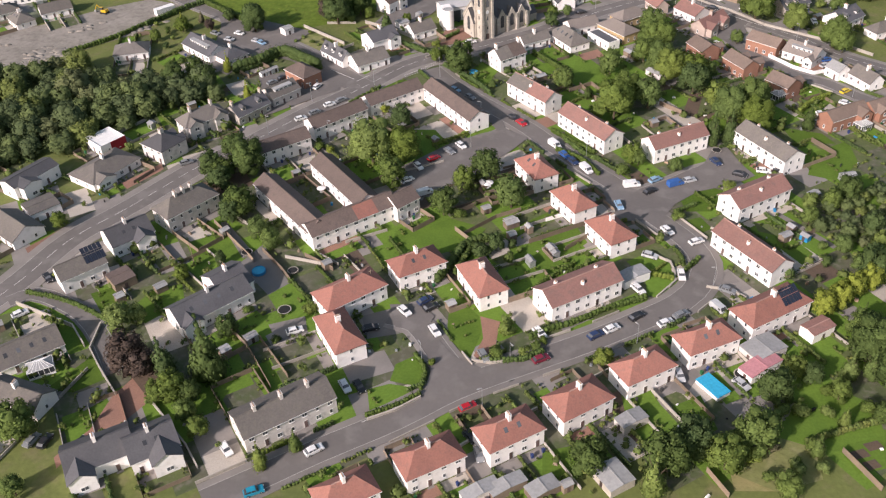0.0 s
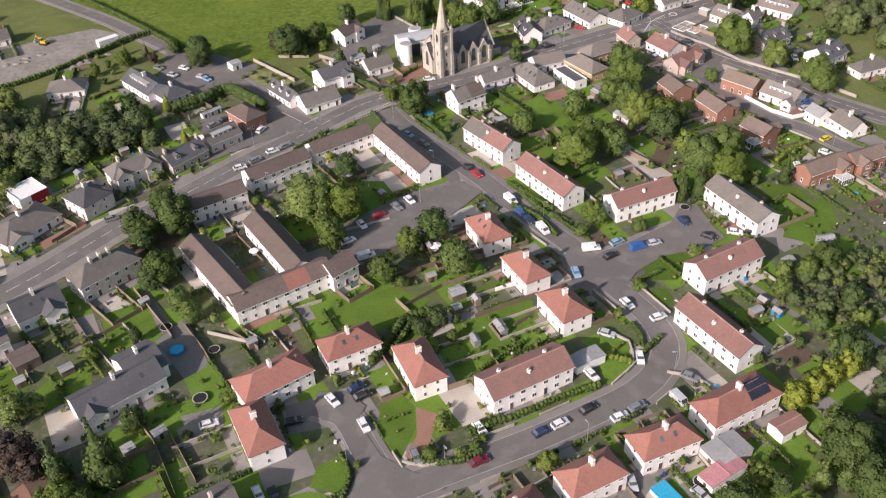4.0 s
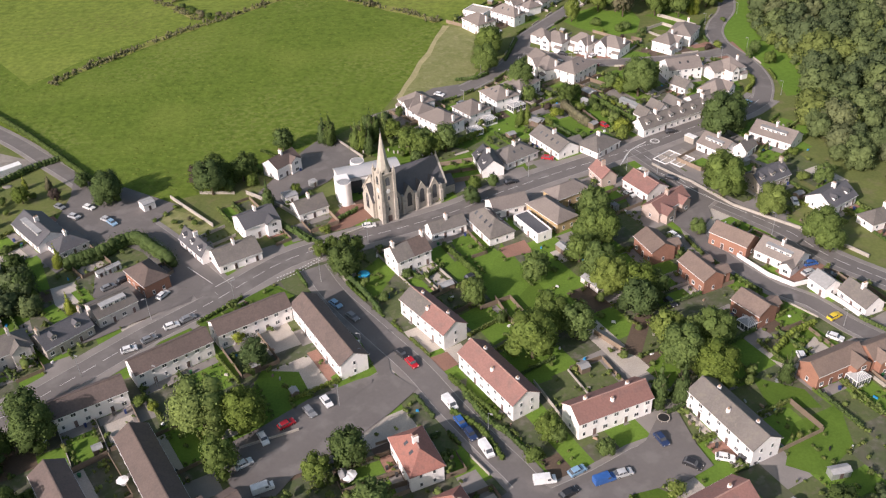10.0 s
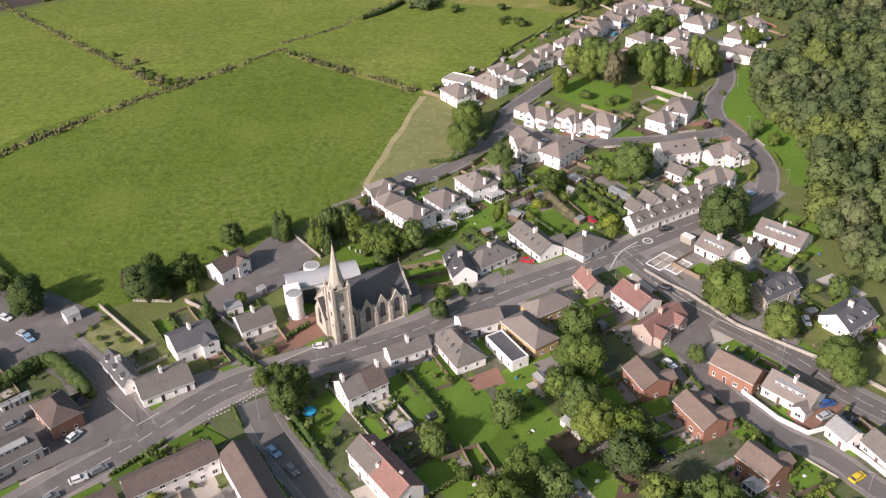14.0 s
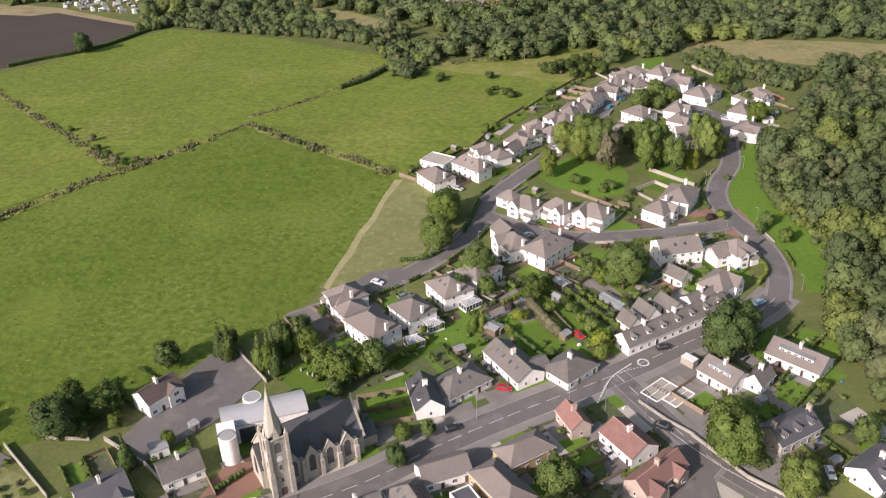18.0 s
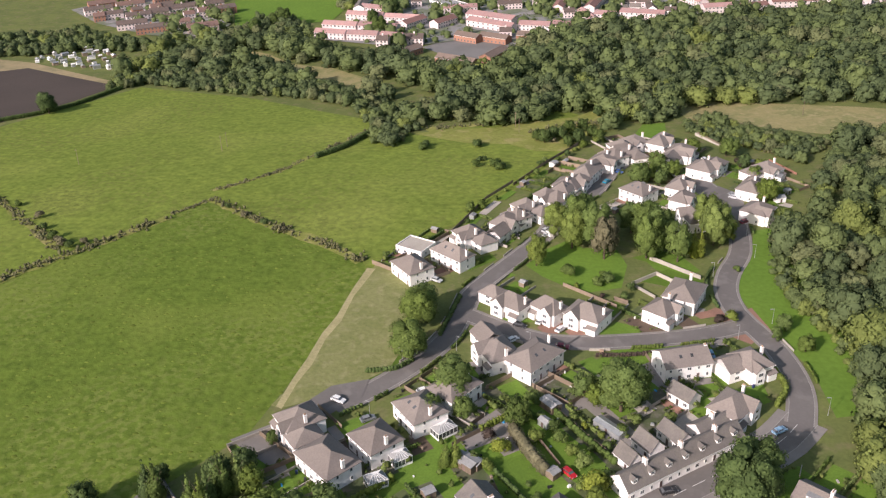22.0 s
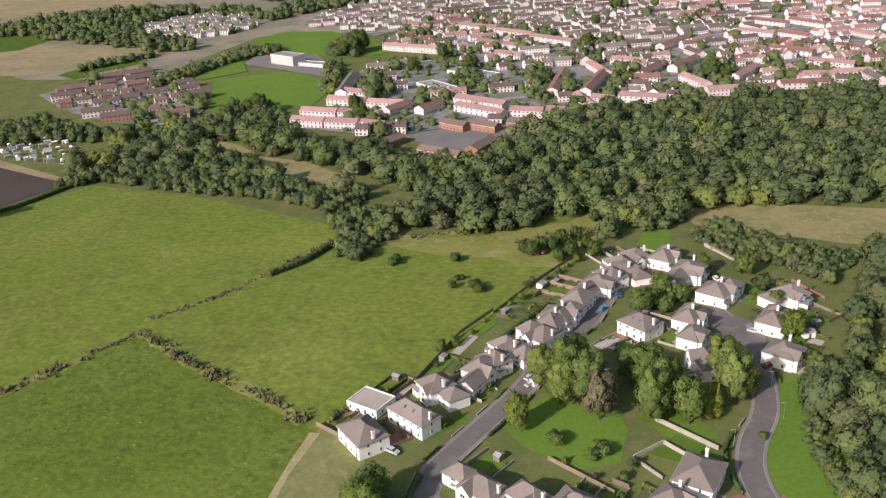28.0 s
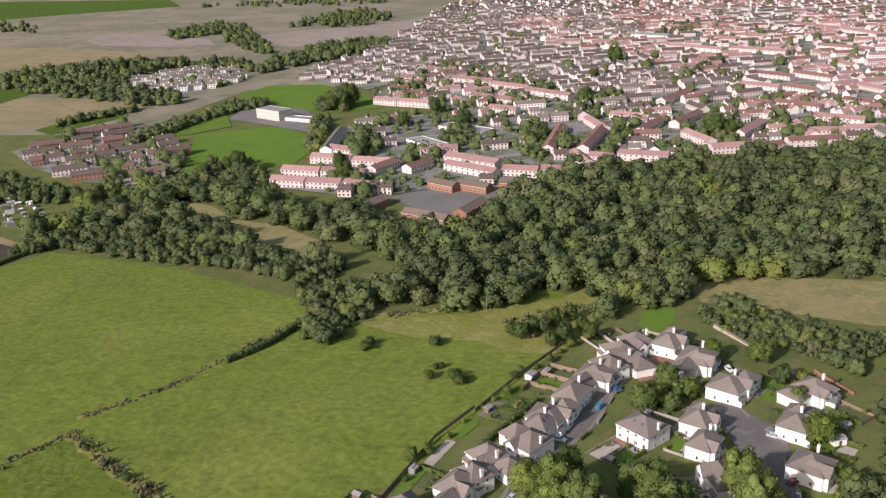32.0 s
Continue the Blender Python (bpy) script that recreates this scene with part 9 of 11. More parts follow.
shed(68.7, 307.3, 6, 2.6, -60)
shed(15.8, 204.4, 3, 2.4, 25)
shed(15.8, 197.8, 2.2, 2.2, 25)
shed(79.0, 242.8, 3.5, 2.5, -60)
shed(74.4, 290.6, 7, 3, -55, 2.2, M_GREYWALL)
shed(33.2, 291.7, 4, 2.2, 30)
shed(-17.5, 343.5, 4.5, 4, 30, 3, M_CREAM)
shed(70.3, 391.7, 3.5, 3, -40)
shed(66.8, 393.2, 3.5, 4, -45)
shed(91.8, 414.6, 5.4, 3.6, -55, 2.6)
shed(68.7, 391.5, 5, 4, -45, 2.6)
shed(106.3, 404.0, 9, 3, -52, 2.2, M_METAL, M_METAL)
shed(104.6, 521.0, 4, 2.5, 30, 2.4, M_WHITE)
shed(200.0, 547.3, 4, 3, 10, 2.6, M_WHITE)
shed(202.8, 589.6, 4, 3, -20, 2.6)
shed(206.8, 569.1, 5, 3.2, 60, 3, M_WHITE)
conservatory(-99.7, 152.9, 6, 4, 25)
conservatory(51.2, 394.0, 5, 4, 30)
conservatory(45.5, 385.9, 5, 4, 25)
conservatory(111.7, 270.0, 4.5, 4, 30)
conservatory(131.4, 248.0, 4.5, 3.6, 25)
conservatory(62.4, 404.8, 6, 4, 35)

# ---- hedges, walls, fences ----
hedge([(17.4, 157.4), (20.3, 159.2), (27.5, 161.8), (38.0, 166.8), (47.1, 170.1)], 1.6, 1.6, None)
hedge([(7.5, 150.2), (14.1, 149.9), (19.6, 152.4)], 1.4, 1.5, None)
hedge([(36.8, 248.6), (41.9, 239.5), (45.8, 235.9)], 1.4, 1.4, M_HEDGE)
hedge([(62.9, 206.4), (69.2, 209.6)], 1.2, 1.4, None)
hedge([(33.6, 242.8), (40.2, 236.5), (44.3, 227.8)], 1.4, 1.6, None)
hedge([(33.3, 254.5), (39.4, 246.6), (44.6, 240.2)], 1.4, 1.5, None)
hedge([(-78.9, 308.7), (-71.6, 313.8), (-66.1, 320.1), (-61.6, 321.1), (-56.0, 315.8), (-48.3, 308.3)], 4.2, 4.0, M_LEAFDARK)
hedge([(-125.0, 356.4), (-113.1, 371.1), (-104.8, 377.8)], 2.0, 2.4, M_LEAFDARK)
hedge([(-151.8, 331.2), (-136.2, 344.4), (-125.5, 357.3), (-115.5, 368.0)], 2.0, 1.8, None)
hedge([(-113.7, 182.5), (-105.2, 179.7), (-96.3, 175.1), (-88.9, 169.9)], 1.2, 1.4, None)
hedge([(49.9, 178.9), (54.8, 183.3)], 1.0, 1.1, M_LEAFLIGHT)
hedge([(34.0, 374.4), (49.3, 386.9)], 2.0, 2.2, M_LIME)
hedge([(61.6, 452.6), (68.3, 475.2)], 1.6, 1.6, None)
hedge([(115.6, 259.7), (122.3, 266.4), (128.7, 269.7)], 1.8, 2.0, M_LIME)
hedge([(-8.8, 318.2), (-16.5, 326.4), (-22.9, 334.9)], 1.6, 1.8, None)
hedge([(-13.8, 325.3), (-4.8, 316.3)], 1.4, 1.4, None)
hedge([(-0.9, 305.8), (7.8, 294.3), (14.5, 282.7)], 1.6, 2.0, None)
hedge([(17.6, 309.8), (25.4, 297.0), (32.3, 302.5)], 1.2, 1.5, None)
hedge([(157.9, 428.3), (158.4, 420.1), (153.5, 412.6)], 1.8, 1.9, M_LEAFLIGHT)
hedge([(40.1, 433.5), (48.3, 434.6), (53.3, 438.8)], 1.4, 1.6, None)
hedge([(2.9, 617.0), (15.0, 631.5), (24.8, 651.2)], 2.6, 2.4, M_LEAFDARK)
hedge([(-197.4, 682.6), (-185.1, 696.9), (-170.7, 708.1), (-155.0, 727.2), (-138.8, 765.4), (-129.4, 775.7)], 2.4, 2.0, M_LEAFDARK)
hedge([(-152.6, 424.3), (-124.7, 398.3), (-98.7, 371.6), (-75.7, 347.7)], 2.2, 2.0, M_LEAFDARK)
hedge([(114.6, 578.6), (99.3, 557.2), (84.8, 531.7), (74.4, 514.7)], 1.8, 1.6, M_LEAFDARK)
hedge([(-21.0, 134.6), (-14.8, 137.2), (-9.5, 140.4)], 1.2, 1.2, None)
hedge([(-9.1, 142.1), (-8.2, 148.4), (-10.5, 153.2)], 1.2, 1.2, None)
hedge([(-34.6, 280.2), (-24.6, 290.6)], 1.2, 1.2, None)
hedge([(4.9, 335.2), (-0.1, 330.1)], 1.5, 1.5, None)
hedge([(17.3, 172.9), (23.5, 178.8), (31.4, 184.9)], 1.3, 1.5, None)
hedge([(-0.1, 183.2), (5.8, 195.0), (9.7, 196.5)], 1.6, 2.2, M_LEAFDARK)
hedge([(59.5, 180.1), (64.1, 184.8)], 1.4, 1.6, None)
scrub_line([(107.9, 646.1), (122.5, 653.7), (137.7, 661.5), (150.8, 655.4)], 5.0, 2.6)
scrub_line([(193.5, 637.3), (209.2, 619.0), (221.4, 602.5), (229.6, 598.0)], 6.0, 2.4)
scrub_line([(191.7, 651.0), (211.8, 635.4), (226.7, 617.3)], 7.0, 2.6)
scrub_line([(43.4, 666.8), (60.8, 660.2), (86.6, 665.1), (107.5, 674.7)], 5.0, 2.2)
scrub_line([(-266.9, 730.5), (-211.6, 666.0), (-178.4, 626.8), (-145.4, 589.5), (-112.9, 553.3), (-84.4, 520.4)], 3.6, 1.5)
scrub_line([(-133.3, 447.4), (-124.1, 461.9), (-113.2, 475.3), (-98.4, 493.5), (-83.6, 510.5), (-72.7, 521.3), (-49.3, 547.7)], 4.6, 2.2)
scrub_line([(-37.7, 576.6), (-25.6, 586.3), (-11.2, 600.5), (-1.1, 617.2), (10.1, 631.9)], 2.6, 1.2)
scrub_line([(-36.4, 567.0), (-17.3, 548.0), (1.0, 531.9), (17.4, 519.4), (33.2, 503.1)], 4.4, 2.2)
scrub_line([(-48.7, 551.4), (-35.2, 566.9)], 2.0, 1.0)
scrub_line([(7.6, 630.5), (19.3, 648.1), (29.2, 663.5)], 3.0, 2.2)
wall_line([(-90.1, 168.9), (-90.2, 159.7), (-86.4, 153.7), (-79.7, 144.2)])
wall_line([(-115.0, 178.1), (-105.9, 173.1), (-97.1, 168.3), (-91.9, 160.8)], 1.2)
wall_line([(-71.2, 142.0), (-66.7, 136.6), (-59.9, 128.2), (-56.1, 121.9)], 0.9)
wall_line([(-15.5, 233.8), (-2.4, 238.9)], 0.9)
wall_line([(-32.9, 348.8), (-20.1, 339.4), (-11.6, 330.4)], 1.3, 0.3)
wall_line([(-58.1, 347.8), (-40.1, 329.1)], 1.3, 0.3)
wall_line([(-8.0, 313.3), (3.5, 321.4), (11.0, 326.2)], 1.0, 0.3)
wall_line([(-10.0, 391.0), (5.1, 370.3)], 1.2, 0.3)
wall_line([(115.4, 344.2), (124.7, 329.1), (137.1, 317.8), (146.5, 309.8), (155.1, 298.8)], 1.0, 0.3)
wall_line([(118.0, 301.8), (123.8, 291.6), (129.2, 286.5), (133.9, 287.9)], 1.4, 0.25, M_WHITE)
wall_line([(136.1, 283.4), (139.6, 277.7), (142.3, 271.9)], 1.4, 0.25, M_WHITE)
fence([(-69.4, 211.3), (-55.8, 193.2), (-54.9, 191.8)])
fence([(-53.3, 196.8), (-46.6, 187.6), (-43.7, 182.7)])
fence([(49.3, 116.2), (52.1, 109.5)])
fence([(78.2, 119.8), (82.3, 109.7)])
fence([(29.7, 191.1), (38.4, 198.2)])
fence([(1.2, 210.5), (6.7, 214.3)])
fence([(20.3, 195.1), (36.7, 202.5)])
fence([(39.6, 179.5), (29.3, 172.3)])
fence([(0.2, 202.7), (4.4, 196.8)])
fence([(0.2, 212.2), (17.4, 219.6), (26.4, 222.6)])
fence([(47.5, 278.9), (54.6, 270.8)])
fence([(71.4, 269.7), (77.6, 262.1)])
fence([(42.2, 281.4), (50.7, 285.9), (54.3, 277.9)])
fence([(46.5, 286.1), (51.2, 272.5)])
wall_line([(-30.4, 198.8), (-18.9, 203.8)], 0.9)
wall_line([(-36.9, 349.1), (-48.8, 350.1)], 1.0)
wall_line([(4.0, 265.5), (9.9, 270.0)], 0.9, 0.25, M_WHITE)
fence([(13.1, 406.1), (26.1, 394.1)])
fence([(27.4, 417.6), (35.0, 407.9)], 1.5, M_WOOD)
fence([(74.5, 423.7), (88.4, 434.2)])
fence([(88.2, 423.2), (99.8, 432.3)])
fence([(64.5, 399.6), (73.7, 406.2)], 1.4)
fence([(190.0, 636.3), (201.9, 605.6)], 1.8)
fence([(211.0, 593.1), (217.6, 576.4)], 1.8, M_BRICK)
fence([(37.2, 501.2), (53.3, 487.7)], 1.8)
wall_line([(137.0, 498.8), (151.2, 483.4)], 1.6, 0.25)
wall_line([(188.9, 635.8), (197.0, 615.3)], 1.6, 0.25)
wall_line([(2.8, 150.5), (7.4, 149.3), (12.1, 150.0)], 0.8)
wall_line([(-20.9, 133.4), (-14.7, 135.9), (-9.1, 139.5)], 0.8)
wall_line([(63.5, 173.5), (68.9, 172.0), (72.2, 168.5)], 0.8)
wall_line([(-8.4, 119.6), (-2.4, 123.8), (3.8, 128.1)], 0.8)
wall_line([(7.5, 129.5), (13.9, 133.2), (21.9, 137.8)], 0.8)
wall_line([(24.8, 140.3), (31.8, 144.3), (39.0, 148.5)], 0.8)
fence([(15.8, 233.4), (23.0, 236.1)], 0.9, M_WOOD)
wall_line([(26.0, 205.1), (34.5, 208.5)], 1.2, 0.25, M_WHITE)
wall_line([(-46.5, 193.4), (-35.3, 189.3)], 1.0)
wall_line([(-38.1, 194.5), (-31.5, 189.0)], 1.0)
fence([(-41.1, 193.4), (-32.8, 186.7)])
fence([(-30.6, 160.2), (-25.9, 152.1)])
fence([(-53.0, 161.5), (-43.6, 144.0)])
fence([(-48.8, 161.3), (-40.1, 147.4)])

# ---- street lamps, poles ----
lamp(-8.9, 151.2, 120, 6)
lamp(4.6, 136.2, 200, 6)
lamp(11.8, 150.0, -60, 6)
lamp(42.3, 154.3, 120, 6)
lamp(65.5, 174.4, 180, 6)
lamp(11.1, 260.7, -150, 6)
lamp(-2.8, 297.4, 90, 7.5)
lamp(-60.4, 260.5, -30, 7.5)
lamp(-48.2, 282.8, -150, 7.5)
lamp(-26.3, 289.3, 30, 7.5)
lamp(136.4, 268.9, 150, 5.5)
lamp(174.2, 497.8, 180, 5.5)
lamp(155.9, 485.2, 180, 5.5)
lamp(176.6, 515.2, 160, 5.5)
lamp(165.6, 408.2, 180, 6)
lamp(165.9, 454.1, 180, 5.5)
lamp(152.7, 445.7, 200, 5.5)
lamp(50.4, 437.4, 140, 5.5)
lamp(42.3, 412.3, 150, 5.5)
lamp(66.6, 443.6, -40, 5.5)
lamp(89.0, 444.6, 160, 5.5)
lamp(10.7, 266.3, 160, 6)
lamp(41.8, 236.4, -30, 6)
lamp(6.5, 246.5, 90, 6)
lamp(-39.7, 255.6, -30, 7.5)
lamp(2.0, 266.8, 100, 6)
lamp(62.2, 352.7, 90, 7.5)
lamp(9.7, 317.2, 90, 7.5)
lamp(86.3, 355.8, 90, 7.5)
lamp(95.6, 354.4, 120, 7.5)
lamp(104.0, 321.3, 20, 6)
lamp(131.6, 312.5, 120, 7.5)
lamp(105.3, 351.0, 90, 7.5)
lamp(89.9, 233.7, 100, 6)
lamp(57.4, 275.7, 90, 6)
lamp(55.7, 416.7, 100, 5.5)
pole(-45.6, 631.5)
pole(-111.1, 616.7)
pole(101.5, 658.9)
pole(253.0, 664.9)
pole(-44.3, 637.8)
pole(102.5, 648.0)
pole(-71.1, 191.7)
pole(-21.7, 176.7)

# ---- vehicles ----
car(1.4, 135.6, 26, "red")
car(-31.8, 125.2, 32, "white")
car(-50.8, 126.3, -55, "white")
car(-43.1, 115.1, 20, "teal")
car(-5.8, 160.9, -65, "white")
car(-13.3, 168.6, -53, "white")
car(-8.1, 172.3, 34, "navy")
car(-6.6, 169.7, 32, "black")
car(19.0, 149.8, 24, "darkred")
car(37.1, 159.1, 29, "white")
car(32.9, 157.1, 29, "navy")
car(43.8, 163.1, 33, "black")
car(50.4, 160.4, 24, "white")
car(54.7, 163.1, 28, "grey")
car(58.2, 178.3, -95, "white")
car(58.7, 197.5, -63, "white")
car(65.4, 192.1, 22, "white")
car(47.6, 210.6, -82, "lightblue")
car(33.1, 245.3, -60, "white", "van")
car(35.5, 239.1, -62, "blue")
car(37.6, 235.3, -64, "navy")
car(41.0, 230.2, -66, "white", "van")
car(53.1, 220.8, 6, "white", "van")
car(57.8, 217.1, 32, "black")
car(60.5, 223.1, 29, "lightblue")
car(65.9, 220.4, 20, "blue", "van")
car(70.4, 222.0, 16, "silver")
car(80.7, 231.4, -68, "navy")
car(93.4, 225.3, -15, "white")
car(21.2, 264.0, -52, "black")
car(23.8, 260.4, -58, "red")
car(-10.3, 236.2, -61, "white")
car(-5.5, 240.6, 36, "red")
car(-0.4, 244.4, -53, "grey")
car(3.3, 247.6, -58, "white")
car(-13.6, 228.7, 35, "white")
car(-8.2, 221.4, 24, "white", "van")
car(-41.6, 279.1, 29, "white")
car(-37.8, 282.0, 37, "grey")
car(-50.7, 269.9, 25, "white")
car(-46.4, 273.8, 37, "grey")
car(-84.6, 244.5, 27, "grey")
car(-39.5, 235.3, 28, "black")
car(-26.5, 143.5, -63, "white")
car(-23.2, 143.2, -62, "black")
car(-40.3, 163.0, 20, "white")
car(-21.6, 162.8, 15, "black")
car(-112.4, 173.7, 37, "white")
car(-110.1, 188.1, -53, "black")
car(46.1, 173.3, -61, "white")
car(62.8, 139.2, -55, "silver")
car(49.7, 142.7, -86, "silver")
car(64.3, 164.5, -62, "silver", "van")
car(68.3, 171.5, -33, "grey")
car(19.6, 158.6, -61, "white")
car(-83.2, 129.6, 72, "black")
car(-91.3, 130.6, 75, "black")
car(-94.3, 131.0, 66, "grey")
car(5.7, 151.6, -70, "grey")
car(1.7, 127.0, -55, "black")
car(3.2, 122.3, -81, "grey")
car(51.8, 186.9, -27, "silver")
car(2.4, 285.9, -46, "lightblue")
car(7.5, 280.0, -48, "grey")
car(70.0, 364.3, -18, "red")
car(55.8, 348.8, 22, "black")
car(9.6, 325.3, 10, "white")
car(102.3, 313.1, -56, "white")
car(93.7, 338.1, -57, "white")
car(95.6, 340.2, -57, "white")
car(121.3, 256.9, -90, "white")
car(135.2, 272.3, 30, "yellow")
car(132.2, 264.0, -38, "white")
car(137.3, 296.3, 12, "blue")
car(135.3, 292.1, 27, "silver")
car(140.6, 290.9, -35, "black")
car(144.2, 329.5, -95, "white")
car(109.2, 347.0, -37, "black")
car(116.5, 380.4, 12, "black")
car(-84.0, 343.1, -30, "white")
car(-75.7, 335.0, -30, "silver")
car(-73.4, 333.0, -44, "lightblue")
car(-94.0, 344.2, -33, "grey")
car(-87.1, 337.7, -25, "silver")
car(40.5, 296.3, 31, "black")
car(93.8, 281.0, -62, "black")
car(85.9, 223.8, -34, "black")
car(98.2, 224.8, -29, "black")
car(33.2, 215.0, -81, "silver")
car(32.9, 420.0, -30, "white")
car(41.8, 411.2, 26, "grey")
car(56.9, 423.3, 28, "white")
car(57.5, 488.5, 20, "white")
car(60.5, 486.9, -35, "silver")
car(93.6, 458.5, 59, "white")
car(99.5, 453.4, 46, "white")
car(84.0, 448.2, 37, "white")
car(86.9, 456.3, -30, "black")
car(98.7, 443.6, -16, "darkred")
car(150.4, 401.7, 30, "lightblue")
car(142.1, 437.2, -88, "lightblue")
car(64.9, 500.7, 75, "grey")
car(83.2, 513.9, 35, "silver")
car(90.1, 521.5, -39, "black")
car(102.7, 524.5, 46, "silver")
car(134.3, 573.3, 51, "teal")
car(183.2, 554.0, -52, "grey")
car(179.7, 527.3, 31, "darkred")
car(80.8, 516.6, 34, "white")
car(102.7, 520.4, 40, "silver")
car(119.7, 559.7, -49, "white")
car(141.5, 584.8, -48, "blue")
car(118.7, 553.5, -30, "white")
car(158.6, 581.8, -63, "white")
car(164.8, 579.8, -87, "white")
car(182.8, 551.4, -33, "silver")
car(183.1, 597.2, -77, "white")

# ---- trees and bushes ----
tree(-24.5, 240.5, 15.6, 16.0, "l")
tree(-14.4, 240.0, 12.6, 13.0, "g")
tree(-18.0, 227.1, 9.9, 10.4, "g")
tree(-2.7, 210.6, 8.7, 9.1, "d")
tree(10.4, 227.7, 10.3, 10.9, "d")
tree(3.7, 223.8, 7.6, 7.9, "g")
tree(16.8, 212.9, 10.9, 11.5, "g")
tree(-73.6, 235.0, 9.7, 10.2, "d")
tree(-63.2, 236.9, 12.0, 12.6, "d")
tree(-62.0, 213.5, 10.5, 11.0, "d")
tree(-69.9, 233.0, 8.0, 8.4, "d")
tree(-50.4, 197.6, 7.1, 7.4, "g")
tree(-55.2, 203.7, 6.5, 6.9, "g")
tree(-78.4, 152.3, 11.0, 11.6, "r")
tree(-74.8, 150.2, 8.2, 8.6, "r")
tree(-68.7, 148.8, 9.0, 15.3, "d", "conifer")
tree(-58.3, 148.3, 12.8, 21.7, "d", "conifer")
tree(-56.7, 162.8, 6.4, 6.7, "d")
tree(-65.8, 142.6, 7.9, 8.3, "g")
tree(-61.4, 135.8, 5.9, 6.2, "g")
tree(-57.3, 131.0, 5.2, 5.5, "g")
tree(-80.5, 168.7, 6.0, 6.3, "l")
tree(-69.1, 142.0, 6.1, 6.4, "g")
tree(-61.3, 141.7, 6.0, 6.3, "d")
tree(-73.1, 185.9, 4.9, 5.2, "g")
tree(54.5, 261.0, 13.6, 14.3, "g")
tree(67.1, 268.0, 10.6, 11.1, "g")
tree(76.2, 294.1, 11.4, 11.9, "g")
tree(80.3, 311.0, 11.9, 12.5, "g")
tree(77.9, 287.3, 12.1, 12.8, "l")
tree(84.1, 276.2, 11.0, 11.4, "d")
tree(90.7, 255.3, 12.5, 13.0, "g")
tree(97.1, 249.3, 12.3, 13.0, "g")
tree(82.5, 243.5, 8.3, 14.2, "d", "conifer")
tree(89.3, 265.7, 9.8, 10.3, "l")
tree(3.9, 299.3, 10.3, 10.9, "d")
tree(88.2, 161.2, 6.6, 8.0, "y")
tree(93.0, 164.2, 6.8, 8.2, "y")
tree(98.0, 167.4, 6.6, 8.0, "y")
tree(103.0, 170.0, 6.6, 8.4, "y")
tree(95.0, 155.0, 6.2, 10.6, "d", "conifer")
tree(93.0, 145.5, 12.0, 12.6, "d")
tree(103.4, 176.7, 6.0, 6.4, "g")
tree(97.8, 198.6, 5.4, 6.0, "g")
tree(113.4, 194.0, 6.4, 7.0, "d")
tree(105.1, 173.3, 9.2, 9.6, "d")
tree(84.9, 176.8, 5.6, 4.7, "g", "bush")
tree(25.0, 117.2, 9.5, 10.0, "d")
tree(41.2, 116.5, 10.7, 11.2, "d")
tree(37.0, 110.5, 8.3, 14.2, "l", "conifer")
tree(47.0, 121.3, 9.3, 9.8, "d")
tree(12.2, 159.9, 5.5, 4.7, "l", "bush")
tree(33.1, 147.5, 5.4, 5.6, "l")
tree(96.0, 135.5, 12.1, 12.7, "d")
tree(53.2, 116.6, 9.3, 9.7, "g")
tree(60.3, 121.8, 10.1, 10.6, "g")
tree(67.9, 134.7, 8.9, 9.3, "d")
tree(94.6, 153.3, 8.5, 8.9, "g")
tree(63.5, 109.1, 6.5, 6.9, "g")
tree(18.4, 153.6, 3.6, 3.1, "g", "bush")
tree(8.9, 151.9, 4.2, 3.6, "g", "bush")
tree(15.6, 151.8, 3.6, 3.1, "l", "bush")
tree(19.9, 155.7, 3.1, 2.6, "g", "bush")
tree(-9.5, 116.5, 2.7, 2.3, "g", "bush")
tree(-6.4, 149.9, 2.4, 2.0, "g", "bush")
tree(-35.7, 125.8, 4.4, 7.6, "g", "conifer")
tree(-42.7, 121.8, 5.1, 8.7, "l", "conifer")
tree(-40.3, 130.6, 3.4, 2.9, "g", "bush")
tree(-52.9, 171.3, 3.3, 2.8, "g", "bush")
tree(-36.9, 169.7, 4.5, 3.8, "l", "bush")
tree(-44.1, 159.4, 3.1, 2.7, "d", "bush")
tree(4.6, 192.8, 4.1, 3.5, "d", "bush")
tree(8.3, 190.9, 4.8, 4.1, "d", "bush")
tree(2.0, 208.8, 4.3, 3.7, "g", "bush")
tree(55.5, 233.3, 7.1, 7.5, "g")
tree(51.8, 226.5, 5.4, 4.6, "g", "bush")
tree(62.7, 203.0, 4.4, 3.7, "g", "bush")
tree(80.4, 216.6, 5.4, 4.6, "l", "bush")
tree(40.3, 262.5, 5.2, 4.4, "g", "bush")
tree(-97.4, 132.0, 10.5, 11.0, "g")
tree(-92.8, 116.9, 5.3, 5.6, "g")
tree(-114.0, 212.0, 5.6, 5.9, "g")
tree(-63.6, 191.5, 3.5, 4.9, "d")
tree(-71.6, 287.0, 5.0, 8.5, "y", "conifer")
tree(-82.7, 310.1, 5.3, 9.1, "y", "conifer")
tree(-83.9, 166.6, 8.0, 8.4, "l")
tree(-26.9, 313.8, 4.9, 5.2, "g")
tree(-7.4, 382.5, 8.3, 14.2, "d", "conifer")
tree(2.3, 377.2, 8.2, 13.9, "g", "conifer")
tree(6.4, 387.5, 8.2, 8.7, "d")
tree(12.4, 391.4, 7.3, 7.7, "d")
tree(21.9, 372.9, 10.2, 10.7, "g")
tree(31.1, 372.1, 8.2, 8.7, "g")
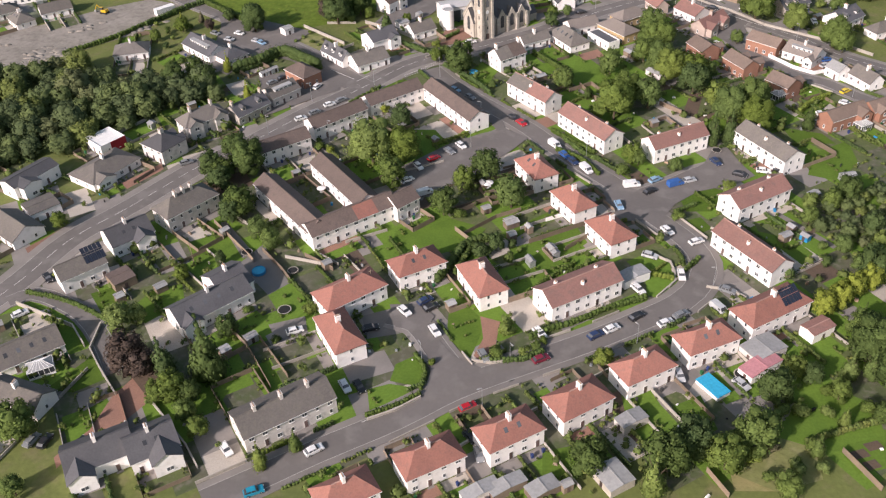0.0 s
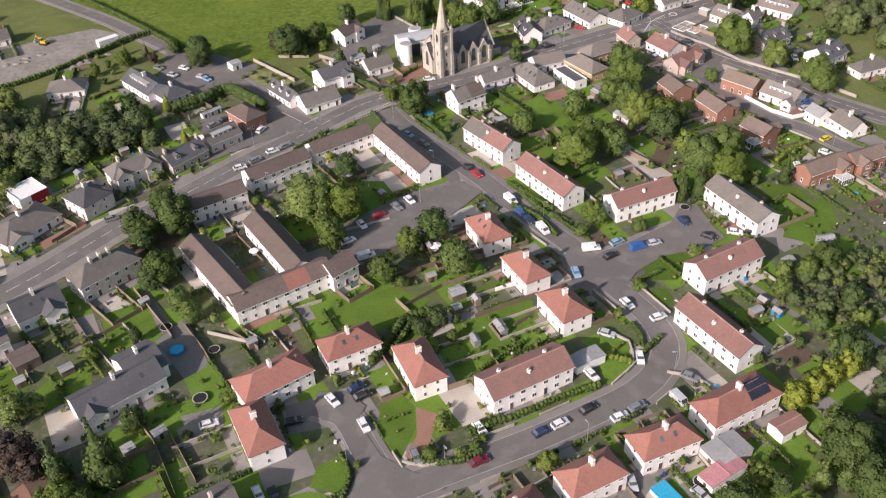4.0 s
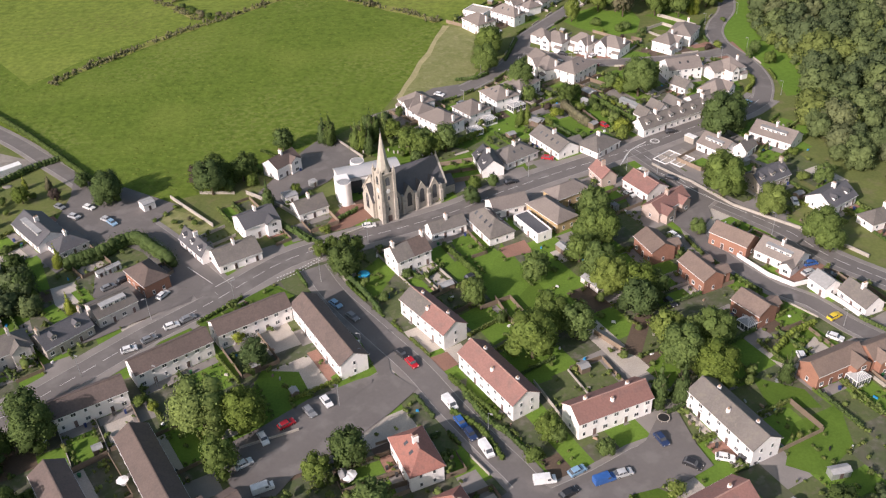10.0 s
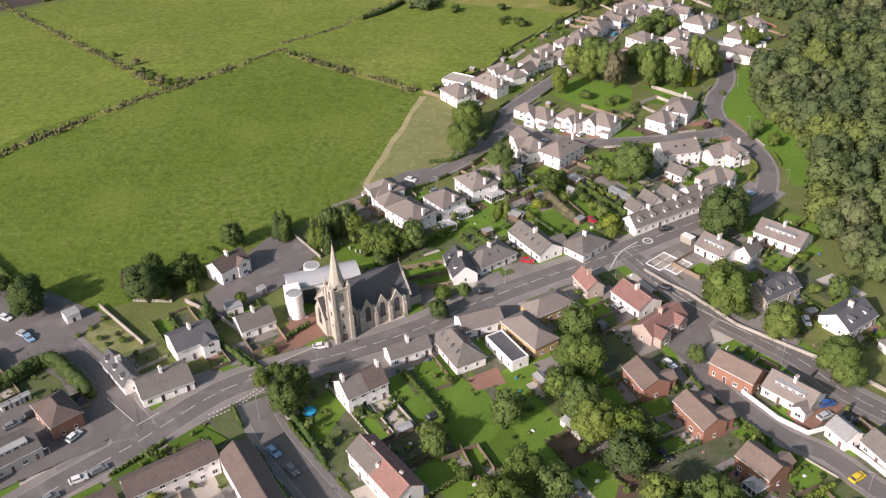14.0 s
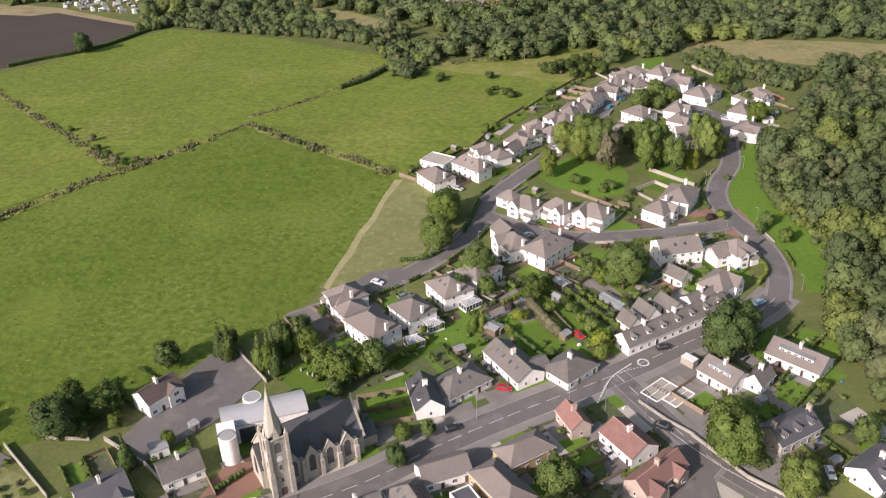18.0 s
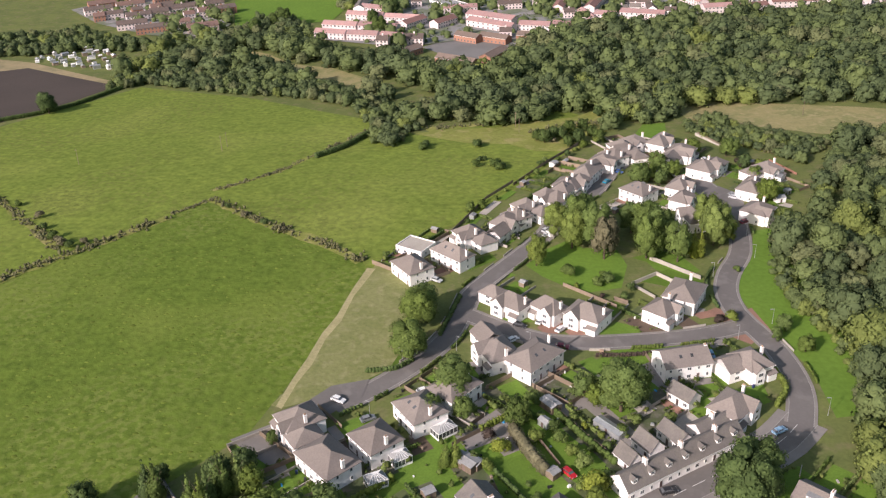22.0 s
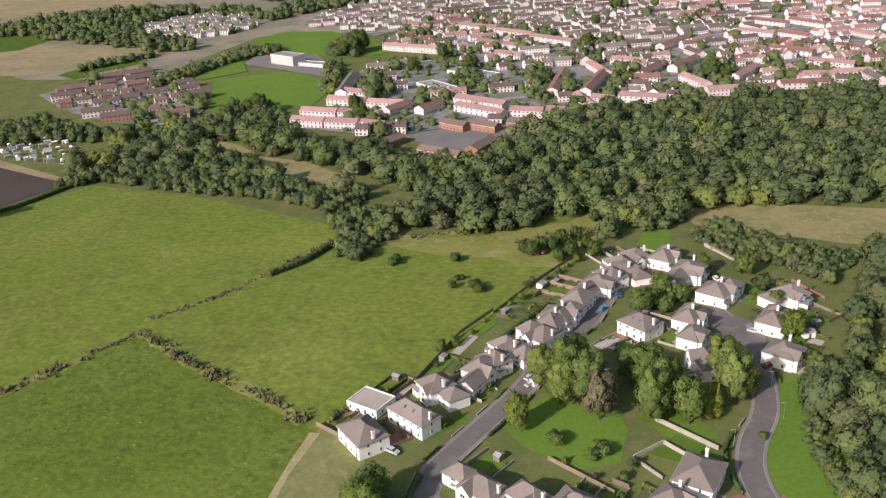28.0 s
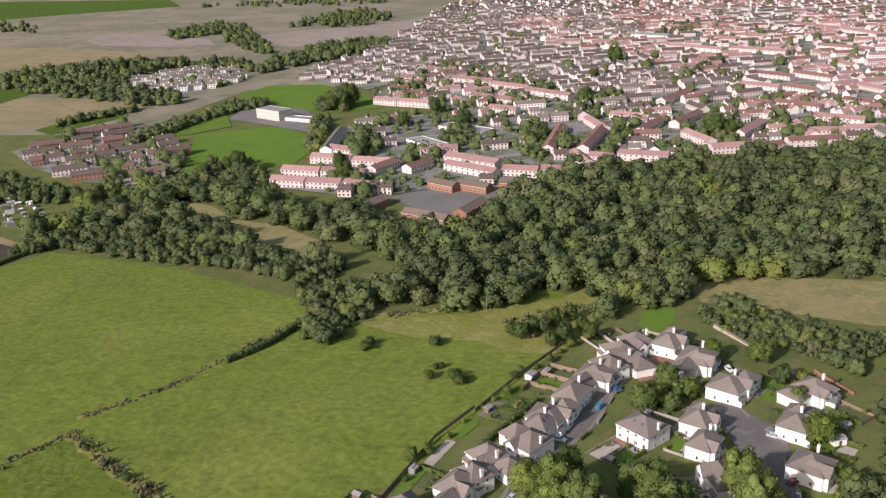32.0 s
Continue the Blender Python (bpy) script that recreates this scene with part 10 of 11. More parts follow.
tree(25.9, 369.2, 9.2, 9.7, "g")
tree(-24.2, 379.0, 8.6, 9.1, "d")
tree(-42.7, 354.5, 10.0, 10.5, "d")
tree(-48.1, 353.4, 9.1, 9.5, "r")
tree(-34.3, 360.4, 9.2, 9.6, "d")
tree(-77.6, 345.2, 11.9, 12.4, "d")
tree(-90.5, 357.7, 5.7, 6.0, "d")
tree(-23.7, 338.6, 7.4, 12.7, "d", "conifer")
tree(52.4, 440.2, 13.0, 13.0, "g")
tree(59.9, 272.1, 11.5, 12.1, "g")
tree(58.5, 293.9, 9.6, 10.1, "g")
tree(76.9, 312.3, 11.8, 12.4, "g")
tree(79.8, 325.2, 10.7, 11.2, "g")
tree(85.9, 283.8, 10.9, 11.5, "g")
tree(90.0, 283.9, 8.8, 9.2, "d")
tree(96.1, 263.9, 9.0, 9.4, "l")
tree(99.8, 262.3, 12.4, 13.0, "g")
tree(122.3, 334.0, 14.7, 15.5, "g")
tree(133.6, 322.2, 11.1, 11.6, "l")
tree(142.9, 306.6, 12.4, 13.0, "g")
tree(145.2, 302.3, 8.2, 8.6, "g")
tree(132.6, 375.7, 16.6, 17.4, "d")
tree(88.1, 243.9, 7.7, 13.1, "d", "conifer")
tree(40.7, 283.9, 7.9, 8.3, "g")
tree(39.3, 288.4, 5.8, 6.1, "l")
tree(57.2, 232.3, 5.5, 5.8, "g")
tree(67.8, 228.0, 4.8, 5.1, "g")
tree(111.9, 209.0, 7.8, 8.2, "d")
tree(105.9, 205.3, 6.5, 6.8, "g")
tree(100.4, 206.2, 5.3, 5.5, "l")
tree(109.6, 313.8, 5.7, 6.0, "g")
tree(48.0, 275.3, 3.5, 4.9, "d")
tree(114.7, 249.2, 6.3, 10.8, "d", "conifer")
tree(-87.9, 295.6, 9.8, 10.2, "d")
tree(-91.7, 293.5, 7.3, 7.7, "d")
tree(-96.2, 330.2, 5.4, 5.7, "g")
tree(-96.9, 349.3, 4.7, 5.0, "r")
tree(-99.9, 298.3, 9.2, 9.6, "d")
tree(-108.0, 348.3, 6.7, 7.0, "g")
tree(-0.6, 312.6, 5.5, 5.8, "g")
tree(-3.9, 309.7, 5.5, 5.8, "g")
tree(-38.6, 350.3, 4.5, 5.0, "g")
tree(-31.3, 353.7, 4.5, 5.0, "g")
tree(-15.7, 346.4, 4.4, 5.0, "g")
tree(-22.5, 272.4, 5.7, 4.8, "y", "bush")
tree(-16.1, 262.2, 8.1, 8.5, "d")
tree(-38.6, 247.4, 3.3, 2.8, "y", "bush")
tree(-41.9, 249.3, 4.0, 3.4, "g", "bush")
tree(-64.1, 211.4, 8.1, 8.5, "d")
tree(-63.1, 218.4, 7.0, 7.3, "d")
tree(-70.6, 228.6, 7.9, 8.3, "d")
tree(-67.7, 244.3, 10.3, 10.8, "d")
tree(72.2, 302.4, 9.3, 9.8, "g")
tree(24.5, 364.2, 5.7, 5.9, "g")
tree(-10.0, 383.6, 7.5, 12.8, "d", "conifer")
tree(26.2, 373.0, 9.1, 9.6, "g")
tree(54.8, 457.4, 13.4, 14.2, "g")
tree(118.8, 508.0, 12.5, 19.5, "g")
tree(113.8, 518.0, 13.0, 18.5, "g")
tree(141.5, 505.5, 13.0, 18.5, "g")
tree(162.5, 509.0, 12.5, 17.0, "l")
tree(110.8, 412.4, 16.0, 16.8, "g")
tree(87.1, 415.9, 5.7, 4.8, "g", "bush")
tree(43.8, 345.5, 5.3, 5.6, "g")
tree(41.0, 286.5, 6.3, 6.6, "g")
tree(5.1, 305.4, 10.1, 10.6, "d")
tree(-47.0, 355.8, 9.1, 9.5, "d")
tree(-35.2, 357.4, 8.2, 8.6, "d")
tree(-45.5, 363.6, 7.6, 8.0, "d")
tree(-79.6, 351.3, 9.3, 9.8, "d")
tree(15.3, 384.4, 7.7, 8.1, "g")
tree(9.0, 383.4, 8.0, 13.6, "g", "conifer")
tree(5.5, 379.9, 7.9, 13.5, "g", "conifer")
tree(-4.4, 323.1, 4.4, 3.7, "l", "bush")
tree(22.2, 297.9, 4.0, 3.4, "g", "bush")
tree(15.7, 287.7, 3.8, 3.3, "g", "bush")
tree(63.0, 391.9, 5.6, 9.5, "g", "conifer")
tree(65.3, 392.7, 5.6, 9.5, "l", "conifer")
tree(68.1, 411.1, 6.7, 7.0, "g")
tree(101.2, 419.0, 7.7, 8.1, "g")
tree(110.9, 420.1, 10.1, 10.6, "g")
tree(104.4, 415.6, 6.9, 7.2, "g")
tree(108.9, 402.4, 4.4, 3.8, "g", "bush")
tree(113.2, 407.7, 4.5, 3.8, "l", "bush")
tree(65.0, 421.1, 12.8, 13.4, "g")
tree(58.9, 411.7, 7.5, 7.9, "g")
tree(49.8, 347.2, 4.4, 5.0, "g")
tree(42.2, 336.5, 6.1, 6.4, "d")
tree(34.6, 373.3, 10.2, 10.7, "g")
tree(17.3, 402.0, 3.8, 5.0, "d")
tree(12.0, 385.1, 7.7, 13.0, "l", "conifer")
tree(7.3, 385.3, 7.7, 13.1, "d", "conifer")
tree(5.0, 376.9, 8.4, 14.3, "g", "conifer")
tree(7.4, 374.3, 6.5, 11.1, "d", "conifer")
tree(-8.3, 389.1, 5.2, 5.5, "d")
tree(-44.1, 349.2, 12.4, 13.0, "d")
tree(123.8, 342.1, 12.7, 13.3, "l")
tree(136.2, 380.0, 14.4, 15.2, "g")
tree(97.9, 376.2, 5.6, 5.9, "l")
tree(151.0, 342.5, 5.4, 4.6, "l", "bush")
tree(154.3, 361.2, 4.3, 3.6, "g", "bush")
tree(156.8, 340.0, 8.0, 8.4, "g")
tree(96.1, 496.5, 8.0, 12.5, "l")
tree(110.6, 509.5, 11.5, 16.5, "l")
tree(120.8, 500.2, 11.0, 18.0, "b")
tree(146.3, 496.5, 11.0, 16.0, "g")
tree(167.6, 512.4, 10.5, 11.0, "l")
tree(155.3, 500.4, 7.3, 12.5, "y", "conifer")
tree(114.2, 415.4, 11.7, 12.3, "g")
tree(51.5, 446.0, 6.8, 7.1, "g")
tree(158.0, 582.4, 10.1, 10.6, "g")
tree(164.4, 578.3, 7.8, 8.2, "g")
tree(106.9, 488.4, 6.0, 5.1, "g", "bush")
tree(116.2, 481.1, 5.1, 4.3, "g", "bush")
tree(153.4, 456.5, 5.7, 4.8, "l", "bush")
tree(150.0, 456.3, 4.1, 3.5, "r", "bush")
tree(168.2, 450.1, 5.7, 6.0, "g")
tree(170.6, 438.4, 5.5, 5.8, "g")
tree(113.5, 630.6, 7.4, 7.7, "d")
tree(140.1, 628.0, 7.4, 7.8, "d")
tree(89.5, 593.2, 5.6, 4.8, "d", "bush")
tree(87.2, 597.0, 5.7, 4.8, "d", "bush")
tree(80.7, 625.8, 5.5, 4.6, "d", "bush")
tree(53.8, 624.1, 5.4, 4.6, "d", "bush")
tree(78.4, 598.5, 5.1, 4.4, "d", "bush")
tree(122.3, 636.3, 6.2, 6.6, "d")
tree(127.3, 642.6, 7.6, 8.0, "d")
tree(135.1, 648.8, 6.4, 6.8, "d")
tree(-163.0, 711.4, 12.7, 13.3, "d")
tree(164.1, 445.1, 4.0, 5.0, "g")
tree(196.8, 570.6, 6.7, 7.1, "g")
tree(194.3, 546.7, 10.6, 11.1, "g")
tree(197.4, 604.0, 8.5, 8.9, "g")
tree(180.0, 605.7, 8.4, 8.8, "g")
tree(106.5, 523.3, 12.2, 12.8, "l")
tree(136.0, 500.0, 12.0, 18.0, "g")
tree(134.7, 521.4, 12.3, 12.9, "g")
tree(152.9, 500.8, 7.3, 12.5, "y", "conifer")
tree(105.5, 489.8, 5.2, 4.4, "g", "bush")
tree(119.5, 483.2, 5.8, 4.9, "g", "bush")
tree(151.4, 573.3, 8.6, 9.1, "g")
tree(159.7, 577.5, 6.8, 7.2, "g")
tree(164.8, 488.0, 3.1, 2.6, "g", "bush")
tree(57.1, 466.0, 10.7, 11.4, "g")
tree(74.2, 544.7, 4.3, 5.0, "g")
tree(192.7, 522.2, 7.8, 8.2, "l")
tree(204.1, 586.9, 6.2, 5.3, "l", "bush")
tree(195.7, 587.7, 6.2, 5.3, "r", "bush")
tree(107.7, 596.8, 4.5, 3.8, "d", "bush")
tree(129.5, 626.9, 7.6, 8.0, "d")
tree(118.5, 636.4, 6.7, 7.0, "d")
tree(146.7, 674.1, 6.1, 6.4, "d")
tree(54.8, 629.0, 4.9, 4.2, "d", "bush")
tree(80.2, 629.4, 5.4, 4.6, "d", "bush")
tree(88.7, 597.8, 5.0, 4.3, "d", "bush")
tree(80.6, 605.9, 3.6, 3.1, "d", "bush")
tree(90.5, 596.2, 4.0, 3.4, "d", "bush")
tree(82.6, 606.8, 3.2, 2.7, "d", "bush")
tree(55.2, 631.3, 3.9, 3.4, "d", "bush")
tree(110.0, 634.4, 5.9, 6.2, "d")
tree(130.6, 632.7, 5.9, 6.2, "d")
tree(137.9, 637.7, 6.0, 6.3, "d")
tree(124.0, 622.4, 5.8, 6.1, "d")
tree(194.5, 603.1, 8.6, 9.0, "g")
tree(197.4, 586.1, 7.3, 7.7, "d")
tree(147.6, 570.1, 10.0, 10.5, "g")
tree(156.5, 569.3, 6.7, 7.1, "g")
tree(162.6, 520.5, 12.0, 15.5, "l")
tree(116.7, 525.0, 11.5, 15.5, "d")
tree(138.2, 519.3, 14.1, 14.8, "g")
tree(17.0, 903.2, 13.8, 14.5, "d")
tree(9.0, 940.8, 11.0, 11.5, "d")
tree(-62.2, 934.0, 14.8, 15.5, "d")
tree(-80.6, 910.9, 12.6, 13.2, "d")
tree(-67.6, 931.0, 12.9, 13.5, "d")
tree(-3.8, 1161.3, 21.9, 23.0, "d")
tree(-18.3, 1144.9, 14.4, 15.1, "d")
tree(-10.8, 1149.8, 16.9, 17.7, "d")
tree(214.5, 1143.6, 14.4, 15.1, "d")
tree(100.5, 1060.3, 15.0, 15.8, "d")
tree(76.3, 1116.5, 13.8, 14.5, "d")
tree(50.6, 1062.9, 12.9, 13.6, "d")
tree(23.0, 967.0, 13.3, 13.9, "d")
tree(290.0, 989.0, 18.2, 19.2, "d")
tree(300.6, 987.9, 14.2, 15.0, "d")
tree(149.7, 979.6, 11.6, 12.2, "d")
tree(160.5, 1000.9, 10.0, 10.5, "d")
tree(221.6, 977.8, 11.7, 12.3, "g")
tree(239.7, 1253.2, 13.6, 14.3, "d")
tree(281.6, 1356.0, 21.1, 22.2, "d")

# ---- woods ----
CLEARINGS.append([(20.0, 742.0), (36.0, 740.0), (30.0, 700.0), (44.0, 690.0), (70.0, 690.0), (60.0, 712.0), (48.0, 750.0), (30.0, 775.0)])
CLEARINGS.append([(-90.2, 839.9), (-83.2, 868.2), (-60.8, 852.2), (-39.8, 821.3), (-9.6, 805.5), (17.9, 772.3), (30.6, 739.3), (16.3, 734.9), (-8.6, 760.0), (-35.6, 785.0), (-55.8, 801.2), (-73.8, 805.6)])
CLEARINGS.append([(-122.0, 252.0), (-108.0, 249.0), (-104.0, 262.0), (-116.0, 268.0)])
CLEARINGS.append([(-206.0, 876.6), (-181.4, 871.2), (-149.3, 854.9), (-135.7, 829.1), (-159.1, 820.1), (-181.6, 825.0)])
# ---- the long back gardens between the estate and the white terrace ----
sheet("lawn", [(80.0, 409.0), (90.0, 412.0), (104.0, 389.0), (96.5, 383.0), (88.5, 391.0)], M_LAWN, 0.047, "long narrow lawn between clipped hedges", "lawn")
sheet("lawn", [(96.5, 412.5), (101.5, 414.0), (106.5, 405.5), (101.0, 401.5)], M_LAWNDULL, 0.047, "worn garden grass beside a path", "lawn")
hedge([(80.7, 404.5), (83.8, 396.2), (87.2, 388.6)], 3.4, 2.8, M_LEAFBROWN, "thick clipped hedge turning brown")
hedge([(92.5, 412.6), (98.9, 401.2), (105.2, 391.2)], 2.0, 2.0, M_HEDGE, "long clipped hedge between back gardens")
hedge([(72.6, 405.6), (79.5, 410.6)], 1.6, 1.8, M_LIME, "clipped lime-green garden hedge")
hedge([(96.2, 414.6), (102.5, 403.6)], 1.0, 1.1, M_LEAFLIGHT, "low clipped garden hedge")
hedge([(74.0, 391.0), (80.0, 381.4), (84.0, 375.4)], 1.2, 1.4, M_HEDGE, "clipped hedge beside a house")
for px, py, wide, high, leaf in ((77.3, 397.2, 5.2, 4.6, "y"), (86.4, 400.2, 4.8, 4.4, "l"), (74.6, 401.5, 3.6, 4.0, "r"), (97.2, 389.6, 4.6, 5.4, "l"), (91.7, 405.3, 3.6, 4.0, "d"),
                                 (92.9, 399.9, 4.0, 4.6, "g"), (94.9, 394.3, 4.0, 4.2, "l"), (99.1, 380.4, 6.4, 6.6, "y"), (96.0, 382.0, 4.0, 3.8, "l"), (102.6, 383.8, 5.2, 5.2, "d"),
                                 (73.4, 390.4, 3.4, 3.6, "l"), (88.4, 409.8, 3.0, 2.6, "l"), (85.4, 409.6, 3.4, 3.0, "g"), (84.2, 378.0, 3.4, 3.0, "g"), (97.6, 409.4, 2.8, 2.6, "l"),
                                 (100.0, 405.6, 2.2, 2.0, "y"), (103.4, 401.0, 2.4, 2.4, "l"), (104.4, 396.8, 2.6, 2.4, "g"), (99.8, 396.0, 2.4, 2.2, "d"), (83.2, 384.0, 1.8, 1.8, "g")):
    tree(px, py, wide * 1.15, high * 1.1, leaf, "bush")
tree(82.0, 407.5, 8.6, 9.4, "d")
shed(89.6, 407.0, 3.4, 2.4, -52, 2.3, M_METAL, M_FLATROOF)
shed(89.4, 387.2, 2.8, 2.6, 40, 2.3, M_WOOD, M_FLATROOF)
fence([(93.4, 413.0), (99.8, 401.8), (106.0, 392.0)], 1.5)
fence([(86.6, 402.6), (91.6, 390.6)], 1.3)
car(93.4, 387.6, -56, "red")
# ---- the green and the gardens on its edge ----
fence([(103.7, 481.5), (112.4, 473.0), (119.3, 466.0)], 1.4)
wall_line([(127.0, 480.6), (136.8, 487.2), (142.0, 480.6)], 1.3, 0.25)
wall_line([(127.0, 480.6), (133.0, 471.6)], 1.1, 0.25)
hedge([(108.5, 438.8), (115.7, 438.4), (124.6, 438.9)], 1.2, 1.3, M_LEAFRED, "low copper hedge along the road")
for px, py, wide, high, leaf in ((118.0, 486.5, 3.2, 2.8, "g"), (125.6, 477.0, 4.0, 4.4, "d"), (123.0, 471.5, 3.6, 3.8, "g"), (108.0, 479.6, 2.6, 2.6, "l"), (115.4, 472.6, 2.4, 2.6, "r"), (120.6, 463.6, 2.6, 3.0, "d")):
    tree(px, py, wide, high, leaf, "bush")
# ---- gardens behind the flats and inside the bend of the street ----
sheet("lawn", [(49.0, 179.5), (53.9, 186.4), (56.5, 184.1), (56.0, 176.4), (50.3, 170.7), (48.1, 171.5)], M_PLAY, 0.055, "small rounded front lawn inside a low wall", "lawn")
wall_line([(53.9, 186.6), (56.7, 184.2), (56.9, 180.0), (56.2, 176.2), (50.3, 170.4)], 0.7, 0.25)
hedge([(49.1, 180.2), (55.6, 177.3)], 1.5, 1.5, M_LIME, "square clipped hedge across a front lawn")
sheet("lawn", [(-16.8, 199.5), (-1.0, 208.6), (9.0, 203.0), (5.0, 195.6), (-6.9, 191.1)], M_LAWN, 0.055, "open mown lawn behind the terrace", "lawn")
hedge([(-4.9, 180.5), (0.0, 188.6), (3.1, 194.6), (8.4, 197.0)], 2.6, 2.6, M_LEAFDARK, "overgrown dark hedge between back gardens")
fence([(2.3, 200.0), (12.2, 207.8), (19.5, 210.9)], 1.3)
sheet("lawn", [(83.4, 200.3), (92.0, 198.2), (88.4, 193.6), (83.4, 196.3)], M_LAWNDULL, 0.055, "worn grass behind the flats", "lawn")
sheet("path", [(91.6, 204.9), (97.1, 196.3), (102.2, 188.2), (100.6, 187.2), (95.6, 195.0), (90.4, 203.6)], M_PAVE, 0.058, "grey garden path", "path")
shed(92.2, 195.9, 2.2, 1.8, -55, 2.2, M_WOOD, M_FLATROOF)
shed(94.6, 191.7, 2.4, 1.8, -55, 2.0, M_BLUE, M_FLATROOF, "blue painted garden shed")
for px, py, wide, high, leaf, kind in ((84.4, 176.3, 4.4, 5.0, "b", "bush"), (97.3, 187.2, 3.4, 3.4, "g", "bush"), (95.8, 180.6, 3.8, 3.6, "d", "bush"), (102.3, 185.3, 5.2, 5.6, "g", "tree"), (112.4, 186.2, 5.8, 6.2, "l", "tree"),
                                       (108.0, 181.0, 5.6, 6.4, "d", "tree"), (75.5, 142.0, 5.6, 5.8, "l", "tree"), (87.2, 140.6, 6.4, 8.6, "l", "conifer"), (92.0, 140.4, 6.2, 9.0, "g", "conifer"), (80.4, 135.4, 3.6, 3.6, "g", "bush"),
                                       (69.0, 131.0, 3.4, 3.4, "g", "bush"), (64.6, 128.6, 3.8, 3.8, "l", "bush"), (72.2, 121.0, 3.6, 3.8, "g", "bush"), (67.4, 115.4, 4.2, 4.0, "l", "bush"), (61.0, 113.0, 3.6, 3.4, "g", "bush")):
    tree(px, py, wide, high, leaf, kind)
hedge([(72.0, 122.4), (81.7, 125.3), (92.2, 128.0)], 1.4, 1.5, M_SHRUB, "untrimmed hedge between two gardens")
for px, py, w, d in ((82.0, 118.6, 3.4, 2.0), (85.6, 120.6, 3.4, 2.0), (83.4, 115.8, 3.0, 2.0)):
    sheet("vegetable_bed", [(px - w / 2, py - d / 2), (px + w / 2, py - d / 2 + 0.8), (px + w / 2 - 0.8, py + d / 2 + 0.8), (px - w / 2 - 0.8, py + d / 2)], M_SOIL, 0.09, "dug soil bed in a vegetable plot", "bed")
for px, py, wide, high, leaf in ((11.4, 192.6, 5.6, 6.2, "d"), (6.6, 190.0, 4.6, 4.6, "d"), (14.2, 187.0, 3.4, 3.6, "g"), (15.6, 193.4, 3.0, 3.2, "d")):
    tree(px, py, wide, high, leaf)
# ---- the yard behind the brick villa, the weedy plot, the hedge by the long lawn ----
for px, py in ((-68.6, 304.4), (-66.6, 306.2), (-64.8, 308.0)):
    shed(px, py, 2.2, 1.8, 42, 2.1, M_PVC, M_FLATROOF, "white garden shed in a yard")
car(-64.3, 297.9, 40, "grey")
car(-47.4, 293.2, 62, "white")
car(-60.8, 301.4, 40, "black")
hedge([(33.0, 312.1), (37.5, 304.9), (43.0, 294.6)], 1.8, 2.2, M_HEDGE, "long clipped hedge beside a lawn")
for px, py, wide, high, leaf in ((-57.0, 337.0, 2.4, 1.6, "l"), (-53.0, 332.0, 2.8, 1.8, "g"), (-48.6, 334.0, 2.2, 1.4, "b"), (-55.0, 341.0, 2.6, 1.8, "g"), (-50.4, 329.4, 2.0, 1.4, "l"), (-59.6, 333.4, 2.2, 1.6, "g"), (-46.0, 330.6, 3.0, 2.4, "g")):
    tree(px, py, wide, high, leaf, "bush")
# ---- back gardens along the field side of the estate ----
fence([(43.0, 501.8), (54.7, 511.5), (65.7, 524.5)], 1.2)
fence([(65.7, 524.5), (81.1, 556.4), (93.7, 573.2)], 1.2)
fence([(93.7, 573.2), (110.1, 597.0), (128.4, 620.0)], 1.2)
shed(114.0, 596.0, 3.6, 2.8, 52, 2.4, M_PVC, M_FLATROOF, "pale garden shed by the field fence")
shed(98.0, 573.0, 2.6, 2.0, 52, 2.1)
shed(75.0, 538.6, 2.4, 2.0, 60, 2.1, M_METAL, M_FLATROOF)
for a, b, m, what in (((69.0, 527.0), (76.0, 541.0), M_LAWN, "lawn"), ((77.5, 543.0), (84.5, 556.0), M_GRAVEL, "patio"), ((86.0, 558.0), (92.0, 567.0), M_LAWN, "lawn"), ((94.5, 570.5), (101.0, 580.0), M_PAVE, "patio"), ((102.5, 581.5), (109.5, 591.5), M_LAWN, "lawn"), ((112.0, 594.0), (120.0, 605.0), M_LAWNDULL, "lawn")):
    ux, uy = (b[0] - a[0]), (b[1] - a[1])
    k = 3.4 / math.hypot(ux, uy)
    sheet(what, [a, (a[0] + uy * k, a[1] - ux * k), (b[0] + uy * k, b[1] - ux * k), b], m, 0.19, "small back garden lawn by the fence" if what == "lawn" else "pale paved patio by the fence", what)
for px, py, wide, high, leaf in ((79.6, 548.4, 4.6, 5.0, "g"), (104.6, 584.2, 4.2, 4.6, "g"), (110.4, 601.0, 3.8, 4.2, "l"), (73.0, 534.0, 2.6, 2.6, "d"), (66.4, 523.6, 2.4, 2.4, "g"), (42.4, 505.6, 3.2, 3.4, "g"), (121.6, 608.4, 4.2, 4.6, "d"), (131.6, 621.6, 4.6, 5.2, "g"),
                                 (138.6, 627.4, 4.4, 4.6, "l"), (90.0, 565.6, 2.4, 2.2, "l"), (96.4, 575.0, 2.2, 2.0, "d"), (85.2, 557.0, 2.6, 2.6, "g"), (126.6, 616.0, 3.0, 3.0, "l"), (116.8, 603.0, 2.8, 2.6, "g"), (57.6, 516.2, 2.6, 2.8, "d"), (100.2, 579.6, 2.4, 2.4, "l")):
    tree(px, py, wide, high, leaf, "bush")
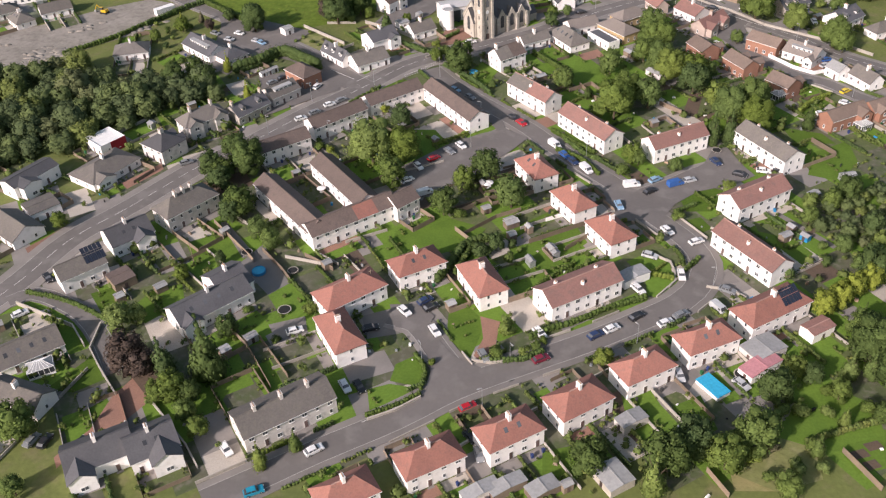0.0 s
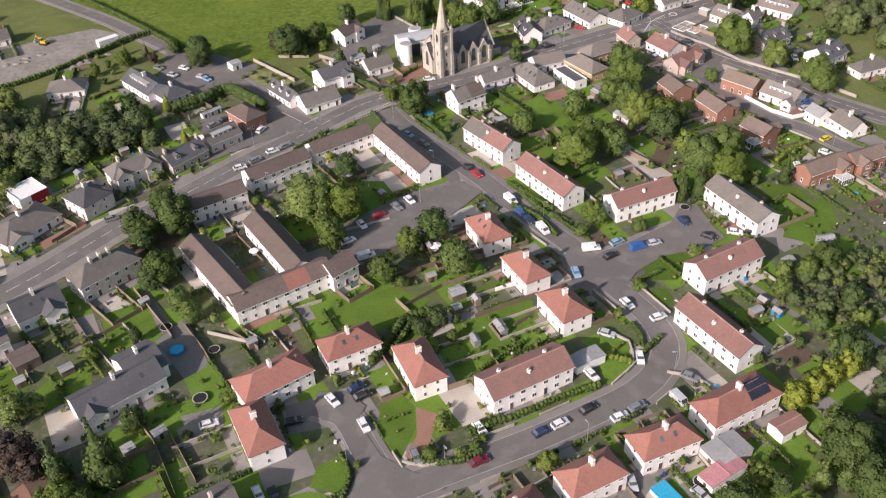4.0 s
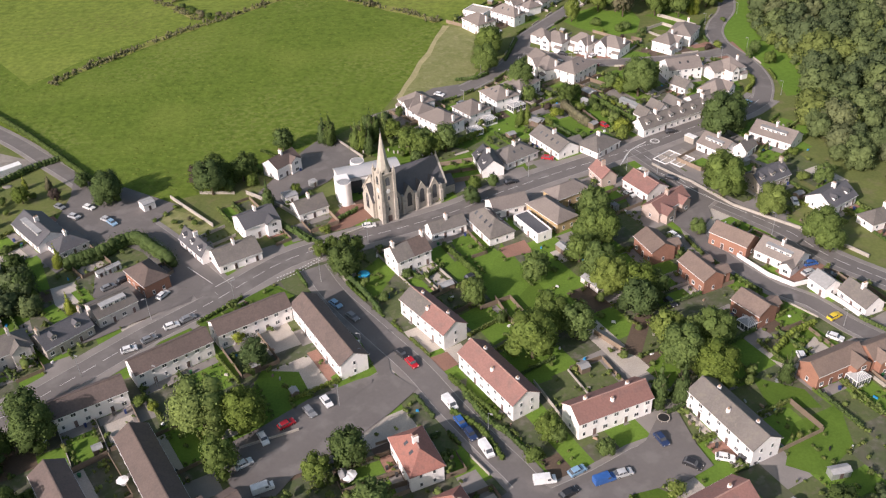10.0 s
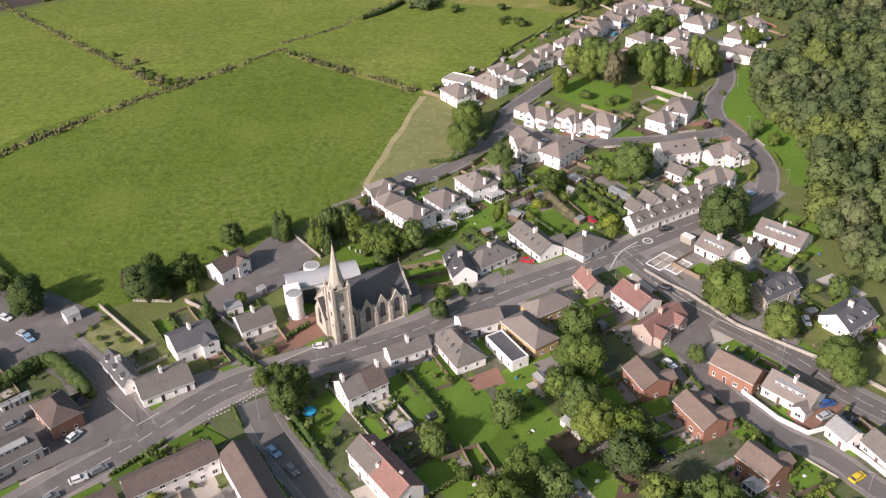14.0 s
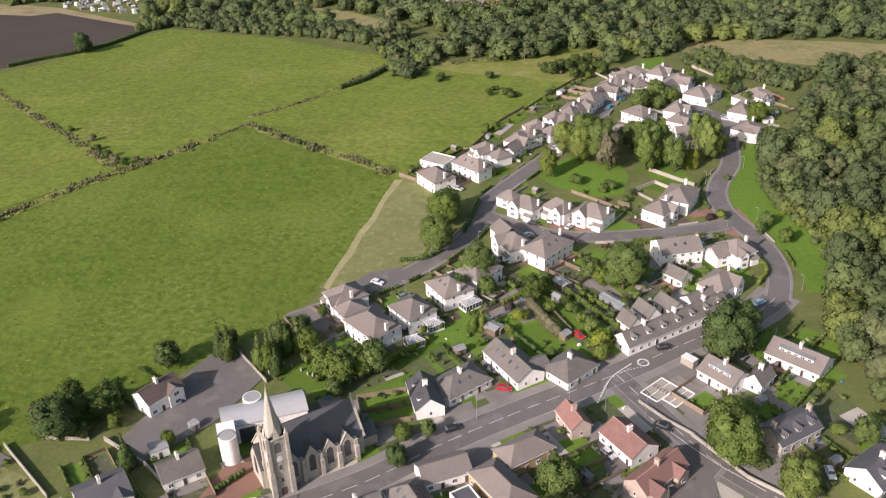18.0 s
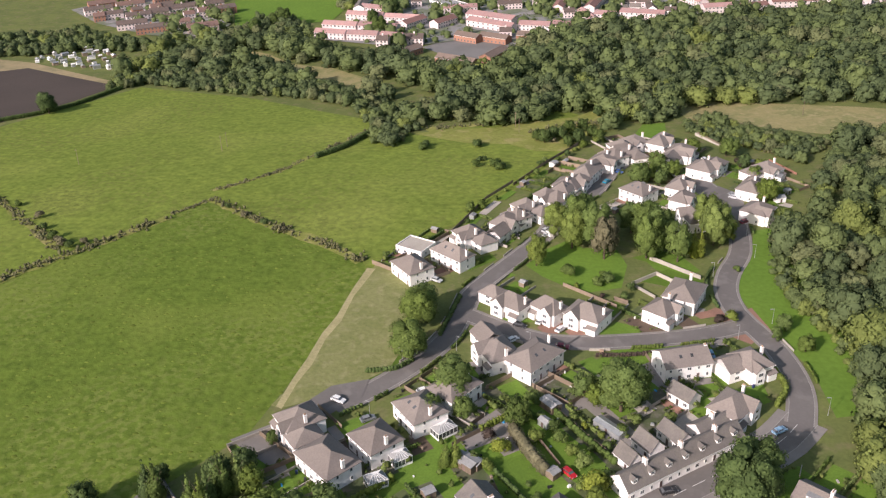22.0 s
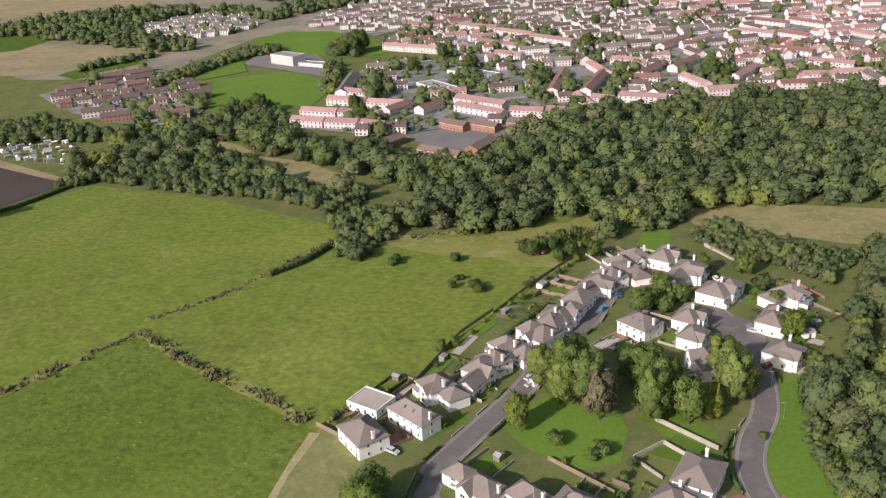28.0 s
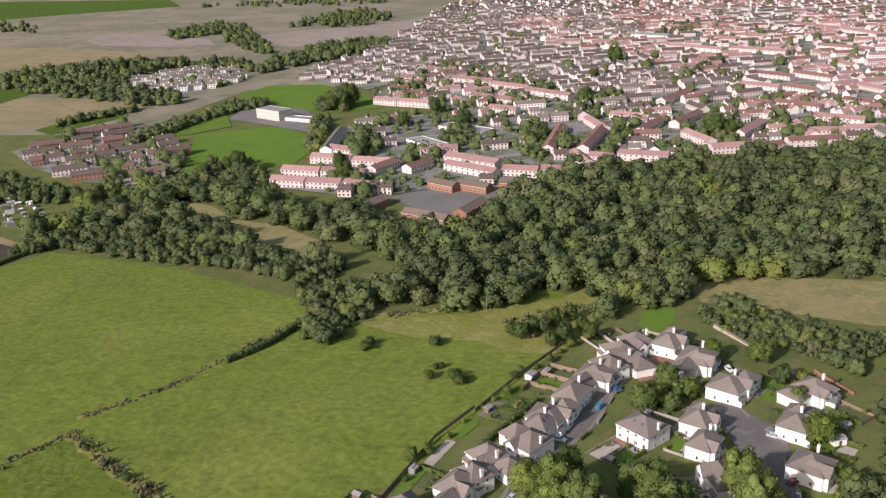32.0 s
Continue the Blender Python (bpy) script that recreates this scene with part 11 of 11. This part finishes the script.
for px, py, wide, high, leaf, kind in ((72.8, 119.2, 4.6, 8.0, "g", "conifer"), (72.9, 130.0, 4.2, 4.4, "l", "bush"), (71.5, 134.7, 4.4, 7.0, "g", "conifer"), (64.2, 120.3, 3.6, 3.4, "b", "bush"), (59.1, 117.8, 3.8, 3.6, "l", "bush"), (82.6, 134.1, 5.6, 6.4, "g", "tree"), (78.7, 129.7, 3.6, 3.4, "l", "bush"), (78.3, 139.1, 5.6, 6.2, "d", "tree"), (87.2, 129.3, 4.0, 4.4, "g", "bush"), (67.4, 116.0, 3.4, 3.2, "g", "bush"), (81.0, 126.6, 4.0, 6.4, "l", "conifer"), (66.3, 127.3, 3.4, 3.2, "d", "bush"), (89.2, 127.0, 5.4, 6.0, "d", "tree"), (72.3, 114.5, 3.4, 3.4, "l", "bush")):
    tree(px, py, wide, high, leaf, kind)
sheet("rough_grass", [(58.0, 121.5), (66.0, 124.5), (73.0, 121.0), (72.0, 113.0), (62.0, 110.5), (55.0, 115.0)], M_BANK, 0.062, "uncut pale grass between bushes", "grass")
for px, py, wide, high, leaf in ((118.0, 631.0, 3.4, 3.0, "b"), (124.6, 634.6, 3.8, 3.2, "d"), (131.0, 636.4, 3.2, 2.8, "b"), (128.0, 641.2, 3.6, 3.0, "d"), (137.6, 640.6, 3.6, 3.0, "b"), (120.6, 639.6, 2.8, 2.4, "d")):
    tree(px, py, wide, high, leaf, "bush")
# ---- gardens beside the cleared site ----
for px, py, wide, high, leaf, kind in ((-112.1, 352.9, 3.2, 3.0, "g", "bush"), (-110.7, 358.1, 3.4, 6.0, "y", "conifer"), (-102.1, 357.4, 3.8, 7.0, "b", "conifer"), (-114.5, 347.7, 3.6, 3.4, "d", "bush"), (-117.1, 340.1, 5.0, 5.4, "g", "tree"), (-111.3, 333.1, 3.6, 3.4, "d", "bush"), (-102.4, 318.9, 3.6, 3.2, "g", "bush"), (-93.6, 305.3, 8.0, 9.0, "d", "tree"), (-102.4, 307.2, 6.0, 6.6, "d", "tree"), (-85.1, 294.5, 4.0, 4.2, "g", "bush"), (-110.5, 341.1, 2.8, 2.6, "l", "bush"), (-105.8, 351.7, 2.8, 2.6, "g", "bush"), (-121.0, 356.3, 2.6, 2.4, "l", "bush")):
    tree(px, py, wide, high, leaf, kind)
# ---- red paved drives before the estate houses ----
for a, b, c, d in (((92.6, 456.4), (96.6, 459.0), (100.2, 453.4), (97.2, 450.4)), ((100.6, 453.0), (104.2, 455.6), (107.2, 451.0), (103.4, 448.4)), ((147.6, 462.6), (151.6, 465.0), (155.0, 459.0), (151.6, 456.4))):
    sheet("drive", [a, b, c, d], M_MONO, 0.083, "red block-paved drive before a house", "drive")
# ---- thorn bushes in the corners of the pastures ----
for px, py, wide, high, leaf in ((-90.0, 530.3, 5.0, 4.2, "d"), (-84.6, 524.9, 5.6, 4.8, "b"), (-79.8, 521.2, 4.6, 3.8, "d"), (-75.9, 525.6, 3.6, 3.0, "b"), (-97.0, 540.0, 4.2, 3.4, "d"), (-103.5, 551.4, 4.6, 3.8, "b"), (-118.0, 565.4, 4.0, 3.4, "d"),
                                 (-17.6, 546.4, 3.6, 3.0, "b"), (-8.5, 539.2, 4.0, 3.2, "d"), (-26.4, 556.3, 3.4, 2.8, "d"), (0.4, 531.2, 3.4, 2.8, "b")):
    tree(px, py, wide, high, leaf, "bush")
woods([(-150.8, 790.6), (-120.8, 805.0), (-62.2, 778.2), (-10.1, 758.9), (24.6, 728.7), (37.0, 690.5), (44.0, 668.0), (53.3, 667.0), (97.7, 662.8), (123.0, 678.5), (149.6, 691.7), (158.0, 662.3), (182.3, 665.5), (193.7, 684.1), (228.4, 694.1), (289.5, 682.6), (392.2, 662.5), (590.3, 914.6), (385.0, 911.6), (326.8, 928.8), (257.8, 893.1), (221.4, 897.7), (175.3, 892.2), (151.1, 875.9), (135.2, 861.8), (117.1, 828.2), (105.7, 796.4), (84.9, 776.8), (57.2, 780.0), (39.4, 808.8), (21.5, 822.6), (-24.8, 855.3), (-50.1, 873.8), (-85.4, 881.9), (-116.3, 885.6), (-132.6, 878.4), (-144.0, 869.4), (-140.3, 832.0), (-160.2, 822.5)], 900, 11, 20, 1, "dense green broadleaf woodland along the valley", -0.06)
woods([(-150.8, 790.6), (-146.0, 762.0), (-125.8, 776.0), (-67.2, 745.2), (-17.1, 728.9), (12.6, 705.7), (25.0, 671.5), (28.4, 636.3), (38.7, 631.9), (50.3, 657.0), (53.3, 667.0), (44.0, 672.0), (37.0, 694.5), (24.6, 732.7), (-10.1, 762.9), (-62.2, 782.2), (-120.8, 809.0)], 260, 4, 9, 1, "belt of scrub and small trees below the valley wood", -0.12)
woods([(198.0, 529.0), (188.0, 508.0), (179.5, 484.0), (181.0, 466.0), (183.5, 446.0), (183.5, 426.0), (179.0, 412.0), (172.0, 403.0), (164.5, 393.9), (168.8, 383.3), (175.0, 376.3), (218.3, 374.8), (350.2, 595.4), (277.7, 623.0), (260.9, 633.8), (238.7, 587.7), (224.9, 565.1), (212.6, 541.9)], 130, 9, 17, 2, "dense riverside woodland beside the green", 0.08)
woods([(193.0, 530.0), (184.0, 508.0), (176.0, 485.0), (176.5, 466.0), (180.0, 446.0), (180.0, 427.0), (174.5, 411.0), (180.0, 409.0), (186.0, 426.0), (186.0, 447.0), (183.0, 467.0), (182.0, 484.0), (191.0, 507.0), (200.0, 529.0)], 60, 3, 6.5, 1, "low bushes along the edge of the riverside wood", 0.2)
woods([(94.0, 142.0), (99.0, 152.0), (107.0, 160.0), (112.0, 176.0), (132.0, 184.0), (130.0, 140.0), (113.0, 108.0), (97.0, 116.0)], 46, 4, 8, 2, "garden trees and tall bushes behind the houses", -0.08)
woods([(98.0, 196.0), (110.0, 186.0), (130.0, 196.0), (136.0, 212.0), (120.0, 216.0), (104.0, 204.0)], 30, 2.4, 5.2, 2, "bushy garden trees behind the flats", -0.12)
woods([(167.4, 385.4), (162.8, 360.6), (176.6, 335.2), (211.3, 289.6), (256.1, 365.3), (195.6, 380.3)], 30, 7, 12, 2, "dense mixed woodland behind the gardens")
woods([(-185.0, 300.0), (-168.0, 309.0), (-150.7, 318.0), (-138.0, 316.0), (-125.0, 305.3), (-102.7, 298.2), (-85.1, 295.1), (-78.4, 292.3), (-81.0, 284.0), (-98.9, 282.7), (-105.8, 270.1), (-116.6, 267.3), (-123.4, 257.8), (-136.0, 250.7), (-154.8, 242.1)], 90, 7, 13, 2, "dark dense woodland behind the main road", -0.18)
woods([(-306.5, 921.3), (-232.7, 933.8), (-200.6, 915.7), (-155.6, 890.2), (-146.9, 867.2), (-181.4, 871.2), (-204.7, 873.9), (-269.7, 858.8)], 60, 6, 11, 1, "scrub and trees on the far valley side")
woods([(-548.2, 1332.8), (-415.5, 1325.0), (-328.5, 1268.4), (-252.6, 1223.8), (-202.4, 1192.0), (-177.6, 1198.9), (-201.3, 1267.3), (-256.3, 1287.6), (-292.4, 1367.0), (-264.6, 1418.1), (-232.8, 1455.1), (-254.1, 1507.5), (-306.9, 1485.8), (-377.5, 1478.3), (-432.5, 1437.0), (-454.4, 1408.3), (-597.9, 1417.4)], 170, 9, 15, 0, "belt of dark trees beyond the fields")
woods([(-232.8, 1455.1), (-194.3, 1474.3), (-160.9, 1452.6), (-151.4, 1406.2), (-185.5, 1435.5), (-219.2, 1416.8)], 40, 8, 14, 0, "belt of trees beyond the white houses")
woods([(-367.8, 1818.6), (-336.1, 1922.3), (-265.7, 1917.6), (-233.8, 1810.0), (-285.7, 1795.0), (-333.7, 1737.2)], 50, 8, 14, 0, "belt of trees on the moor")
woods([(-271.0, 1790.7), (-230.5, 1793.9), (-160.5, 1608.6), (-148.5, 1533.3), (-185.9, 1575.0), (-244.1, 1692.7)], 40, 8, 13, 0, "wooded mound on the moor")
woods([(-148.7, 1393.0), (-124.0, 1486.8), (-91.6, 1573.6), (-33.8, 1629.4), (6.9, 1630.9), (10.9, 1558.6), (-37.1, 1495.9), (-86.7, 1431.2), (-131.4, 1372.9)], 80, 8, 14, 0, "belt of dark trees below the far estate")
woods([(-189.3, 1820.0), (-145.3, 1979.0), (-76.6, 2133.1), (-12.6, 1982.6), (-16.1, 1873.1), (-88.1, 1829.0), (-131.6, 1875.5)], 60, 8, 14, 0, "dark plantation towards the skyline")
woods([(-476.4, 2332.1), (-253.7, 2410.1), (-34.4, 2377.5), (-40.2, 2267.6), (-134.1, 2252.3), (-277.3, 2256.5)], 40, 8, 14, 0, "dark plantation on the skyline")
woods([(-929.7, 2136.0), (-787.2, 2120.6), (-659.7, 2004.6), (-629.5, 1910.3), (-707.2, 1949.5), (-830.6, 1952.3)], 30, 8, 14, 0, "copse on the far moor")
woods([(-175.3, 1041.8), (-157.6, 1094.1), (-138.9, 1138.8), (-128.1, 1179.1), (-91.6, 1195.1), (-85.1, 1166.2), (-119.4, 1145.7), (-131.8, 1110.8), (-152.1, 1058.6), (-166.4, 1028.8)], 50, 6, 11, 0, "trees along the far road")
woods([(-270.4, 1125.8), (-240.5, 1158.1), (-215.4, 1180.4), (-210.6, 1168.8), (-234.7, 1142.0), (-263.2, 1110.5)], 20, 5, 9, 0, "hedgerow trees in the rough fields")
woods([(-83.5, 881.7), (-90.7, 923.7), (-82.7, 948.2), (-63.6, 955.3), (-45.1, 928.3), (-32.1, 875.6), (-57.1, 872.0)], 30, 8, 13, 1, "clump of dark trees by the playing field")
woods([(-32.3, 1146.5), (-33.2, 1196.2), (-22.3, 1224.1), (-5.4, 1179.7), (-3.4, 1136.4)], 16, 9, 15, 1, "group of big dark trees in the park")
woods([(33.4, 1201.7), (36.1, 1264.7), (60.1, 1259.9), (64.1, 1208.0)], 14, 8, 13, 0, "group of dark trees among the flats")
woods([(15.2, 977.9), (16.2, 1041.7), (27.0, 1052.5), (35.0, 982.2)], 12, 8, 13, 0, "dark trees beside the church of the town")
woods([(277.5, 979.9), (296.1, 1031.7), (319.6, 1049.5), (317.0, 1008.1), (300.6, 969.3)], 14, 8, 13, 0, "dark trees in the middle of the town")
woods([(388.2, 1600.3), (418.2, 1688.0), (447.9, 1678.8), (427.9, 1588.9)], 10, 9, 14, 0, "dark trees by the long flats")
woods([(195.5, 1097.8), (207.4, 1147.2), (222.2, 1158.4), (254.1, 1172.5), (247.0, 1134.7), (213.1, 1099.7)], 12, 8, 12, 0, "row of tall trees in the town")
woods([(317.0, 1232.0), (356.6, 1295.2), (401.2, 1354.2), (397.3, 1329.8), (351.1, 1263.1), (314.4, 1209.7)], 24, 8, 12, 0, "belt of trees along the town road")
woods([(140.9, 950.7), (151.0, 1017.4), (166.0, 1031.2), (164.1, 974.6), (154.4, 942.5)], 14, 7, 11, 0, "trees behind the brick flats")
woods([(83.6, 1008.1), (90.7, 1051.2), (102.5, 1055.7), (106.0, 1014.4), (96.4, 984.2)], 16, 7, 11, 0, "trees beside the flat-roofed works")
woods([(-22.3, 1000.9), (-28.7, 1099.0), (-18.5, 1097.3), (-11.7, 1021.9), (-13.6, 985.4)], 18, 7, 11, 0, "trees round the school")
woods([(207.5, 968.5), (219.6, 1017.0), (225.9, 1022.1), (220.0, 979.1)], 10, 7, 11, 0, "trees by the terrace")
woods([(241.0, 950.3), (251.6, 969.3), (262.1, 960.8), (257.8, 928.6), (243.3, 925.9)], 14, 7, 11, 0, "trees in the lower town")
woods([(196.7, 663.6), (206.9, 655.0), (221.3, 639.2), (230.2, 625.1), (235.7, 610.4), (224.6, 589.1), (214.7, 608.0), (203.4, 621.1), (195.5, 641.6)], 40, 4, 8, 1, "bushy strip behind the estate gardens")
woods([(148.1, 648.8), (156.6, 661.3), (179.9, 657.6), (186.9, 670.2), (175.2, 682.1), (153.2, 671.1)], 24, 8, 13, 1, "group of trees behind the end houses")
woods([(185.3, 651.6), (211.3, 641.5), (233.4, 621.8), (256.7, 626.5), (237.0, 602.5), (221.8, 610.0), (203.7, 618.0), (189.0, 632.8)], 36, 3, 6, 1, "low scrub at the edge of the tan grass")

# ---- the far town ----
allotments([(-226.5, 845.4), (-238.6, 909.8), (-227.1, 925.1), (-195.3, 885.1), (-162.1, 841.8), (-163.0, 816.6)], 60)
far_housing([(181.5, 934.1), (208.7, 930.5), (247.1, 925.4), (270.2, 938.1), (334.8, 950.6), (398.9, 941.6), (472.4, 942.9), (544.2, 1112.8), (461.4, 1076.6), (403.4, 1139.0), (306.0, 1067.5), (281.2, 1083.4), (213.2, 1189.0), (158.9, 1358.8), (94.1, 1394.6), (32.7, 1272.1), (11.9, 1227.0), (27.2, 1165.6), (70.6, 1144.5), (101.2, 1101.5), (140.7, 1094.9), (162.8, 1068.2), (174.2, 1023.9), (174.9, 976.6)], 22, 30, 0, 11, 420, 0.45, 0.3, 700)
far_housing([(-23.2, 887.8), (-7.0, 935.5), (-1.5, 992.6), (-3.5, 1050.9), (11.2, 1099.6), (40.0, 1124.0), (101.2, 1101.5), (140.7, 1094.9), (165.2, 1045.9), (174.9, 976.6), (180.9, 935.7), (150.3, 903.8), (126.6, 892.7), (117.1, 857.4), (88.9, 880.9), (52.8, 865.3), (31.5, 861.4)], 34, 40, 0, 12, 60, 0.60, 0.1, 220)
far_housing([(26.6, 1273.4), (93.9, 1373.3), (156.2, 1319.4), (209.3, 1160.7), (273.3, 1050.4), (289.1, 1006.5), (437.1, 1024.1), (528.7, 1041.7), (892.0, 1756.6), (874.4, 1968.9), (971.8, 2360.4), (559.1, 2799.0), (247.7, 2640.4), (79.4, 2053.4), (28.0, 1718.4), (-24.4, 1518.5), (-69.9, 1409.8), (-85.1, 1332.0), (-56.3, 1307.7), (4.8, 1244.3)], 23, 34, 0, 7, 1500, 0.75, 0.35, 1300)
far_housing([(-263.8, 1019.9), (-236.7, 1054.7), (-200.5, 1103.1), (-117.1, 999.7), (-107.4, 948.3), (-111.2, 919.0), (-135.1, 907.9), (-166.3, 918.6), (-220.9, 962.8)], 19, 26, 1, 3, 400, 0.75, 0.5, 140)
far_housing([(-262.0, 1295.5), (-273.7, 1340.5), (-244.7, 1397.0), (-198.1, 1429.5), (-152.3, 1393.8), (-141.2, 1324.9), (-185.9, 1254.7), (-207.7, 1268.5)], 21, 26, 2, 9, 400, 0.45, 0.35, 60)
far_housing([(-332.9, 395.9), (-202.1, 357.0), (-189.3, 361.4), (-167.8, 377.0), (-193.0, 413.4), (-309.9, 450.8)], 20, 24, 2, 5, 40, 0.15)

# ---- church, pools, garden things ----
church(15.1, 330.1, 30)
church_hall(7.9, 352.2, 18)
round_pool(-52.9, 187.5, 1.9)
round_pool(9.4, 299.6, 1.7)
trampoline(-43.9, 171.0, 1.8)
trampoline(-57.4, 195.8, 1.6)
trampoline(63.7, 142.3, 1.8)
trampoline(-43.6, 186.9, 1.5)
trampoline(82.6, 238.0, 1.5)
pool(56.3, 138.8, 3.8, 6.8, 30)
patio_table(-39.3, 224.1)
patio_table(10.4, 222.7)
patio_table(11.0, 223.3)
excavator(-147.6, 372.3, 160)
container(-120.5, 369.5, 8.5, 3.0, 2.7, 40, M_PVC, "white site cabin on the building site")
container(121.9, 373.0, 4.0, 2.4, 2.3, -50, M_GRAVEL, "pale storage container in the yard")
framed_bed(111.4, 362.2, 5.4, 9.0, -50)
framed_bed(115.8, 359.2, 4.4, 8.0, -50)
wall_line([(104.9, 357.5), (110.5, 349.8), (116.0, 344.0)], 0.9)
rubble([(-220.8, 350.6), (-177.8, 343.3), (-158.3, 355.1), (-133.6, 370.0), (-115.3, 376.0), (-116.7, 360.4), (-125.7, 348.8), (-137.8, 341.8), (-152.6, 330.2), (-160.7, 321.0), (-172.2, 316.3), (-199.3, 303.7)], 420)
road_marking([(-15.6, 298.0), (-9.6, 302.3), (-3.4, 308.6)], 0.3, 0.5)
road_marking([(-15.9, 299.6), (-9.8, 303.9), (-3.5, 310.2)], 0.3, 0.5)
road_marking([(-33.2, 296.5), (-28.6, 301.1)], 0.2, None)
road_marking([(-43.5, 307.0), (-34.3, 298.1)], 0.2, None)
road_marking([(94.1, 357.4), (98.5, 366.4), (103.8, 370.3), (110.0, 372.5)], 0.25, 0.5)
road_marking([(95.3, 359.8), (99.7, 368.0), (106.1, 373.7)], 0.35, None)
road_marking([(106.7, 350.9), (117.4, 335.6), (127.3, 324.7)], 0.2, None)
road_marking([(-22.1, 132.7), (-16.0, 136.0), (-9.7, 139.0)], 0.15, None)
road_marking([(110.9, 374.0), (110.7, 374.7), (110.2, 375.3), (109.4, 375.5), (108.7, 375.3), (108.1, 374.7), (107.9, 374.0), (108.1, 373.2), (108.7, 372.7), (109.4, 372.5), (110.2, 372.7), (110.7, 373.2), (110.9, 374.0)], 0.5)
gravestone(8.5, 378.4, 120)
gravestone(11.0, 377.4, 120)
gravestone(14.7, 385.2, 120)
gravestone(5.0, 374.4, 120)
gravestone(8.3, 383.0, 120)
gravestone(21.9, 378.7, 120)
gravestone(19.1, 378.8, 120)
gravestone(15.1, 383.9, 120)
gravestone(16.0, 373.3, 120)
gravestone(13.9, 375.2, 120)
gravestone(15.6, 385.1, 120)
gravestone(17.9, 377.2, 120)
gravestone(8.7, 386.0, 120)
gravestone(19.6, 378.8, 120)
gravestone(17.5, 373.1, 120)
gravestone(17.5, 372.5, 120)
